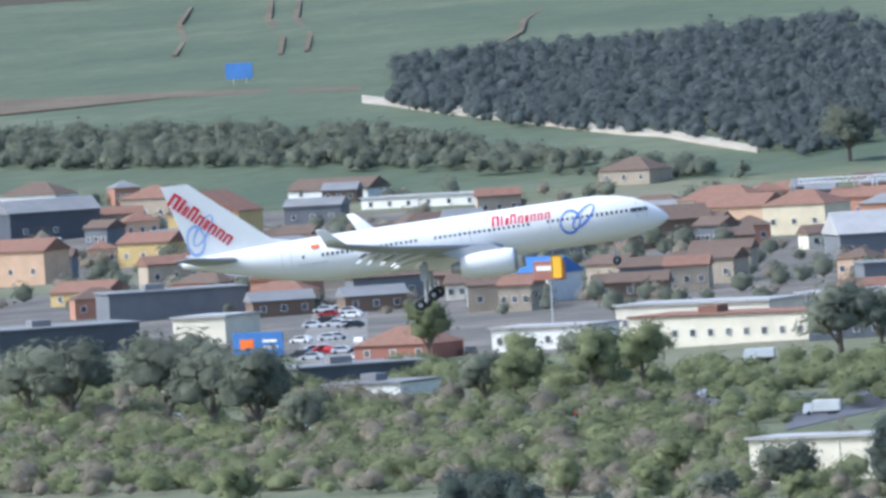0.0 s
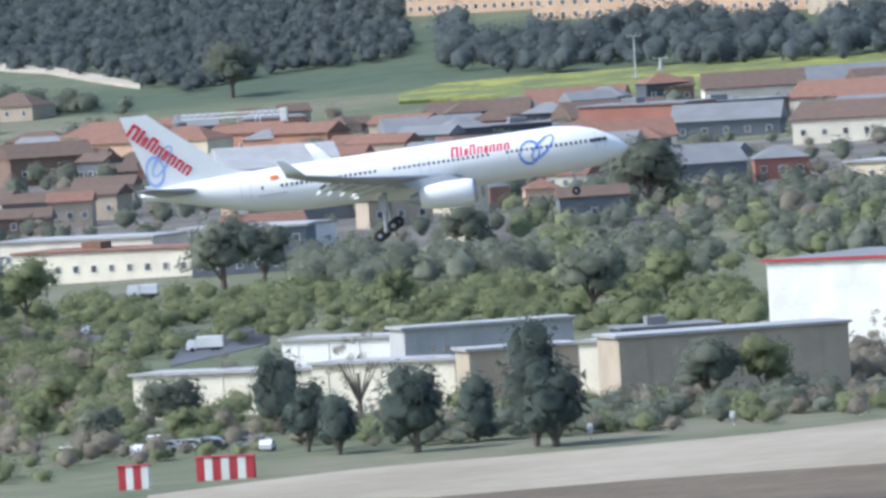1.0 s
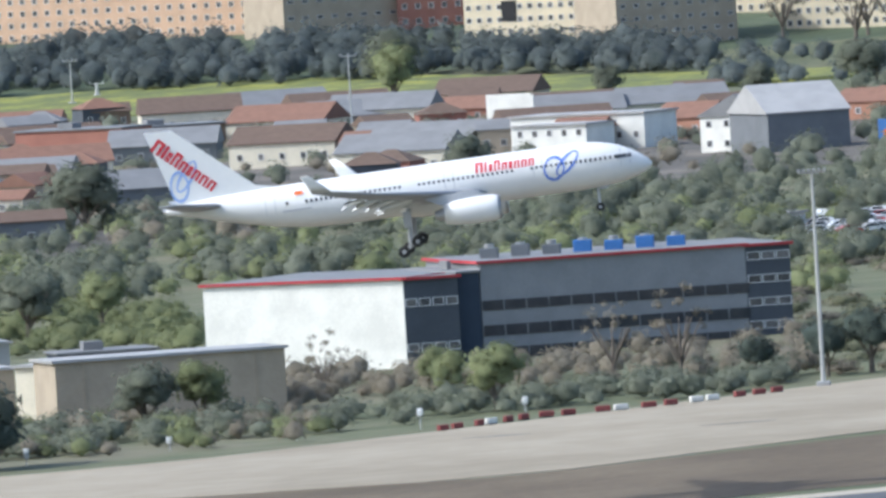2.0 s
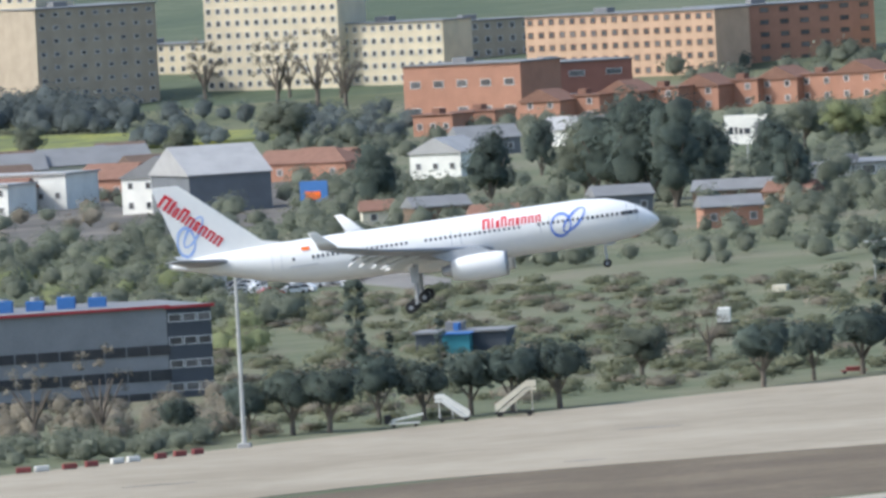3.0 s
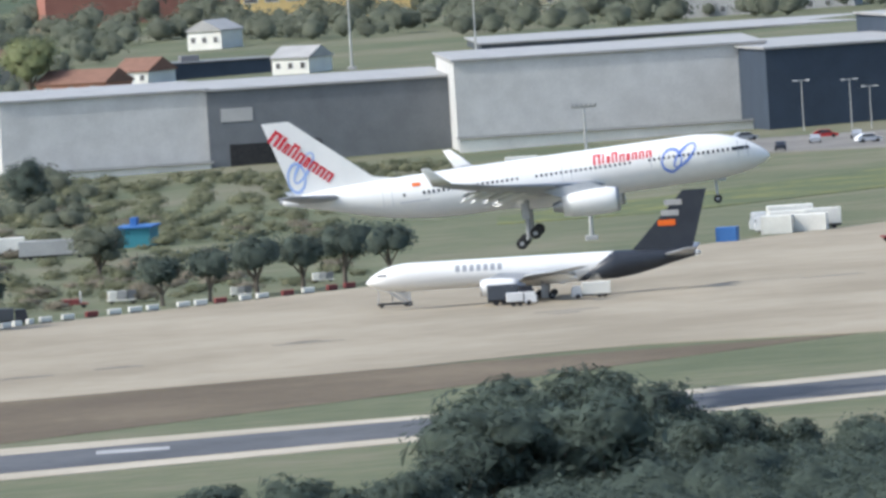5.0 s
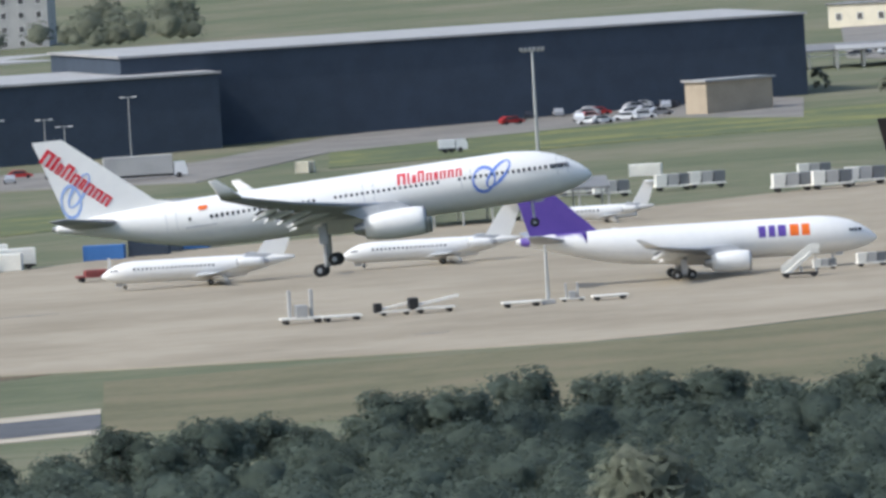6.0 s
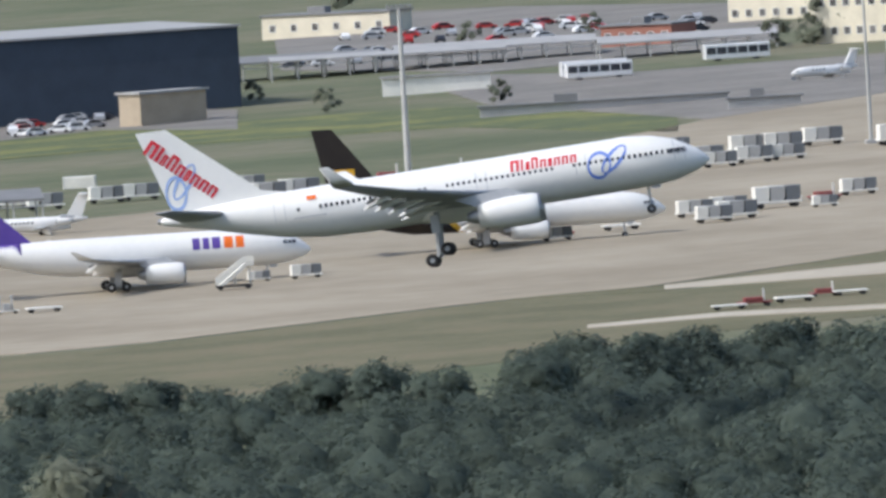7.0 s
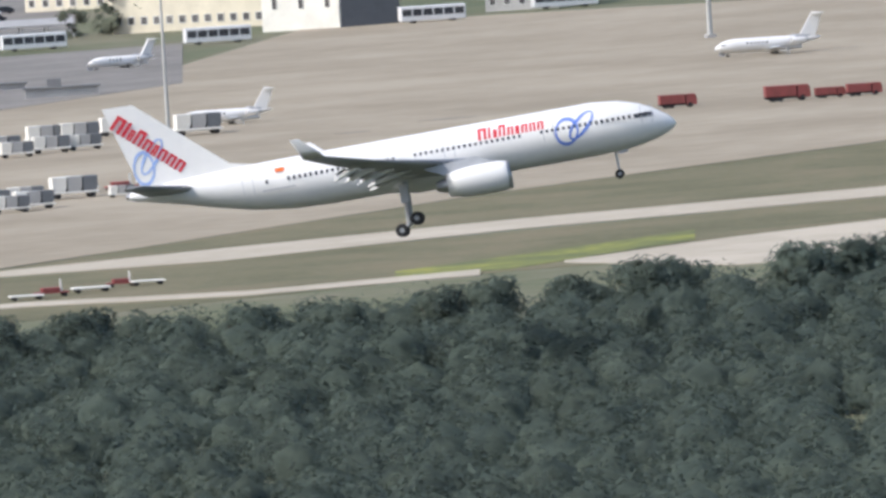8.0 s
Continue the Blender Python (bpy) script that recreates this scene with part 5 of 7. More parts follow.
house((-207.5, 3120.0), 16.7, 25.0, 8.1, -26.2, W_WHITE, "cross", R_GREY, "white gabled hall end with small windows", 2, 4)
# long side of the white gabled hall, shade painted as mid grey
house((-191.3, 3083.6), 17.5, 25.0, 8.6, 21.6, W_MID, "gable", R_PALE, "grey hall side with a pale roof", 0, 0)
house((-225.5, 3238.7), 12.5, 14.0, 5.2, -26.0, W_ORANGE, "gable", R_TILE, "orange brick house with a red roof")
house((-186.8, 3282.3), 19.7, 12.0, 4.5, -26.7, W_ORANGE, "hip", R_TILE, "brick house with chimneys and a red roof")
house((-313.9, 2979.6), 13.9, 16.0, 6.1, 22.0, W_MID, "gable", R_GREY, "grey gabled shed", 0, 0)
house((-166.9, 2637.6), 6.8, 6.0, 2.9, -26.4, W_WHITE, "flat", R_PALE, "small white cabin", 0, 0)
house((-153.1, 3225.8), 12.4, 12.0, 6.0, -27.3, W_WHITE, "cross", R_PALE, "white gabled house end")
house((-148.6, 3374.4), 13.6, 12.0, 4.4, 16.5, W_MID, "gable", R_GREY, "grey roofed house")
house((-133.0, 3411.0), 19.0, 12.0, 4.3, -27.8, W_WHITE, "gable", R_PALE, "white house with a pale sheet roof")
house((-191.8, 3326.6), 21.4, 12.0, 3.5, -26.7, W_ORANGE, "gable", R_TILE, "orange brick house with a red roof")
house((-185.9, 3324.5), 15.7, 12.0, 3.3, -26.8, W_ORANGE, "gable", R_TILE, "orange brick house with a red roof")
house((-26.6, 3380.4), 15.9, 12.0, 6.9, -29.5, W_TAN, "hip", R_TILE, "house with a broad red roof")
house((-3.7, 3236.9), 16.6, 12.0, 3.6, -29.9, W_ORANGE, "gable", R_TILE, "house with a bright red roof")
house((47.1, 3274.6), 9.1, 10.0, 4.2, -30.8, W_WHITE, "gable", R_PALE, "small white house")
house((31.7, 3546.5), 9.1, 10.0, 4.9, -30.5, W_WHITE, "cross", R_PALE, "white gabled house")
house((20.5, 3299.1), 27.3, 12.0, 3.9, 9.6, W_NAVY, "flat", R_GREY, "dark blue industrial hall", 0, 0)
house((13.1, 3284.7), 8.4, 12.0, 3.7, -30.2, W_WHITE, "gable", R_TILE, "white house with a red roof")
# fill the town with plain houses
TOWN = [(-625.1, 3208.1), (-379.9, 2858.7), (-315.6, 2818.9), (-356.6, 3191.1), (-499.6, 3772.9), (-774.1, 3983.3)]
mats = [W_CREAM, W_ORANGE, W_TAN, W_BROWN, W_PEACH, W_MID]
for i, p in enumerate(points_in(TOWN, 105, 21)):
    house(p, 7 + i % 5 * 2, 8, 4 + i % 3, -30 + i * 37 % 60, mats[i % 6], ("gable", "hip", "gable")[i % 3], (R_TILE, R_BROWN, R_BROWN, R_GREY)[i % 4], "plain town house with a tiled roof" if i % 4 != 3 else "plain town house with a grey roof")
SUB = [(-186.6, 2741.6), (-163.8, 2789.6), (-81.5, 2695.6), (-65.0, 2867.4), (-131.0, 2992.3), (-166.3, 2930.6)]
for i, p in enumerate(points_in(SUB, 10, 22)):
    house(p, 9 + i % 4 * 2, 8, 3.5 + i % 2, -20 + i * 31 % 40, mats[i % 6], "gable", (R_TILE, R_GREY)[i % 2], "low house among trees")

TOWN2 = [(-391.3, 2965.9), (-305.0, 2997.3), (-277.0, 2876.4), (-251.5, 3183.7), (-181.0, 3094.3), (-216.1, 3483.6), (-338.8, 3612.8), (-377.7, 3721.6), (-437.6, 3694.9), (-440.1, 3441.3)]
for i, p in enumerate(points_in(TOWN2, 62, 23)):
    big = i % 3 == 0
    house(p, 24 if big else 11, 16 if big else 9, 5 + i % 2, -20 + i * 29 % 50, (W_MID, W_TAN, W_BRICK, W_CREAM, W_BROWN, W_SLATE)[i % 6], ("flat", "gable", "hip")[i % 3] if not big else "gable", (R_GREY, R_BROWN, R_TILE, R_BROWN, R_GREY)[i % 5], "workshop hall with a long sheet roof" if big else "plain house between workshops and trees", 1, 5 if big else 3, "workshop" if big else "house")


# ---- parked aircraft ----
def stand(xy, height, yaw, pitch=0.0):
    x, y = xy
    return Matrix.Translation((x, y, ground_z(x, y) + 0.1 + height)) @ Matrix.Rotation(radians(yaw), 4, "Z")


def flank_bars(A, x, z, widths, h, r, material, name, label, side=-1):
    """Plain block marks on one flank."""
    for w in widths:
        bm = band(bmesh.new(), [((x, z), (x + w, z), (x + w, z + h), (x, z + h))], r, 0.015)
        if side > 0:
            bmesh.ops.scale(bm, vec=(1, -1, 1), verts=bm.verts)
        part(name, bm, material, A, label)
        x += w + 0.35


B757 = airliner("parked_airliner", "white narrow airliner with a dark tail parked on the apron", stand((63.3, 2062.4), 4.1, 180 - 4), L=45.5, r=1.9, span=38, wing_x=5.5, root=8.0, tip_x=-6.5, tip=1.7, wing_z=-1.1, tip_z=0.8,
                eng=(7.0, 6.5, -1.9, 5.2, 1.3), fin=((-13.5, 1.8), (-20.8, 9.6), (-24.0, 9.6), (-21.6, 1.2)), stab=(-17.5, 4.2, 7.5, -21.0, 1.6), gear=(-1.5, 3.7, -3.4), nose_gear=(17.0, -3.6), ground_gear=True, winglet=0, windows=(), tail=M_NAVY)
flank_bars(B757, 4.2, 0.35, (0.6,) * 7, 0.9, 1.9, M_GREYM, "lettering_bar", "grey lettering bars", 1)
def swept(x0, lean, r, n=28):
    """A ring round the body that leans back towards its top."""
    return [(x0 - lean * z / r, y, z) for _, y, z in ring(0, 0, r, r, n)]


part("tail_paint", loft(bmesh.new(), [swept(-8.4, 2.6, 1.925)] + [ring(-h, c * 1.9, f * 1.92, f * 1.92, 28) for h, f, c in ((11.4, 0.985, 0.03), (14.0, 0.86, 0.12), (16.7, 0.67, 0.27), (19.0, 0.47, 0.42), (21.3, 0.28, 0.52), (22.6, 0.14, 0.57))], True), M_NAVY, B757, "dark charcoal rear fuselage", True)
for i, (m_, z) in enumerate(((W_GREY, 7.6), (W_GREY, 6.2), (M_ORANGE, 4.9))):
    part("tail_mark", boxed(-20.6 + 0.5 * i, 0.16, z, -18.2 + 0.5 * i, 0.26, z + 0.8, 0.1), m_, B757, "curved tail mark" if i < 2 else "orange tail mark")

CARGO = airliner("cargo_airliner", "white cargo airliner with a purple tail on the apron", stand((190.6, 2012.6), 4.6, -1), L=48, r=2.55, span=42, wing_x=5.5, root=9.0, tip_x=-6.5, tip=2.0, wing_z=-1.3, tip_z=0.5,
                 eng=(6.5, 7.0, -2.5, 5.2, 1.45), fin=((-13.0, 2.3), (-21.5, 10.2), (-24.5, 10.2), (-22.0, 1.6)), stab=(-17.0, 5.0, 8.0, -21.0, 2.0), gear=(-2.2, 4.3, -4.0), nose_gear=(18.0, -4.1), ground_gear=True, winglet=1.2, windows=(), tail=M_PURPLE)
flank_bars(CARGO, 8.1, 0.2, (1.0, 0.9, 1.1), 1.5, 2.55, M_PURPLE, "lettering_bar", "purple lettering bars")
flank_bars(CARGO, 12.3, 0.2, (1.2, 1.1), 1.5, 2.55, M_ORANGE, "lettering_bar", "orange lettering bars")
part("tail_paint", loft(bmesh.new(), [ring(-h, c * 2.55, f * 2.57, f * 2.57, 28) for h, f, c in ((14.6, 0.72, 0.23), (15.4, 0.67, 0.265), (16.4, 0.61, 0.31), (18.5, 0.48, 0.41), (21.6, 0.29, 0.51), (23.4, 0.19, 0.56))], True), M_PURPLE, CARGO, "purple rear fuselage", True)

PARCEL = airliner("cargo_airliner", "white cargo airliner with a dark brown tail and gold stripe", stand((244.0, 2050.0), 4.3, -1), L=46.5, r=2.1, span=38, wing_x=5.5, root=8.0, tip_x=-6.0, tip=1.7, wing_z=-1.2, tip_z=0.5,
                  eng=(6.5, 6.5, -2.1, 5.2, 1.35), fin=((-13.0, 2.0), (-21.6, 12.9), (-24.4, 12.9), (-21.8, 1.4)), stab=(-17.0, 4.2, 7.5, -20.5, 1.6), gear=(-1.8, 3.9, -3.7), nose_gear=(17.5, -3.8), ground_gear=True, winglet=0, windows=(), tail=M_BROWN)
for nm, mt, k, x0 in (("tail_stripe", M_GOLD, 1.008, -9.0), ("tail_paint", M_BROWN, 1.02, -10.0)):
    part(nm, loft(bmesh.new(), [swept(x0 + 2.6, 2.4, 2.1 * k + 0.01)] + [ring(x, c * 2.1, f * 2.1 * k, f * 2.1 * k, 28) for x, f, c in ((-11.3, 0.985, 0.03), (-13.6, 0.86, 0.11), (-16.5, 0.68, 0.26), (-19.0, 0.48, 0.41), (-21.5, 0.29, 0.51), (-23.0, 0.15, 0.57))], True), mt, PARCEL, "gold stripe round the fuselage" if nm == "tail_stripe" else "dark brown rear fuselage", True)
part("tail_shield", boxed(-21.6, -0.3, 4.2, -18.8, -0.2, 7.4, 0.1), M_GOLD, PARCEL, "gold shield shape on the fin")


def regional(label, xy, yaw, L, fins=True):
    r = L / (17.5 if L > 20 else 15.5)
    return airliner("parked_jet", label, stand(xy, r * 1.55, yaw), L=L, r=r, span=L * 0.8, wing_x=L * 0.03, root=L * 0.15, tip_x=-L * 0.1, tip=L * 0.05, wing_z=-r * 0.7, tip_z=-r * 0.2,
                    eng=(-L * 0.2, 0, r * 0.35, L * 0.14, r * 0.5), rear_engines=True, fin=((-L * 0.30, r * 0.8), (-L * 0.42, r * 3.9), (-L * 0.52, r * 4.0), (-L * 0.44, r * 0.5)), stab=(-L * 0.42, L * 0.1, L * 0.16, -L * 0.46, L * 0.055),
                    gear=(-L * 0.06, r * 1.2, -r * 1.25), nose_gear=(L * 0.38, -r * 1.3), ground_gear=True, winglet=L * 0.03, windows=((L * 0.33, -L * 0.1, r * 0.25),) if L > 20 else ((L * 0.2, -L * 0.02, r * 0.25),), t_tail=True)


regional("white regional jet with a high tailplane parked on the apron", (130.5, 2114.5), 178, 27)
regional("white regional jet parked beside a canopy", (163.6, 2120.5), 180, 25)
regional("small white business jet parked on the apron", (343.0, 2313.0), 182, 14.5)
regional("small white business jet parked on the apron", (446.4, 2412.0), 182, 17.5)
regional("pale regional aircraft parked by the terminal", (368.2, 2601.8), 200, 13)
regional("white regional jet with a high tailplane parked on the apron", (195.8, 2214.8), 178, 16)


# ---- masts, lamps, signs ----
def mast(p, h, label="tall floodlight mast beside the apron", lamps=6, r=0.32, name="floodlight_mast"):
    x, y = p
    A = thing(name, label, "mast", pose(x, y, ground_z(x, y)))
    part("pole", tube(bmesh.new(), (0, 0, -0.5), (0, 0, h), r, r * 0.55, 12), M_SHAFT, A, "grey tapered pole")
    part("base", boxed(-0.9, -0.9, -0.3, 0.9, 0.9, 0.7, 0.1), W_GREY, A)
    if lamps:
        part("head_frame", tube(bmesh.new(), (-1.8, 0, h - 0.2), (1.8, 0, h - 0.2), 0.12), M_SHAFT, A)
        me = mesh_of("floodlight", boxed(-0.22, -0.2, -0.25, 0.22, 0.2, 0.25, 0.05), M_STEEL)
        for i in range(lamps):
            part("floodlight", me, None, A, at=(-1.7 + 3.4 * i / max(lamps - 1, 1), -0.15, h + 0.12))
    return A


M_SHAFT = mat("galvanised_steel", (0.42, 0.42, 0.40), (0.5, 0.5, 0.48), 3, 0.5, 0.0, metal=0.2)
mast((-23.3, 2109.8), 29.1)
mast((-119.4, 2011.4), 28.5)
mast((78.0, 2251.7), 19.9)
mast((199.2, 2355.5), 22.1)
mast((259.0, 2283.5), 27.1, "thick white floodlight mast on the apron", r=0.55)
mast((331.6, 2296.6), 25.6)
mast((454.9, 2510.1), 17.8, "thick white floodlight mast on the apron", r=0.5)
mast((-303.6, 3394.3), 20.0, "slender red and white antenna mast", 3, 0.25, "antenna_mast")
mast((-415.4, 3851.3), 11.2, "slender antenna mast with panels", 4, 0.25, "antenna_mast")
mast((-411.2, 3872.7), 3.5, "short pole with a white box", 2, 0.6, "antenna_mast")
mast((64.1, 3269.4), 16.4, "slender pale pole behind the warehouse", 0, 0.3, "pole")
mast((91.2, 3280.0), 13.4, "slender dark pole behind the warehouse", 0, 0.25, "pole")
mast((166.8, 1970.2), 7.9, "short red and white banded pole", 0, 0.3, "barrier_pole")
for i, (p, h) in enumerate([((-185.7, 1968.7), 2.3), ((-170.0, 1974.6), 2.6), ((-157.3, 1989.3), 2.6), ((-202.1, 1967.8), 1.7), ((-202.2, 1967.2), 1.8), ((-185.7, 1968.8), 2.2), ((-219.3, 1952.7), 1.9), ((-170.2, 1977.3), 2.6), ((-158.5, 2003.3), 1.8), ((-221.2, 1969.8), 1.5)]):
    A = thing("apron_sign", "small white apron lamp on a short post", "lamp", pose(*p, ground_z(*p)), "apron edge lamps")
    part("post", tube(bmesh.new(), (0, 0, -0.2), (0, 0, h), 0.07), M_SHAFT, A)
    part("lamp_head", boxed(-0.35, -0.25, h - 0.9, 0.35, 0.25, h, 0.08), M_FRAME, A, "white lamp box")
for i, (p, h) in enumerate([((177.1, 2743.2), 9.4), ((194.2, 2710.5), 8.6), ((202.7, 2703.1), 9.8), ((208.8, 2722.1), 8.3), ((226.4, 2744.2), 9.4), ((243.6, 2769.1), 9.3), ((253.3, 2778.4), 10.1), ((258.3, 2782.4), 9.2), ((170.6, 2725.6), 4.6), ((276.8, 2783.7), 10.6), ((129.8, 2648.4), 8.8), ((137.9, 2643.0), 8.5), ((153.2, 2651.1), 11.0), ((140.9, 2634.8), 7.3), ((-41.8, 2412.6), 7.6), ((-40.4, 2506.2), 4.6)]):
    A = thing("street_lamp", "double-armed street lamp in a yard", "lamp", pose(*p, ground_z(*p)), "yard lamps")
    part("pole", tube(bmesh.new(), (0, 0, -0.3), (0, 0, h), 0.11, 0.07), M_SHAFT, A)
    part("arm", tube(bmesh.new(), (-1.1, 0, h), (1.1, 0, h), 0.06), M_SHAFT, A)
    for s in (-1, 1):
        part("lamp_head", boxed(s * 1.1 - 0.4, -0.2, h - 0.08, s * 1.1 + 0.4, 0.2, h + 0.12, 0.05), M_FRAME, A)


def hoarding(label, p, h, w, hh, face, bars=(), legs=2, name="billboard"):
    A = thing(name, label, "billboard", pose(*p, ground_z(*p), 0, 0, -22))
    for i in range(legs):
        x = (i - (legs - 1) / 2) * w * 0.5
        part("leg", tube(bmesh.new(), (x, 0, -0.3), (x, 0, h), 0.2), M_SHAFT, A)
    part("board", boxed(-w / 2, -0.35, h - hh, w / 2, -0.1, h, 0.05), face, A)
    for x0, z0, x1, z1, mt in bars:
        part("bar", boxed(x0 * w, -0.42, h - hh + z0 * hh, x1 * w, -0.36, h - hh + z1 * hh, 0.02), mt, A)
    return A


hoarding("white billboard with dark lettering bars and a grey disc", (-79.3, 3141.2), 10.7, 9.55, 6.06, W_WHITE, ((-0.4, 0.35, -0.3, 0.6, M_NAVY), (-0.26, 0.35, -0.2, 0.6, M_NAVY), (-0.16, 0.35, -0.08, 0.55, M_NAVY), (-0.04, 0.35, 0.1, 0.55, M_NAVY), (0.2, 0.28, 0.42, 0.75, R_GREY)), 1)
hoarding("blue billboard with an orange panel and white bars", (-487.6, 2784.5), 6.5, 10.90, 4.82, R_BLUE, ((-0.36, 0.35, -0.08, 0.72, M_ORANGE), (0.1, 0.6, 0.38, 0.7, W_WHITE), (0.1, 0.35, 0.4, 0.45, W_WHITE)))
hoarding("blue billboard with an orange panel", (-164.2, 3049.3), 6.1, 6.11, 5.21, R_BLUE, ((-0.3, 0.3, 0.25, 0.6, M_ORANGE),))
hoarding("blue road sign on the hillside", (-769.5, 4389.1), 6.3, 9.25, 4.63, R_BLUE)
hoarding("white billboard with a grey picture", (-261.9, 3314.9), 10.5, 10.85, 6.16, W_WHITE, ((-0.4, 0.15, 0.4, 0.5, R_GREY), (-0.2, 0.5, 0.3, 0.7, W_MID)), 2)
hoarding("white billboard beside a road", (-260.5, 3305.5), 10.4, 10.82, 6.15, W_WHITE, ((-0.4, 0.15, 0.4, 0.5, R_GREY),), 2)
hoarding("yellow panel on short legs", (-364.8, 2935.8), 3.0, 4.17, 2.63, W_YELLOW)
A = hoarding("tall restaurant pylon with a red panel and a yellow arch shape", (-440.6, 2838.7), 14.2, 7.03, 3.62, W_BRICK, ((-0.4, 0.5, 0.2, 0.75, W_WHITE),), 1, "pylon_sign")
part("arch_shape", boxed(0.6, -0.5, max(v[2] for v in A.children[1].bound_box) - 3.2, 3.0, -0.36, max(v[2] for v in A.children[1].bound_box) + 1.0, 0.3), M_GOLD, A, "yellow arch shape")


def crane(p, h, span):
    A = thing("tower_crane", "white lattice tower crane above the houses", "crane", pose(*p, ground_z(*p)))
    bm = bmesh.new()
    for x, y in ((-0.5, -0.5), (0.5, -0.5), (0.5, 0.5), (-0.5, 0.5)):
        tube(bm, (x, y, 0), (x, y, h), 0.12, n=5)
    for i in range(int(h / 2)):
        tube(bm, (-0.5, -0.5, i * 2), (0.5, -0.5, i * 2 + 2), 0.07, n=4)
    part("tower", bm, M_FRAME, A, "lattice tower")
    bm = bmesh.new()
    for y, z in ((-0.5, 0), (0.5, 0), (0, 1.1)):
        tube(bm, (-span, y, h + z), (span * 0.35, y, h + z), 0.11, n=5)
    n = int(span * 1.35 / 1.6)
    for i in range(n):
        x = -span + i * 1.6
        tube(bm, (x, -0.5, h), (x + 0.8, 0, h + 1.1), 0.07, n=4)
        tube(bm, (x + 0.8, 0, h + 1.1), (x + 1.6, -0.5, h), 0.07, n=4)
    part("jib", bm, M_FRAME, A, "lattice jib")
    part("counterweight", boxed(span * 0.3, -0.7, h - 1.8, span * 0.3 + 1.6, 0.7, h + 1.6, 0.1), W_WHITE, A)


crane((-468.8, 3520.5), 9.2, 18)


# ---- vehicles ----
def wheels(A, xs, w, r):
    me = mesh_of("wheel", tube(bmesh.new(), (0, -0.13, 0), (0, 0.13, 0), r, n=12), M_DARK)
    for x in xs:
        for y in (-w / 2, w / 2):
            part("wheel", me, None, A, at=(x, y, r))


def car_proto(name, label, paint, L=4.4, h=1.45):
    A = thing(name, label, "car", pose(0, 0, -1000))
    part("body", loft(bmesh.new(), [[(x * L, y, z * h) for x, z in ((-0.5, 0.2), (0.5, 0.2), (0.5, 0.48), (0.3, 0.6), (0.16, 0.98), (-0.25, 1.0), (-0.46, 0.66), (-0.5, 0.6))] for y in (-0.85, 0.85)]), paint, A)
    for y in (-0.86, 0.86):
        part("side_window", prism(bmesh.new(), [(-0.36 * L, 0.64 * h), (0.25 * L, 0.62 * h), (0.13 * L, 0.92 * h), (-0.24 * L, 0.94 * h)], y - 0.02, y + 0.02), M_GLASS, A)
    wheels(A, (-0.3 * L, 0.31 * L), 1.6, 0.32)
    return A


C_PAINTS = [mat("car_white", (0.75, 0.75, 0.74), (0.7, 0.7, 0.7), 3, 0.25, 0), mat("car_silver", (0.45, 0.46, 0.48), (0.4, 0.41, 0.43), 3, 0.3, 0, metal=0.3), mat("car_dark", (0.03, 0.035, 0.045), (0.04, 0.04, 0.05), 3, 0.25, 0), mat("car_red", (0.4, 0.03, 0.03), (0.35, 0.03, 0.03), 3, 0.3, 0)]
CARS = [car_proto("car", f"parked {n} car on an asphalt yard", p) for n, p in zip(("white", "silver grey", "dark blue", "red"), C_PAINTS)]


def put(src, p, yaw, scale=1.0, group=""):
    ob = copy_thing(src, Matrix.Translation((*p, ground_z(*p) + 0.12)) @ Matrix.Rotation(radians(yaw), 4, "Z") @ Matrix.Scale(scale, 4))
    return tagged(ob, group=group) if group else ob


def lot(poly, n, seed, group):
    r = random.Random(seed)
    for i, p in enumerate(points_in(poly, n, seed)):
        put(CARS[r.choice((0, 0, 1, 1, 2, 3))], p, r.choice((0, 180, 20, 160, 90)), 1.0, group)


lot([(-155.2, 2588.0), (-133.4, 2595.5), (-137.6, 2681.5), (-161.0, 2688.4)], 30, 1, "parked cars by the field")
lot([(-144.9, 2568.4), (-139.1, 2569.2), (-143.5, 2653.4), (-149.4, 2652.6)], 8, 2, "parked cars by the field")
lot([(220.8, 2666.2), (254.5, 2693.5), (263.4, 2786.4), (228.6, 2757.2)], 34, 3, "cars in the warehouse yard")
lot([(227.6, 2630.7), (250.5, 2652.8), (257.7, 2727.5), (234.1, 2704.1)], 24, 4, "cars in the warehouse yard")
lot([(-484.3, 2802.6), (-466.7, 2773.8), (-513.7, 3056.8), (-540.8, 3161.4)], 26, 5, "cars on a town street")
lot([(-489.1, 2908.4), (-470.7, 2877.4), (-429.7, 2713.4), (-466.7, 2773.8)], 10, 6, "cars on a town street")
lot([(-296.4, 2003.1), (-265.8, 1989.7), (-270.2, 2023.1), (-302.6, 2045.7)], 16, 7, "cars by the works")
lot([(-460.6, 2433.8), (-333.1, 2321.3), (-353.2, 2463.9), (-490.2, 2592.4)], 30, 8, "cars on the motorway")
lot([(114.0, 2563.8), (142.0, 2552.1), (144.9, 2601.3), (117.2, 2633.2)], 8, 9, "cars by the warehouse")
lot([(-153.4, 2574.3), (-133.8, 2585.1), (-136.6, 2641.4), (-157.4, 2644.4)], 16, 10, "parked cars by the field")

lot([(303.7, 2899.6), (345.4, 2865.7), (353.9, 2935.3), (313.2, 2989.1)], 14, 11, "cars under the canopies")
lot([(356.8, 2977.5), (374.7, 2959.4), (389.3, 3072.4), (370.7, 3091.8)], 12, 12, "cars by the terminal")

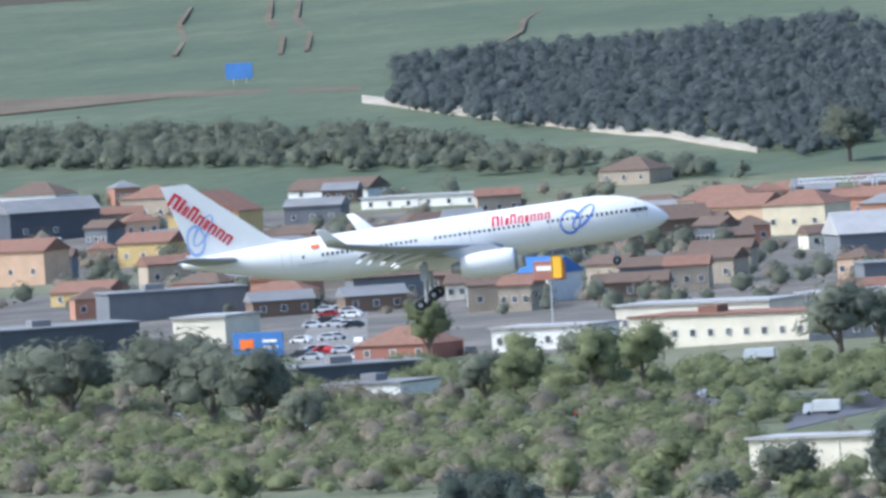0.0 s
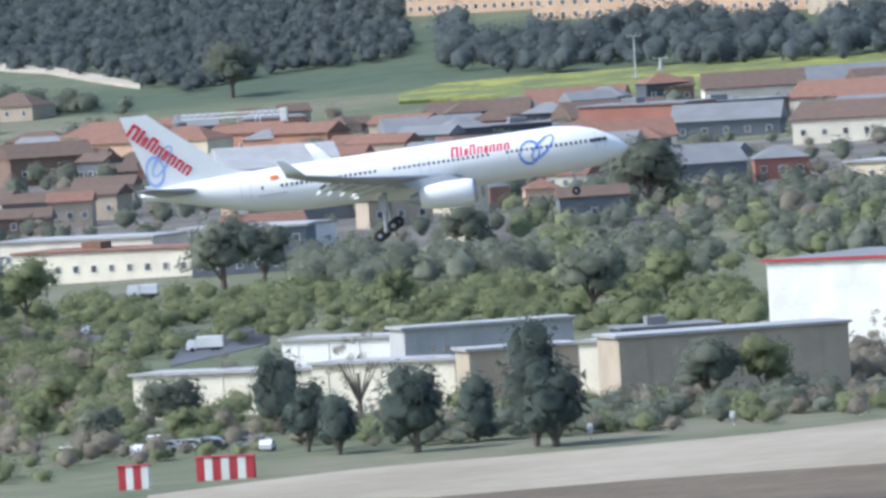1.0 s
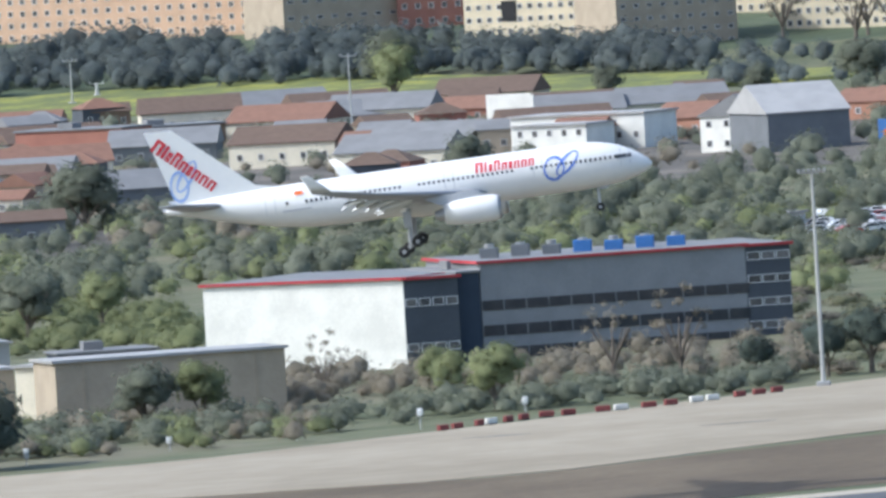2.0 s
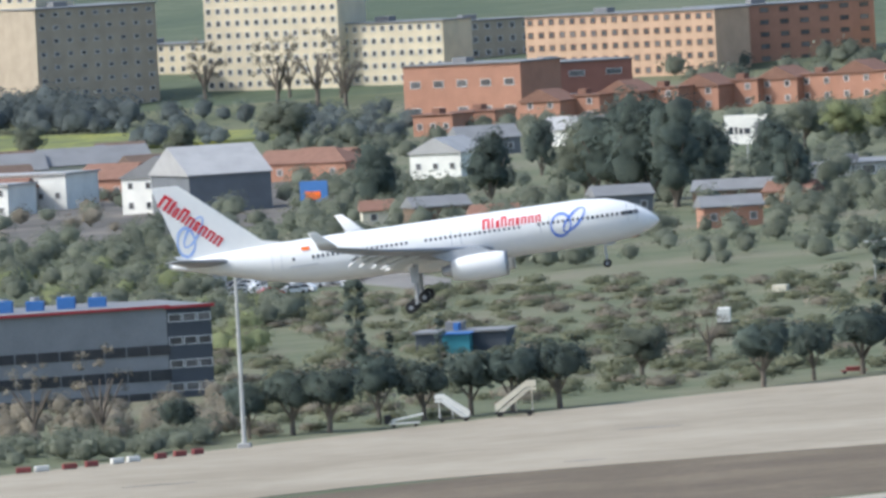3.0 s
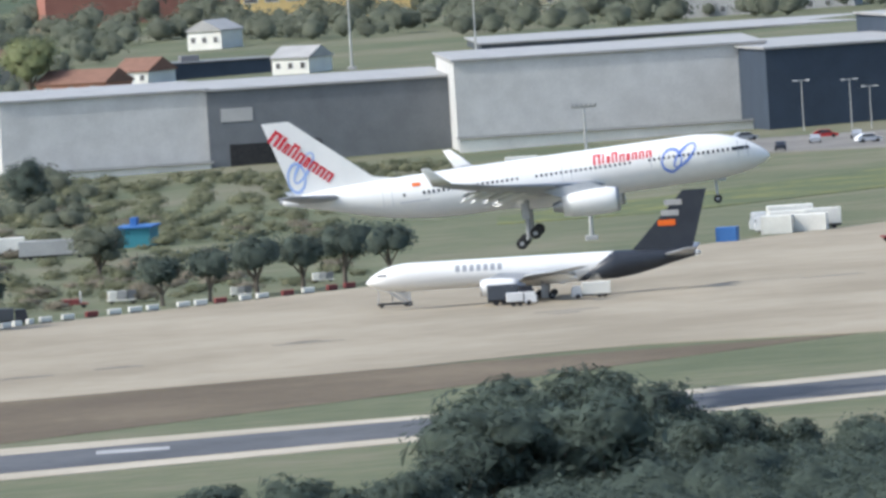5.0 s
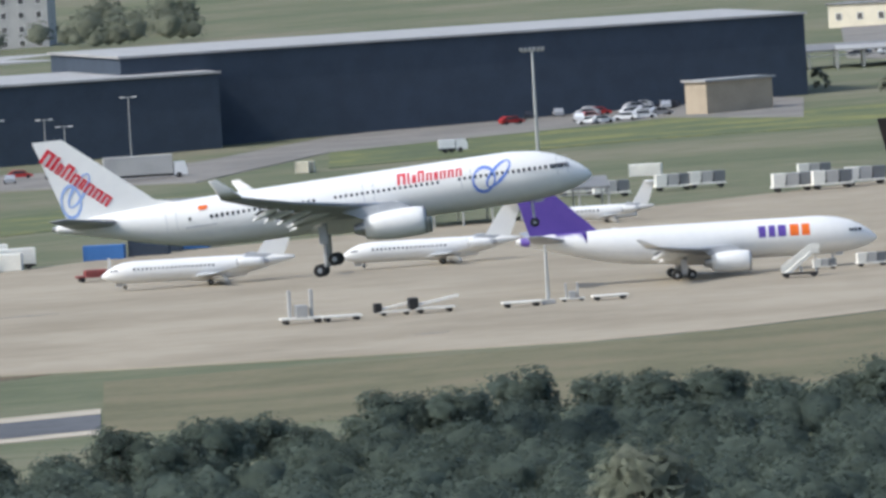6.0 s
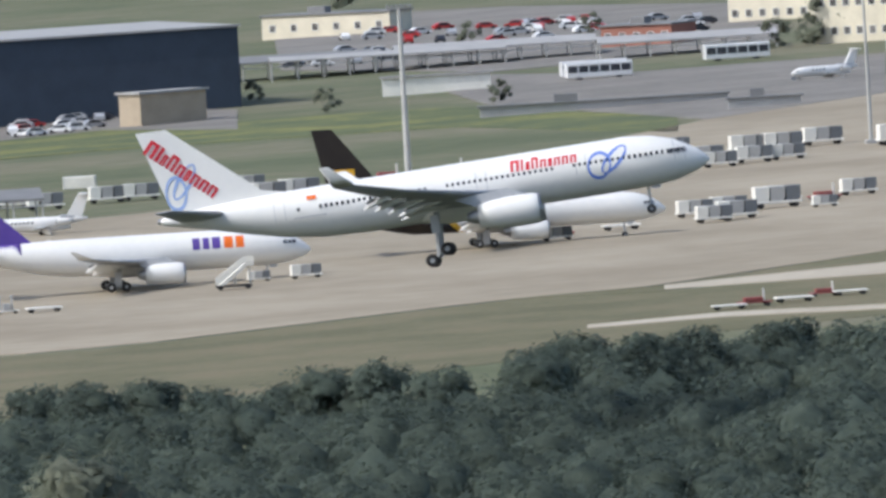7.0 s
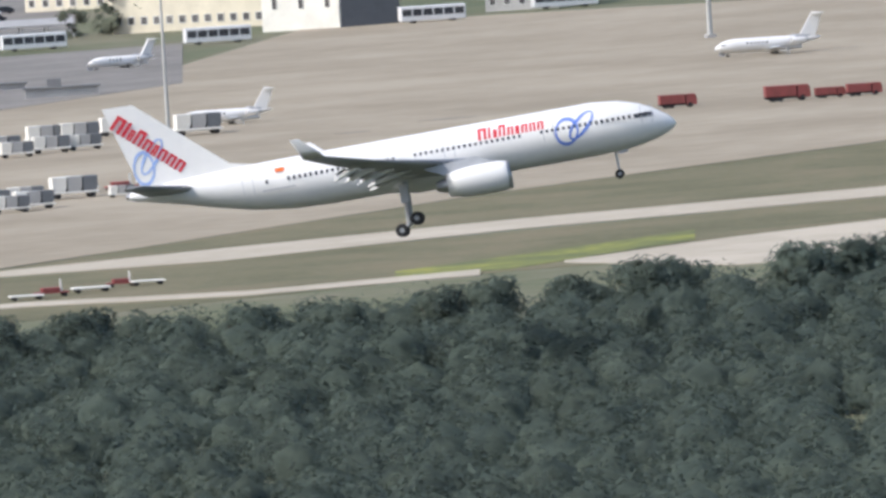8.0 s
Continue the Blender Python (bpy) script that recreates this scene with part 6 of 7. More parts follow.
lot([(336.0, 3119.0), (403.0, 3013.0), (389.0, 2901.0), (327.0, 2990.0)], 30, 14, "cars on the forecourt")


def truck_proto(name, label, cab, boxm, L, h, category="truck"):
    A = thing(name, label, category, pose(0, 0, -1000))
    part("cab", loft(bmesh.new(), [[(x + L / 2, y, z) for x, z in ((-2.2, 0.5), (0, 0.5), (0, 1.5), (-0.35, min(h, 2.7)), (-2.2, min(h, 2.7)))] for y in (-1.15, 1.15)]), cab, A)
    part("windscreen", boxed(L / 2 - 0.28, -1.0, 1.5, L / 2 - 0.05, 1.0, 2.2), M_GLASS, A)
    part("load_box", boxed(-L / 2, -1.25, 0.8, L / 2 - 2.4, 1.25, h, 0.05), boxm, A)
    part("chassis", boxed(-L / 2, -0.9, 0.45, L / 2 - 0.3, 0.9, 0.8), M_DARK, A)
    wheels(A, (-L / 2 + 1.2, -L / 2 + 2.4, L / 2 - 1.4), 2.1, 0.48)
    return A


T_WHITE = truck_proto("truck", "white box truck with a plain body", C_PAINTS[0], W_WHITE, 8.5, 3.4)
T_TRAIL = truck_proto("truck", "long pale grey trailer truck by a warehouse", C_PAINTS[0], W_GREY, 14, 4.0)
T_DARK = truck_proto("truck", "dark grey service truck", C_PAINTS[2], W_SLATE, 7, 3.0)
T_RED = truck_proto("fire_truck", "red airport service truck", M_DULL, M_DULL, 7.5, 2.6)
T_VAN = truck_proto("van", "white delivery van on an access road", C_PAINTS[0], C_PAINTS[0], 5.4, 2.4, "van")
for src, p, yaw, s in ((T_WHITE, (-323.6, 2351.9), 180, 0.68), (T_VAN, (-369.4, 2610.0), 180, 1), (T_TRAIL, (149.4, 2548.1), 0, 1), (T_VAN, (78.2, 2549.9), 180, 1), (T_VAN, (213.7, 2707.0), 180, 1), (T_VAN, (223.0, 2755.0), 0, 1), (T_VAN, (227.8, 2759.8), 0, 0.9), (T_VAN, (202.0, 2557.4), 0, 0.9),
                       (T_WHITE, (70.6, 2054.4), 180, 0.62), (T_DARK, (59.8, 2054.3), 0, 0.9), (T_VAN, (61.0, 2047.9), 0, 0.75), (T_WHITE, (104.9, 2224.2), 180, 1.1), (T_WHITE, (104.6, 2220.4), 180, 0.9), (T_WHITE, (109.6, 2220.7), 180, 0.9), (T_RED, (398.9, 2231.4), 0, 0.75), (T_RED, (413.7, 2221.6), 0, 0.9), (T_RED, (420.0, 2220.7), 0, 0.6), (T_RED, (424.7, 2218.3), 0, 0.7),
                       (T_TRAIL, (-1.8, 2346.7), 0, 0.74), (T_TRAIL, (-16.5, 2363.4), 180, 0.74), (T_WHITE, (-19.1, 2366.1), 180, 1), (T_TRAIL, (68.5, 2470.1), 0, 0.8), (T_WHITE, (78.3, 2543.9), 0, 0.9), (T_WHITE, (-63.2, 2307.2), 90, 0.8), (T_RED, (-12.4, 2118.6), 0, 0.8), (T_DARK, (-8.4, 2118.6), 0, 0.8), (T_VAN, (-17.2, 2138.8), 0, 0.8), (T_WHITE, (-7.7, 2365.4), 0, 0.9)):
    put(src, p, yaw, s)


def bus(p, yaw, L=11.5):
    A = thing("airport_bus", "white airport bus with dark windows", "bus", Matrix.Translation((*p, ground_z(*p) + 0.1)) @ Matrix.Rotation(radians(yaw), 4, "Z"))
    part("body", boxed(-L / 2, -1.25, 0.35, L / 2, 1.25, 3.0, 0.12), C_PAINTS[0], A)
    for i in range(6):
        part("window", boxed(-L / 2 + 0.3 + i * L / 6.2, -1.29, 1.3, -L / 2 + 0.15 + (i + 0.95) * L / 6.2, -1.2, 2.5), M_GLASS, A)
    wheels(A, (-L * 0.3, L * 0.3), 2.2, 0.5)


for p in ((398.0, 2688.3), (440.0, 2707.1), (341.4, 2706.7), (340.8, 2695.0), (371.1, 2734.3), (467.1, 2723.3)):
    bus(p, 4, 12)


def cart(p, yaw, kind, label, s=1.0):
    """Low apron equipment: flat trolley with posts, boxes or a belt."""
    A = thing("apron_trolley" if kind != "belt" else "belt_loader", label, "vehicle", Matrix.Translation((*p, ground_z(*p) + 0.1)) @ Matrix.Rotation(radians(yaw), 4, "Z") @ Matrix.Scale(s, 4))
    part("deck", boxed(-2.6, -1.1, 0.5, 2.6, 1.1, 0.75, 0.05), W_WHITE if kind != "red" else M_DULL, A)
    wheels(A, (-1.9, 1.9), 1.9, 0.32)
    if kind == "posts":
        for x in (-1.4, 1.2):
            part("mast", boxed(x - 0.18, -0.5, 0.7, x + 0.18, 0.5, 4.0, 0.05), W_GREY, A)
        part("engine_box", boxed(-0.8, -0.9, 0.75, 0.7, 0.9, 2.2, 0.1), W_GREY, A)
    elif kind == "belt":
        part("belt", loft(bmesh.new(), [[(-3.2, y, 0.8), (3.2, y, 1.9), (3.2, y, 2.2), (-3.2, y, 1.1)] for y in (-0.6, 0.6)]), W_WHITE, A, "white sloping belt")
        part("driver_cab", boxed(-3.4, -1.0, 0.6, -2.2, 1.0, 2.1, 0.08), M_DARK, A)
    elif kind == "box":
        for x in (-1.7, 0.0, 1.7):
            part("container", prism(bmesh.new(), [(x - 0.75, 0.78), (x + 0.55, 0.78), (x + 0.78, 1.2), (x + 0.78, 2.3), (x - 0.75, 2.3)], -1.0, 1.0), (W_GREY, W_MID, W_WHITE)[int(x) % 3], A, "ribbed metal container")
    elif kind == "red":
        part("load", boxed(-1.6, -0.9, 0.75, 1.2, 0.9, 1.4, 0.1), M_DULL, A)
        part("post", boxed(1.3, -0.1, 0.7, 1.6, 0.1, 2.6), W_WHITE, A)
    return A


for p, k, s in (((134.8, 1972.3), "posts", 1.1), ((139.9, 1971.0), "flat", 1.0), ((147.1, 1974.4), "belt", 0.8), ((152.2, 1973.0), "belt", 1.0), ((163.2, 1968.3), "flat", 1.0), ((170.2, 1972.3), "posts", 0.6), ((174.7, 1968.3), "flat", 0.9), ((206.6, 2004.3), "box", 0.6), ((212.7, 2002.3), "box", 0.8),
                ((244.6, 1822.0), "flat", 0.8), ((248.1, 1824.9), "red", 0.8), ((253.3, 1827.5), "flat", 0.9), ((258.1, 1834.8), "red", 0.7), ((261.1, 1833.5), "flat", 0.8), ((252.5, 2052.1), "box", 0.8), ((302.6, 2254.8), "box", 1), ((308.6, 2261.0), "box", 1.1), ((314.0, 2263.1), "box", 1.0), ((276.1, 2066.9), "box", 1.0), ((279.9, 2071.6), "box", 1.1), ((289.0, 2097.0), "box", 1.3), ((294.4, 2087.5), "box", 0.7),
                ((334.1, 2282.7), "box", 1.4), ((302.8, 2313.5), "box", 1.2), ((302.1, 2269.7), "box", 1.2), ((313.0, 2298.1), "box", 1.2), ((318.1, 2297.8), "box", 1.2), ((325.5, 2306.5), "box", 1.2), ((291.6, 2301.2), "box", 1.0), ((296.8, 2300.9), "box", 1.0), ((316.4, 2088.0), "flat", 1.0), ((320.3, 2095.2), "posts", 0.6), ((307.8, 2094.2), "red", 0.8), ((263.4, 2068.2), "flat", 1), ((254.2, 2063.4), "red", 0.8), ((276.5, 2089.6), "box", 1.0), ((281.7, 2093.0), "box", 1.0), ((292.3, 2114.9), "box", 1.0), ((297.4, 2108.6), "red", 0.9), ((303.5, 2117.6), "box", 1.0),
                ((202.2, 2323.8), "box", 1.1), ((206.0, 2308.4), "box", 1.1), ((216.1, 2314.7), "box", 1.1), ((221.3, 2314.7), "box", 1.1), ((238.1, 2317.3), "box", 1.0), ((230.2, 2273.7), "box", 1.2), ((236.0, 2271.8), "box", 1.2), ((241.5, 2275.9), "box", 1.2), ((268.6, 2308.7), "red", 1.0), ((258.6, 2308.2), "red", 1.0), ((118.8, 2156.3), "red", 1.2), ((-40.1, 2104.7), "red", 0.7), ((0.6, 2159.5), "red", 0.9), ((7.8, 2161.1), "box", 0.8), ((24.6, 2152.0), "box", 0.6), ((36.7, 2177.8), "box", 0.6)):
    cart(p, 4, k, {"posts": "white apron trolley with two upright masts", "flat": "low white flat apron trolley", "belt": "white belt loader with a dark cab", "box": "trolley loaded with grey metal containers", "red": "low red apron trolley with a white post"}[k], s)


def stairs(p, yaw, material, label, s=1.0):
    A = thing("passenger_stairs", label, "stairs", Matrix.Translation((*p, ground_z(*p) + 0.1)) @ Matrix.Rotation(radians(yaw), 4, "Z") @ Matrix.Scale(s, 4))
    part("flight", prism(bmesh.new(), [(-2.4, 0.4), (-1.6, 0.4), (2.2, 3.4), (3.2, 3.4), (3.2, 3.7), (1.9, 3.7)], -0.9, 0.9), material, A)
    for y in (-0.95, 0.95):
        part("side_panel", prism(bmesh.new(), [(-2.4, 0.7), (1.9, 3.9), (3.2, 3.9), (3.2, 4.7), (1.9, 4.7), (-2.4, 1.7)], y - 0.04, y + 0.04), material, A)
    part("chassis", boxed(-2.4, -0.9, 0.4, 2.8, 0.9, 0.7), M_DARK, A)
    for x in (0.4, 2.6):
        part("brace", tube(bmesh.new(), (x, 0, 0.6), (x, 0, 2.2 if x < 1 else 3.4), 0.12), material, A)
    wheels(A, (-1.8, 2.2), 1.8, 0.35)


M_SBLUE = mat("stair_blue", (0.16, 0.32, 0.55), (0.2, 0.36, 0.58), 2, 0.5, 0)
stairs((-92.8, 2044.2), 176, W_WHITE, "white passenger stairs parked by the apron edge", 0.8)
stairs((-85.1, 2047.6), 0, W_CREAM, "cream passenger stairs parked by the apron edge", 1.0)
stairs((-32.5, 2091.0), 0, M_SBLUE, "pale blue passenger stairs by the apron edge", 0.75)
stairs((-29.8, 2091.3), 180, M_SBLUE, "pale blue passenger stairs by the apron edge", 0.75)
stairs((201.4, 1987.5), 0, W_WHITE, "white passenger stairs at a cargo airliner", 0.9)
stairs((44.6, 2075.7), 180, W_GREY, "grey passenger stairs at a parked airliner", 0.85)
cart((-99.4, 2039.2), 4, "belt", "white belt loader with a dark cab", 0.8)


# ---- sheds, canopies, fences on the airport side ----
def canopy(p0, w, d, h, yaw, label, roof=None, bays=5):
    A = thing("canopy", label, "canopy", Matrix.Translation((*p0, ground_z(*p0))) @ Matrix.Rotation(radians(yaw), 4, "Z"))
    part("roof", loft(bmesh.new(), [[(0, y, z), (w, y, z), (w, y, z + 0.35), (0, y, z + 0.35)] for y, z in ((-0.5, h), (d / 2, h + 0.06 * d), (d, h))]), roof or R_PALE, A)
    me = mesh_of("post", tube(bmesh.new(), (0, 0, -0.5), (0, 0, h), 0.14), M_SHAFT)
    for i in range(bays + 1):
        for y in (0, d - 0.5):
            part("post", me, None, A, at=(0.3 + (w - 0.6) * i / bays, y, 0))
    part("beam", boxed(0, -0.1, h - 0.9, w, 0.1, h - 0.7), M_SHAFT, A)
    return A


canopy((134.7, 2268.6), 36.3, 22.0, 4.8, -1.4, "long grey arched canopy over ground vehicles", R_GREY, 7)
canopy((169.4, 2246.5), 30.9, 20.0, 4.6, -2.3, "long grey canopy beside the apron", R_GREY, 7)
canopy((286.9, 2842.6), 31.8, 16.0, 3.4, -3.8, "green roofed canopy by the yard", R_GREY, 6)
canopy((320.6, 2837.5), 38.1, 16.0, 3.2, -4.4, "pale roofed canopy over buses", R_PALE, 8)
canopy((353.6, 2794.9), 33.4, 16.0, 2.9, -5.2, "pale roofed canopy over buses", R_PALE, 7)
canopy((296.4, 2831.7), 44.4, 10.0, 3.5, -4.0, "pale roofed car port", R_PALE, 9)
building("gatehouse", "grey flat-roofed gatehouse with a wide eave", (253.7, 2644.6), 14.1, 6.5, 6.0, 29.5, W_TAN, roof_mat=R_PALE)
building("boundary_wall", "pale concrete wall along a yard", (301.9, 2694.7), 19.3, 1.0, 3.6, -4.4, W_WHITE, roof_mat=R_PALE)
building("terminal_hall", "cream terminal hall with windows", (400.9, 2962.3), 21.3, 14.0, 11.1, -35.7, W_CREAM, rows=3, cols=7)
building("terminal_hall", "white gabled terminal hall", (397.7, 2811.0), 13.5, 14.0, 6.8, -36.1, W_WHITE, "cross", R_GREY)
building("terminal_hall", "red brick pavilion with a flat roof", (363.8, 2869.9), 15.2, 10.0, 4.3, -35.2, W_BRICK, rows=1, cols=5)
building("terminal_hall", "low cream pavilion with windows", (323.4, 3101.1), 29.5, 10.0, 5.1, -34.0, W_CREAM, rows=1, cols=6)
building("terminal_hall", "white terminal hall with tall windows", (412.4, 2729.0), 16.2, 14.0, 12.1, -36.6, W_WHITE, rows=1, cols=3, size=(0.9, 2.0))
building("terminal_hall", "dark vaulted hall beside the terminal", (425.1, 2717.5), 10.8, 14.0, 11.2, -0.9, W_SLATE)
building("terminal_hall", "grey terminal block behind buses", (455.0, 2738.1), 15.2, 14.0, 8.4, -37.4, W_GREY, rows=2, cols=5)
building("terminal_hall", "cream terminal block behind aircraft", (393.1, 2786.1), 31.9, 12.0, 10.6, -36.0, W_CREAM, rows=2, cols=12)
for i, (p, h) in enumerate([((395.7, 2785.8), 10.4), ((407.4, 2789.9), 11.5), ((384.7, 2779.0), 6.2), ((358.2, 3272.5), 9.8), ((344.4, 2920.5), 6.5), ((282.3, 2727.9), 4.1), ((285.5, 2636.3), 4.9), ((311.7, 2601.6), 4.9), ((391.4, 2785.3), 6.3), ((374.0, 2962.4), 4.4)]):
    A = thing("shrub", "dusty green shrub by the yard", "shrub", Matrix.Translation((*p, ground_z(*p))))
    part("crown", mesh_arrays("crown", *crown_arrays(np.random.default_rng(90 + i), 18, h * 0.9, h * 0.9, 0.1, h * 0.16, 20), M_OLIVE), None, A)
building("concrete_rail_wall", "low grey parapet wall of a ramp", (301.5, 2546.0), 41.9, 1.0, 2.1, -4.8, W_GREY)
building("concrete_rail_wall", "low grey parapet wall of a ramp", (335.9, 2488.4), 12.1, 1.0, 2.1, -5.7, W_GREY)

for (p, w, h, mt, lb) in (((94.3, 2203.0), 3.0, 2.2, R_BLUE, "blue freight container beside the apron"), ((101.5, 2216.1), 4.5, 2.8, W_WHITE, "white freight container beside the apron"), ((106.1, 2217.2), 5.0, 2.6, W_WHITE, "white freight container beside the apron"), ((120.9, 2229.7), 6.0, 2.3, R_BLUE, "blue freight container beside the apron"), ((127.7, 2232.7), 6.0, 2.5, W_NAVY, "dark blue freight container beside the apron"), ((134.4, 2245.7), 6.0, 2.4, R_BLUE, "blue freight container beside the apron"), ((131.2, 2242.4), 5.0, 2.3, W_NAVY, "dark blue freight container beside the apron"), ((50.1, 2433.8), 4.0, 2.6, W_WHITE, "white freight container in scrub"), ((50.2, 2433.7), 2.0, 2.4, W_WHITE, "white cabin beside the yard"), ((64.3, 2421.9), 2.0, 2.4, R_RED, "red cabin beside the yard"), ((-23.5, 2370.6), 8.0, 1.6, W_GREY, "long grey container in scrub"), ((-5.9, 2366.3), 2.2, 2.4, W_WHITE, "white cabin in scrub"), ((-58.6, 2430.0), 2.2, 1.2, W_CREAM, "cream cabin in scrub"), ((172.5, 2518.1), 2.2, 2.0, W_CREAM, "cream cabin beside the yard"), ((173.3, 2520.3), 2.4, 1.9, W_CREAM, "cream cabin beside the yard"), ((215.7, 2383.0), 5.0, 2.0, W_WHITE, "white container beside the apron")):
    A = thing("freight_container", lb, "container", Matrix.Translation((*p, ground_z(*p))) @ Matrix.Rotation(radians(-12), 4, "Z"))
    part("shell", boxed(0, 0, 0.1, w, 2.4, h, 0.04), mt, A)
    for k in range(int(w / 0.6)):
        part("rib", boxed(0.3 + k * 0.6, -0.05, 0.25, 0.4 + k * 0.6, 0.0, h - 0.15), mt, A)
    for x in (0.06, w - 0.06):
        part("corner_post", boxed(x - 0.08, -0.07, 0.05, x + 0.08, 0.09, h + 0.03), mt, A)

# red and white barrier boxes by the works
for p, w in (((-275.3, 1913.4), 4.0), ((-266.5, 1922.3), 7.6)):
    A = thing("barrier_box", "red and white striped barrier box", "barrier", Matrix.Translation((*p, ground_z(*p))) @ Matrix.Rotation(radians(-5), 4, "Z"))
    n = 4 if w < 5 else 7
    for i in range(n):
        part("panel", boxed(w * i / n, -0.5, 0, w * (i + 1) / n - 0.02, 0.5, 3.0 if w < 5 else 2.9, 0.04), R_RED if i % 2 == 0 else W_WHITE, A)
    part("lid", boxed(-0.1, -0.6, 3.0, w + 0.1, 0.6, 3.15), M_RED, A)
# low red and white barriers along the far edge of the apron
BAR = [[mesh_of("panel", boxed(-1.0, -0.3, 0, 1.0, 0.3, 0.75, 0.08), m_)] for m_ in (W_WHITE, M_DULL)]
r_ = random.Random(12)
for row in ([(-27.0, 2089.5), (-16.7, 2098.0), (-4.2, 2119.2), (4.5, 2126.7), (20.4, 2135.0), (32.5, 2144.5), (42.1, 2153.7)], [(-167.3, 1962.4), (-155.4, 1980.9), (-139.5, 1987.0), (-123.5, 2004.4)]):
    for a, b in zip(row, row[1:]):
        a, b = Vector(a), Vector(b)
        n = int((b - a).length / 3.4)
        for i in range(n):
            p = a.lerp(b, (i + 0.5 + r_.uniform(-0.2, 0.2)) / n)
            q = r_.random() < (0.75 if p.x < -120 else 0.4)
            A = thing("barrier", "low red plastic barrier at the apron edge" if q else "low white plastic barrier at the apron edge", "barrier", Matrix.Translation((*p, ground_z(*p) + 0.1)) @ Matrix.Rotation(math.atan2(b.y - a.y, b.x - a.x) + r_.uniform(-0.2, 0.2), 4, "Z"), "apron edge barriers")
            part("panel", BAR[int(q)][0], None, A)
            part("foot", boxed(-0.8, -0.4, -0.1, 0.8, 0.4, 0.06), M_DARK, A)
# roof plant on the office block
for i in range(7):
    p = Vector((-178.3, 2184.0)) + Vector((4.4 * i, 3.0 + 1.6 * i))
    A = thing("roof_unit", "blue and grey rooftop ventilation unit", "ventilation unit", Matrix.Translation((p.x, p.y, ground_z(-177.5, 2175.4) + 14.1)), "rooftop units")
    part("casing", boxed(0, 0, 0, 2.6, 2.2, 1.5 + 0.3 * (i % 2), 0.08), R_BLUE if i > 2 else W_MID, A)
    part("fan_cowl", tube(bmesh.new(), (1.3, 1.1, 1.4), (1.3, 1.1, 2.1), 0.7, n=14), M_STEEL, A)

# ---- roads, verges and fields ----
strip("hill_road", [(-853.1, 4398.4), (-787.4, 4371.2), (-723.1, 4326.4)], [(-838.2, 4320.3), (-782.5, 4343.4), (-720.5, 4310.1)], M_DIRT, 0.5, "pale bare cutting of a hillside road", "road")
strip("hill_road_lower", [(-716.0, 4283.1), (-665.4, 4178.1), (-607.2, 4051.7), (-557.2, 3956.0)], [(-710.8, 4251.1), (-660.7, 4147.8), (-603.7, 4027.9), (-555.6, 3943.6)], M_SHOULDER, 0.6, "pale road crossing a hillside", "road")
for e0, e1 in ((((-836.5, 4836.0)), ((-781.3, 4525.2))), (((-825.0, 4822.7)), ((-774.5, 4532.5))), (((-861.9, 4829.7)), ((-820.4, 4562.9))), (((-721.8, 4668.7)), ((-708.8, 4494.4)))):
    a, b = Vector(e0), Vector(e1)
    strip("hill_track", [a, a.lerp(b, 0.35) + Vector((-2.5, 0)), a.lerp(b, 0.7) + Vector((1.5, 0)), b], [a + Vector((1.2, 0)), a.lerp(b, 0.35) + Vector((-0.5, 0)), a.lerp(b, 0.7) + Vector((3.2, 0)), b + Vector((1.4, 0))], M_DIRT, 0.4, "pale dirt track on a hillside", "track")
strip("bloom_field", [(-477.8, 3862.2), (-468.9, 3887.8), (-421.2, 3888.3), (-376.8, 3884.5), (-331.9, 3862.1), (-270.1, 3796.7), (-205.0, 3735.0)], [(-473.7, 3830.7), (-464.7, 3831.0), (-414.6, 3795.5), (-368.1, 3757.7), (-323.6, 3732.8), (-268.2, 3676.9), (-203.0, 3668.0)], M_BLOOM, 0.4, "yellow green field in bloom", "field")
strip("town_yards", [(-800.0, 3940.0), (-640.0, 3860.0), (-500.0, 3700.0), (-430.0, 3700.0), (-330.0, 3640.0), (-230.0, 3480.0), (-165.0, 3350.0)], [(-600.0, 3060.0), (-520.0, 2880.0), (-430.0, 2740.0), (-360.0, 2700.0), (-310.0, 2720.0), (-240.0, 2930.0), (-160.0, 2990.0)], M_TOWN, 0.08, "grey brown yards and lanes between town houses", "yard")
strip("motorway", [(-496.4, 2541.6), (-434.5, 2499.7), (-382.2, 2469.5), (-324.9, 2439.1), (-329.9, 2356.8)], [(-481.2, 2462.9), (-421.5, 2423.8), (-369.1, 2383.7), (-314.9, 2362.6), (-322.2, 2300.5)], M_ASPHALT, 0.12, "grey motorway behind roadside trees", "road")
strip("town_street", [(-540.8, 3161.4), (-533.9, 3149.0), (-521.9, 3113.4)], [(-484.3, 2802.6), (-472.7, 2772.0), (-465.2, 2771.5)], M_WORN, 0.12, "grey town street", "road")
strip("yard", [(97.8, 2636.5), (161.8, 2610.6), (190.3, 2685.4), (258.0, 2762.6), (275.3, 2690.0)], [(95.6, 2580.5), (155.7, 2515.9), (184.6, 2607.5), (246.5, 2642.0), (264.8, 2589.2)], M_WORN, 0.12, "grey asphalt warehouse yard", "yard")
strip("forecourt", [(341.0, 3251.0), (386.0, 3201.0), (426.0, 3071.0)], [(305.0, 2895.0), (332.0, 2782.0), (388.0, 2800.0)], M_WORN, 0.1, "grey brown forecourt and parking by the terminal", "yard")
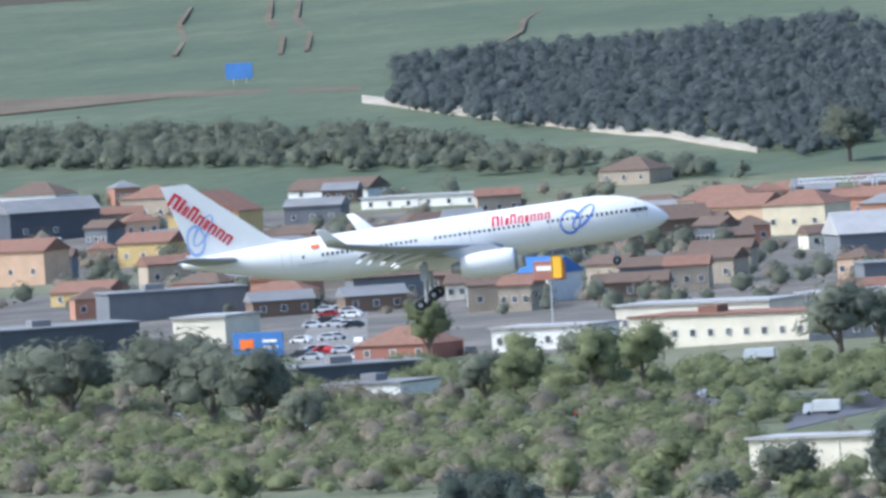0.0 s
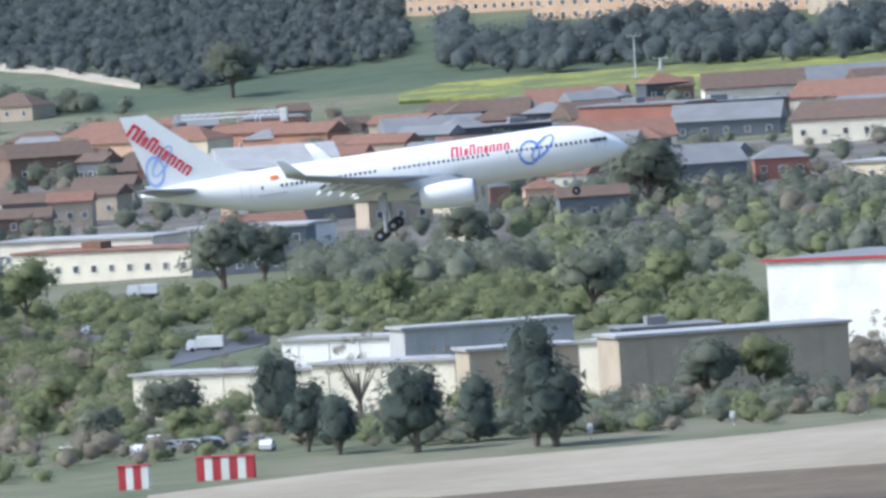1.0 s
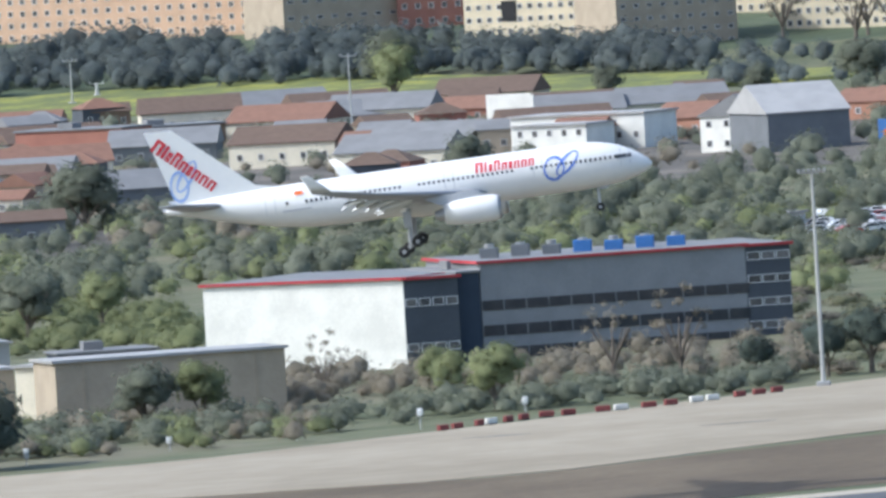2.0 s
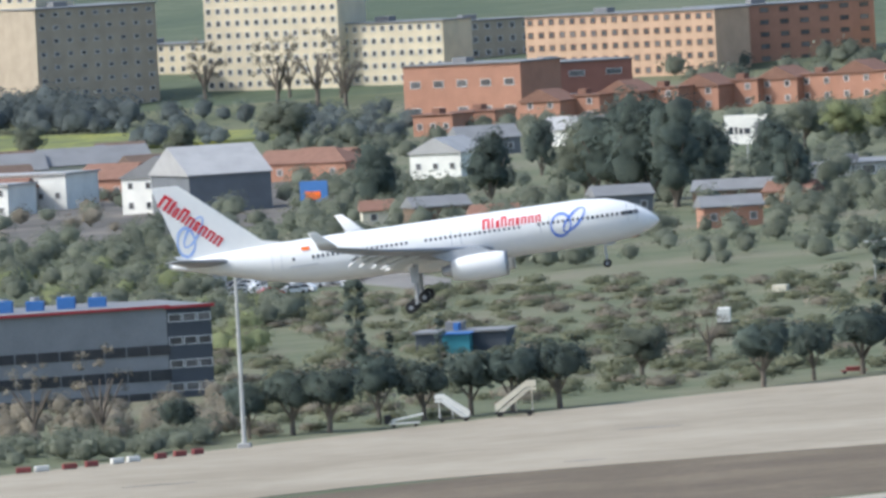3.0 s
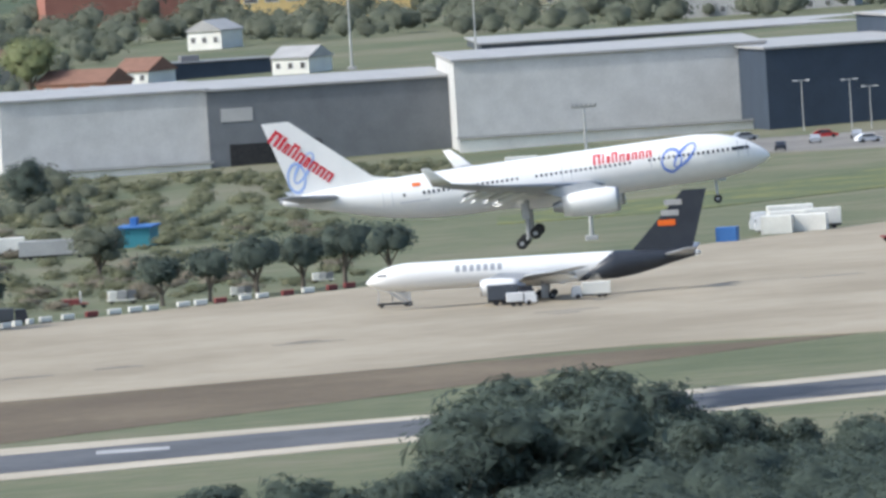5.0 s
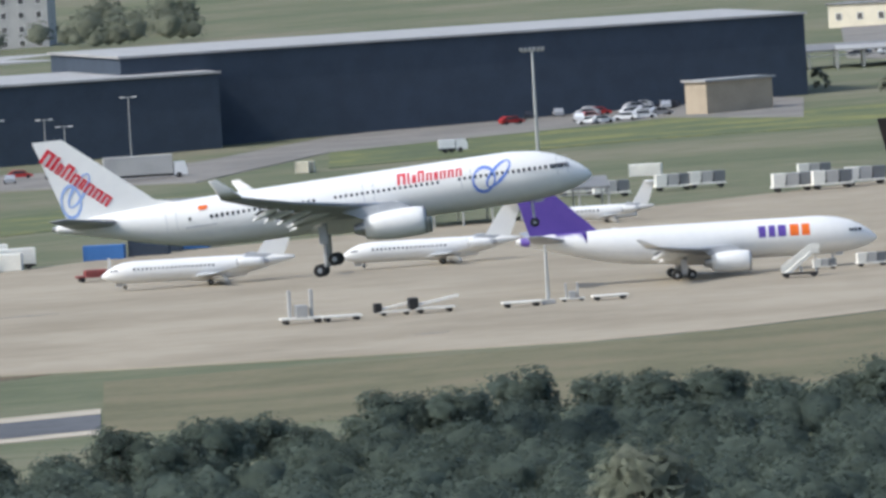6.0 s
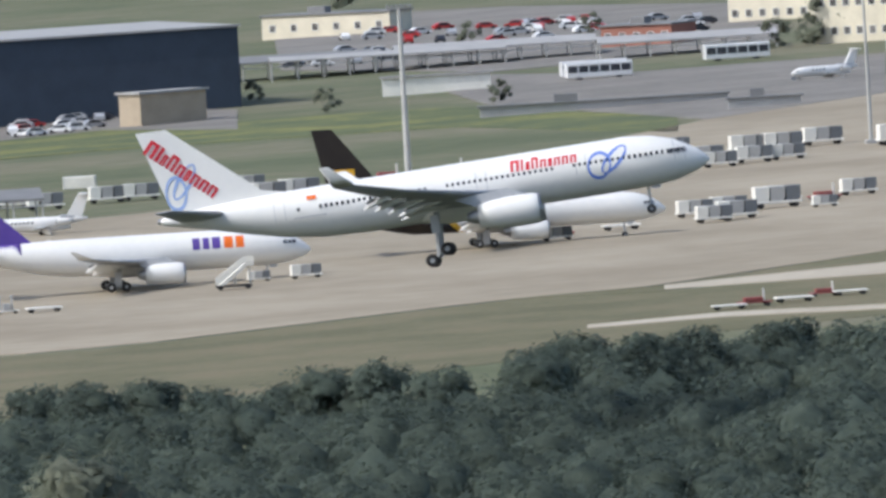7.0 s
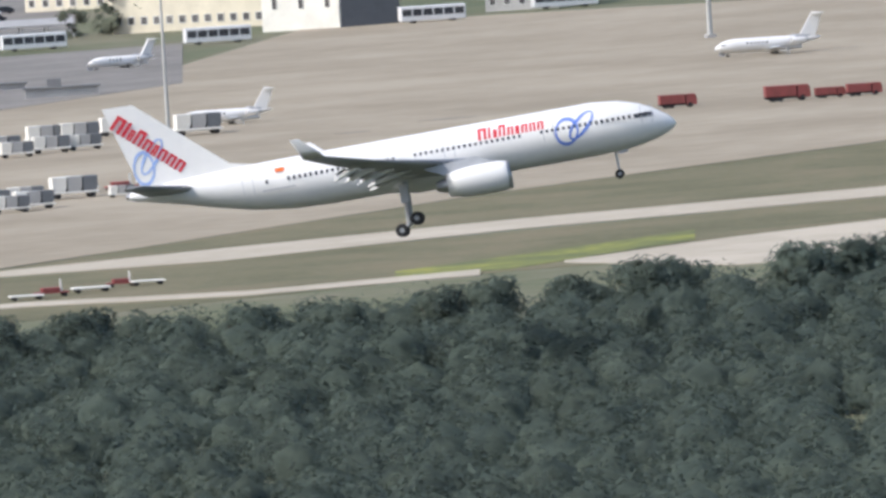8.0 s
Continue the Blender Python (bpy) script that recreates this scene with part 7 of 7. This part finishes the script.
strip("access_ramp", [(316.8, 2804.6), (347.5, 2715.2), (393.7, 2702.2)], [(310.5, 2612.6), (327.5, 2453.9), (364.6, 2505.3)], M_WORN, 0.14, "grey asphalt access ramp by the terminal", "road")
strip("parking_strip", [(-164.2, 2707.9), (-137.2, 2694.1), (-117.5, 2599.6)], [(-158.2, 2606.1), (-133.0, 2607.3), (-114.6, 2531.9)], M_WORN, 0.12, "grey parking strip by a field", "yard")
strip("bloom_verge", [(67.6, 2369.4), (97.2, 2400.9), (152.4, 2464.8)], [(66.7, 2339.7), (94.2, 2331.8), (147.0, 2380.2)], M_VERGE, 0.1, "grass verge with yellow bloom", "grass")
strip("bloom_verge_yard", [(185.5, 2618.8), (246.5, 2642.0), (304.6, 2612.6), (326.6, 2482.2)], [(179.1, 2531.4), (237.3, 2544.9), (293.3, 2517.3), (316.7, 2407.9)], M_VERGE, 0.1, "grass verge with yellow bloom", "grass")
strip("green_verge", [(288.6, 1814.3), (304.7, 1827.7), (332.6, 1853.6)], [(286.4, 1800.7), (299.4, 1796.2), (328.2, 1829.5)], M_BLOOM, 0.1, "bright green verge beside a wood", "grass")
strip("lane_by_wood", [(308.0, 1806.1), (332.8, 1828.0), (364.7, 1846.3)], [(307.0, 1800.7), (320.4, 1760.7), (346.2, 1754.0)], M_SHOULDER, 0.09, "pale concrete lane beside a wood")
strip("lane_end", [(226.3, 1814.7), (243.6, 1817.1), (268.3, 1798.1), (296.9, 1802.0)], [(225.3, 1806.5), (242.1, 1806.2), (266.6, 1787.4), (294.7, 1788.6)], M_SHOULDER, 0.11, "narrow pale lane beside a wood")
strip("brown_verge", [(224.9, 1897.0), (246.9, 1899.3), (335.8, 2006.5), (409.6, 2070.2)], [(244.0, 1884.0), (281.0, 1906.0), (320.9, 1920.0), (380.8, 1924.0)], M_GRASS, 0.055, "dry brown grass between apron and service lane", "grass")
strip("dry_verge", [(102.5, 1861.6), (170.2, 1855.0), (226.3, 1892.9), (244.6, 1881.8), (315.2, 1889.6), (375.6, 1900.8)], [(95.3, 1738.8), (156.6, 1710.7), (208.4, 1746.3), (229.9, 1771.1), (298.9, 1793.5), (351.4, 1780.2)], M_GRASS, 0.05, "dry grass verge between apron and wood", "grass")
strip("lane_white_line", [(2.3, 1758.0), (6.2, 1756.9), (10.7, 1754.7)], [(2.2, 1750.4), (6.1, 1749.3), (10.7, 1748.4)], R_PALE, 0.14, "worn white line on the taxiway", "marking")
# dark stains and joints on the apron
r_ = random.Random(4)
for i, p in enumerate([(5.9, 1965.0), (30.5, 1995.0), (-5.8, 1958.3), (30.7, 1990.9), (65.7, 2015.7), (6.1, 1963.7), (31.0, 1990.7), (66.2, 2022.2), (-64.8, 1985.3), (-70.6, 1907.5), (-6.0, 1957.4), (351.4, 2241.8), (370.6, 2216.2), (147.3, 1916.0), (-125.8, 1924.6), (-125.3, 1924.3), (369.2, 2262.9), (103.7, 2061.5), (-157.1, 1937.3)]):
    a = Vector(p)
    w = 2 + 3 * r_.random()
    strip("apron_stain", [a + Vector((-w, 0.6)), a + Vector((0, 1.8)), a + Vector((w, 0.8))], [a + Vector((-w, -0.6)), a + Vector((0, -1.6)), a + Vector((w, -0.5))], M_STAIN, 0.125, "dark oily stain on apron concrete", "stain")
for ob in (*CARS, T_WHITE, T_TRAIL, T_DARK, T_RED, T_VAN):
    for o in (*ob.children_recursive, ob):
        bpy.data.objects.remove(o)



def motions():
    walk(JET, [
    (0, pose(-283.49, 1734.18, 40.98, 0.0, -4.90, 6.08)),
    (0.5, pose(-250.93, 1739.18, 39.26, 0.0, -4.90, 5.09)),
    (1, pose(-217.82, 1743.65, 37.69, 0.0, -4.90, 4.08)),
    (1.5, pose(-184.14, 1747.52, 35.99, 0.0, -4.90, 3.05)),
    (2, pose(-150.43, 1750.75, 34.75, 0.0, -4.90, 2.02)),
    (2.2, pose(-136.51, 1751.89, 34.14, 0.0, -4.90, 1.60)),
    (3.3, pose(-62.71, 1756.07, 31.13, 0.0, -5.07, -0.64)),
    (3.5, pose(-48.66, 1756.52, 30.98, 0.0, -5.10, -1.07)),
    (4, pose(-14.59, 1757.13, 29.87, 0.0, -4.80, -2.10)),
    (4.5, pose(19.61, 1757.09, 29.23, 0.0, -4.50, -3.14)),
    (5, pose(53.72, 1756.38, 28.11, 0.0, -4.64, -3.97)),
    (5.2, pose(67.97, 1755.88, 27.86, 0.0, -4.70, -4.33)),
    (6.3, pose(129.86, 1553.64, 32.69, -2.5, -5.10, -6.28)),
    (6.5, pose(143.99, 1552.39, 32.41, -2.5, -4.90, -6.68)),
    (7, pose(178.34, 1548.82, 31.50, -2.5, -5.70, -7.66)),
    (7.5, pose(212.42, 1544.52, 30.45, -2.5, -6.00, -8.62)),
    (8, pose(246.36, 1539.47, 29.57, -2.5, -6.90, -9.59)),
    ])


motions()
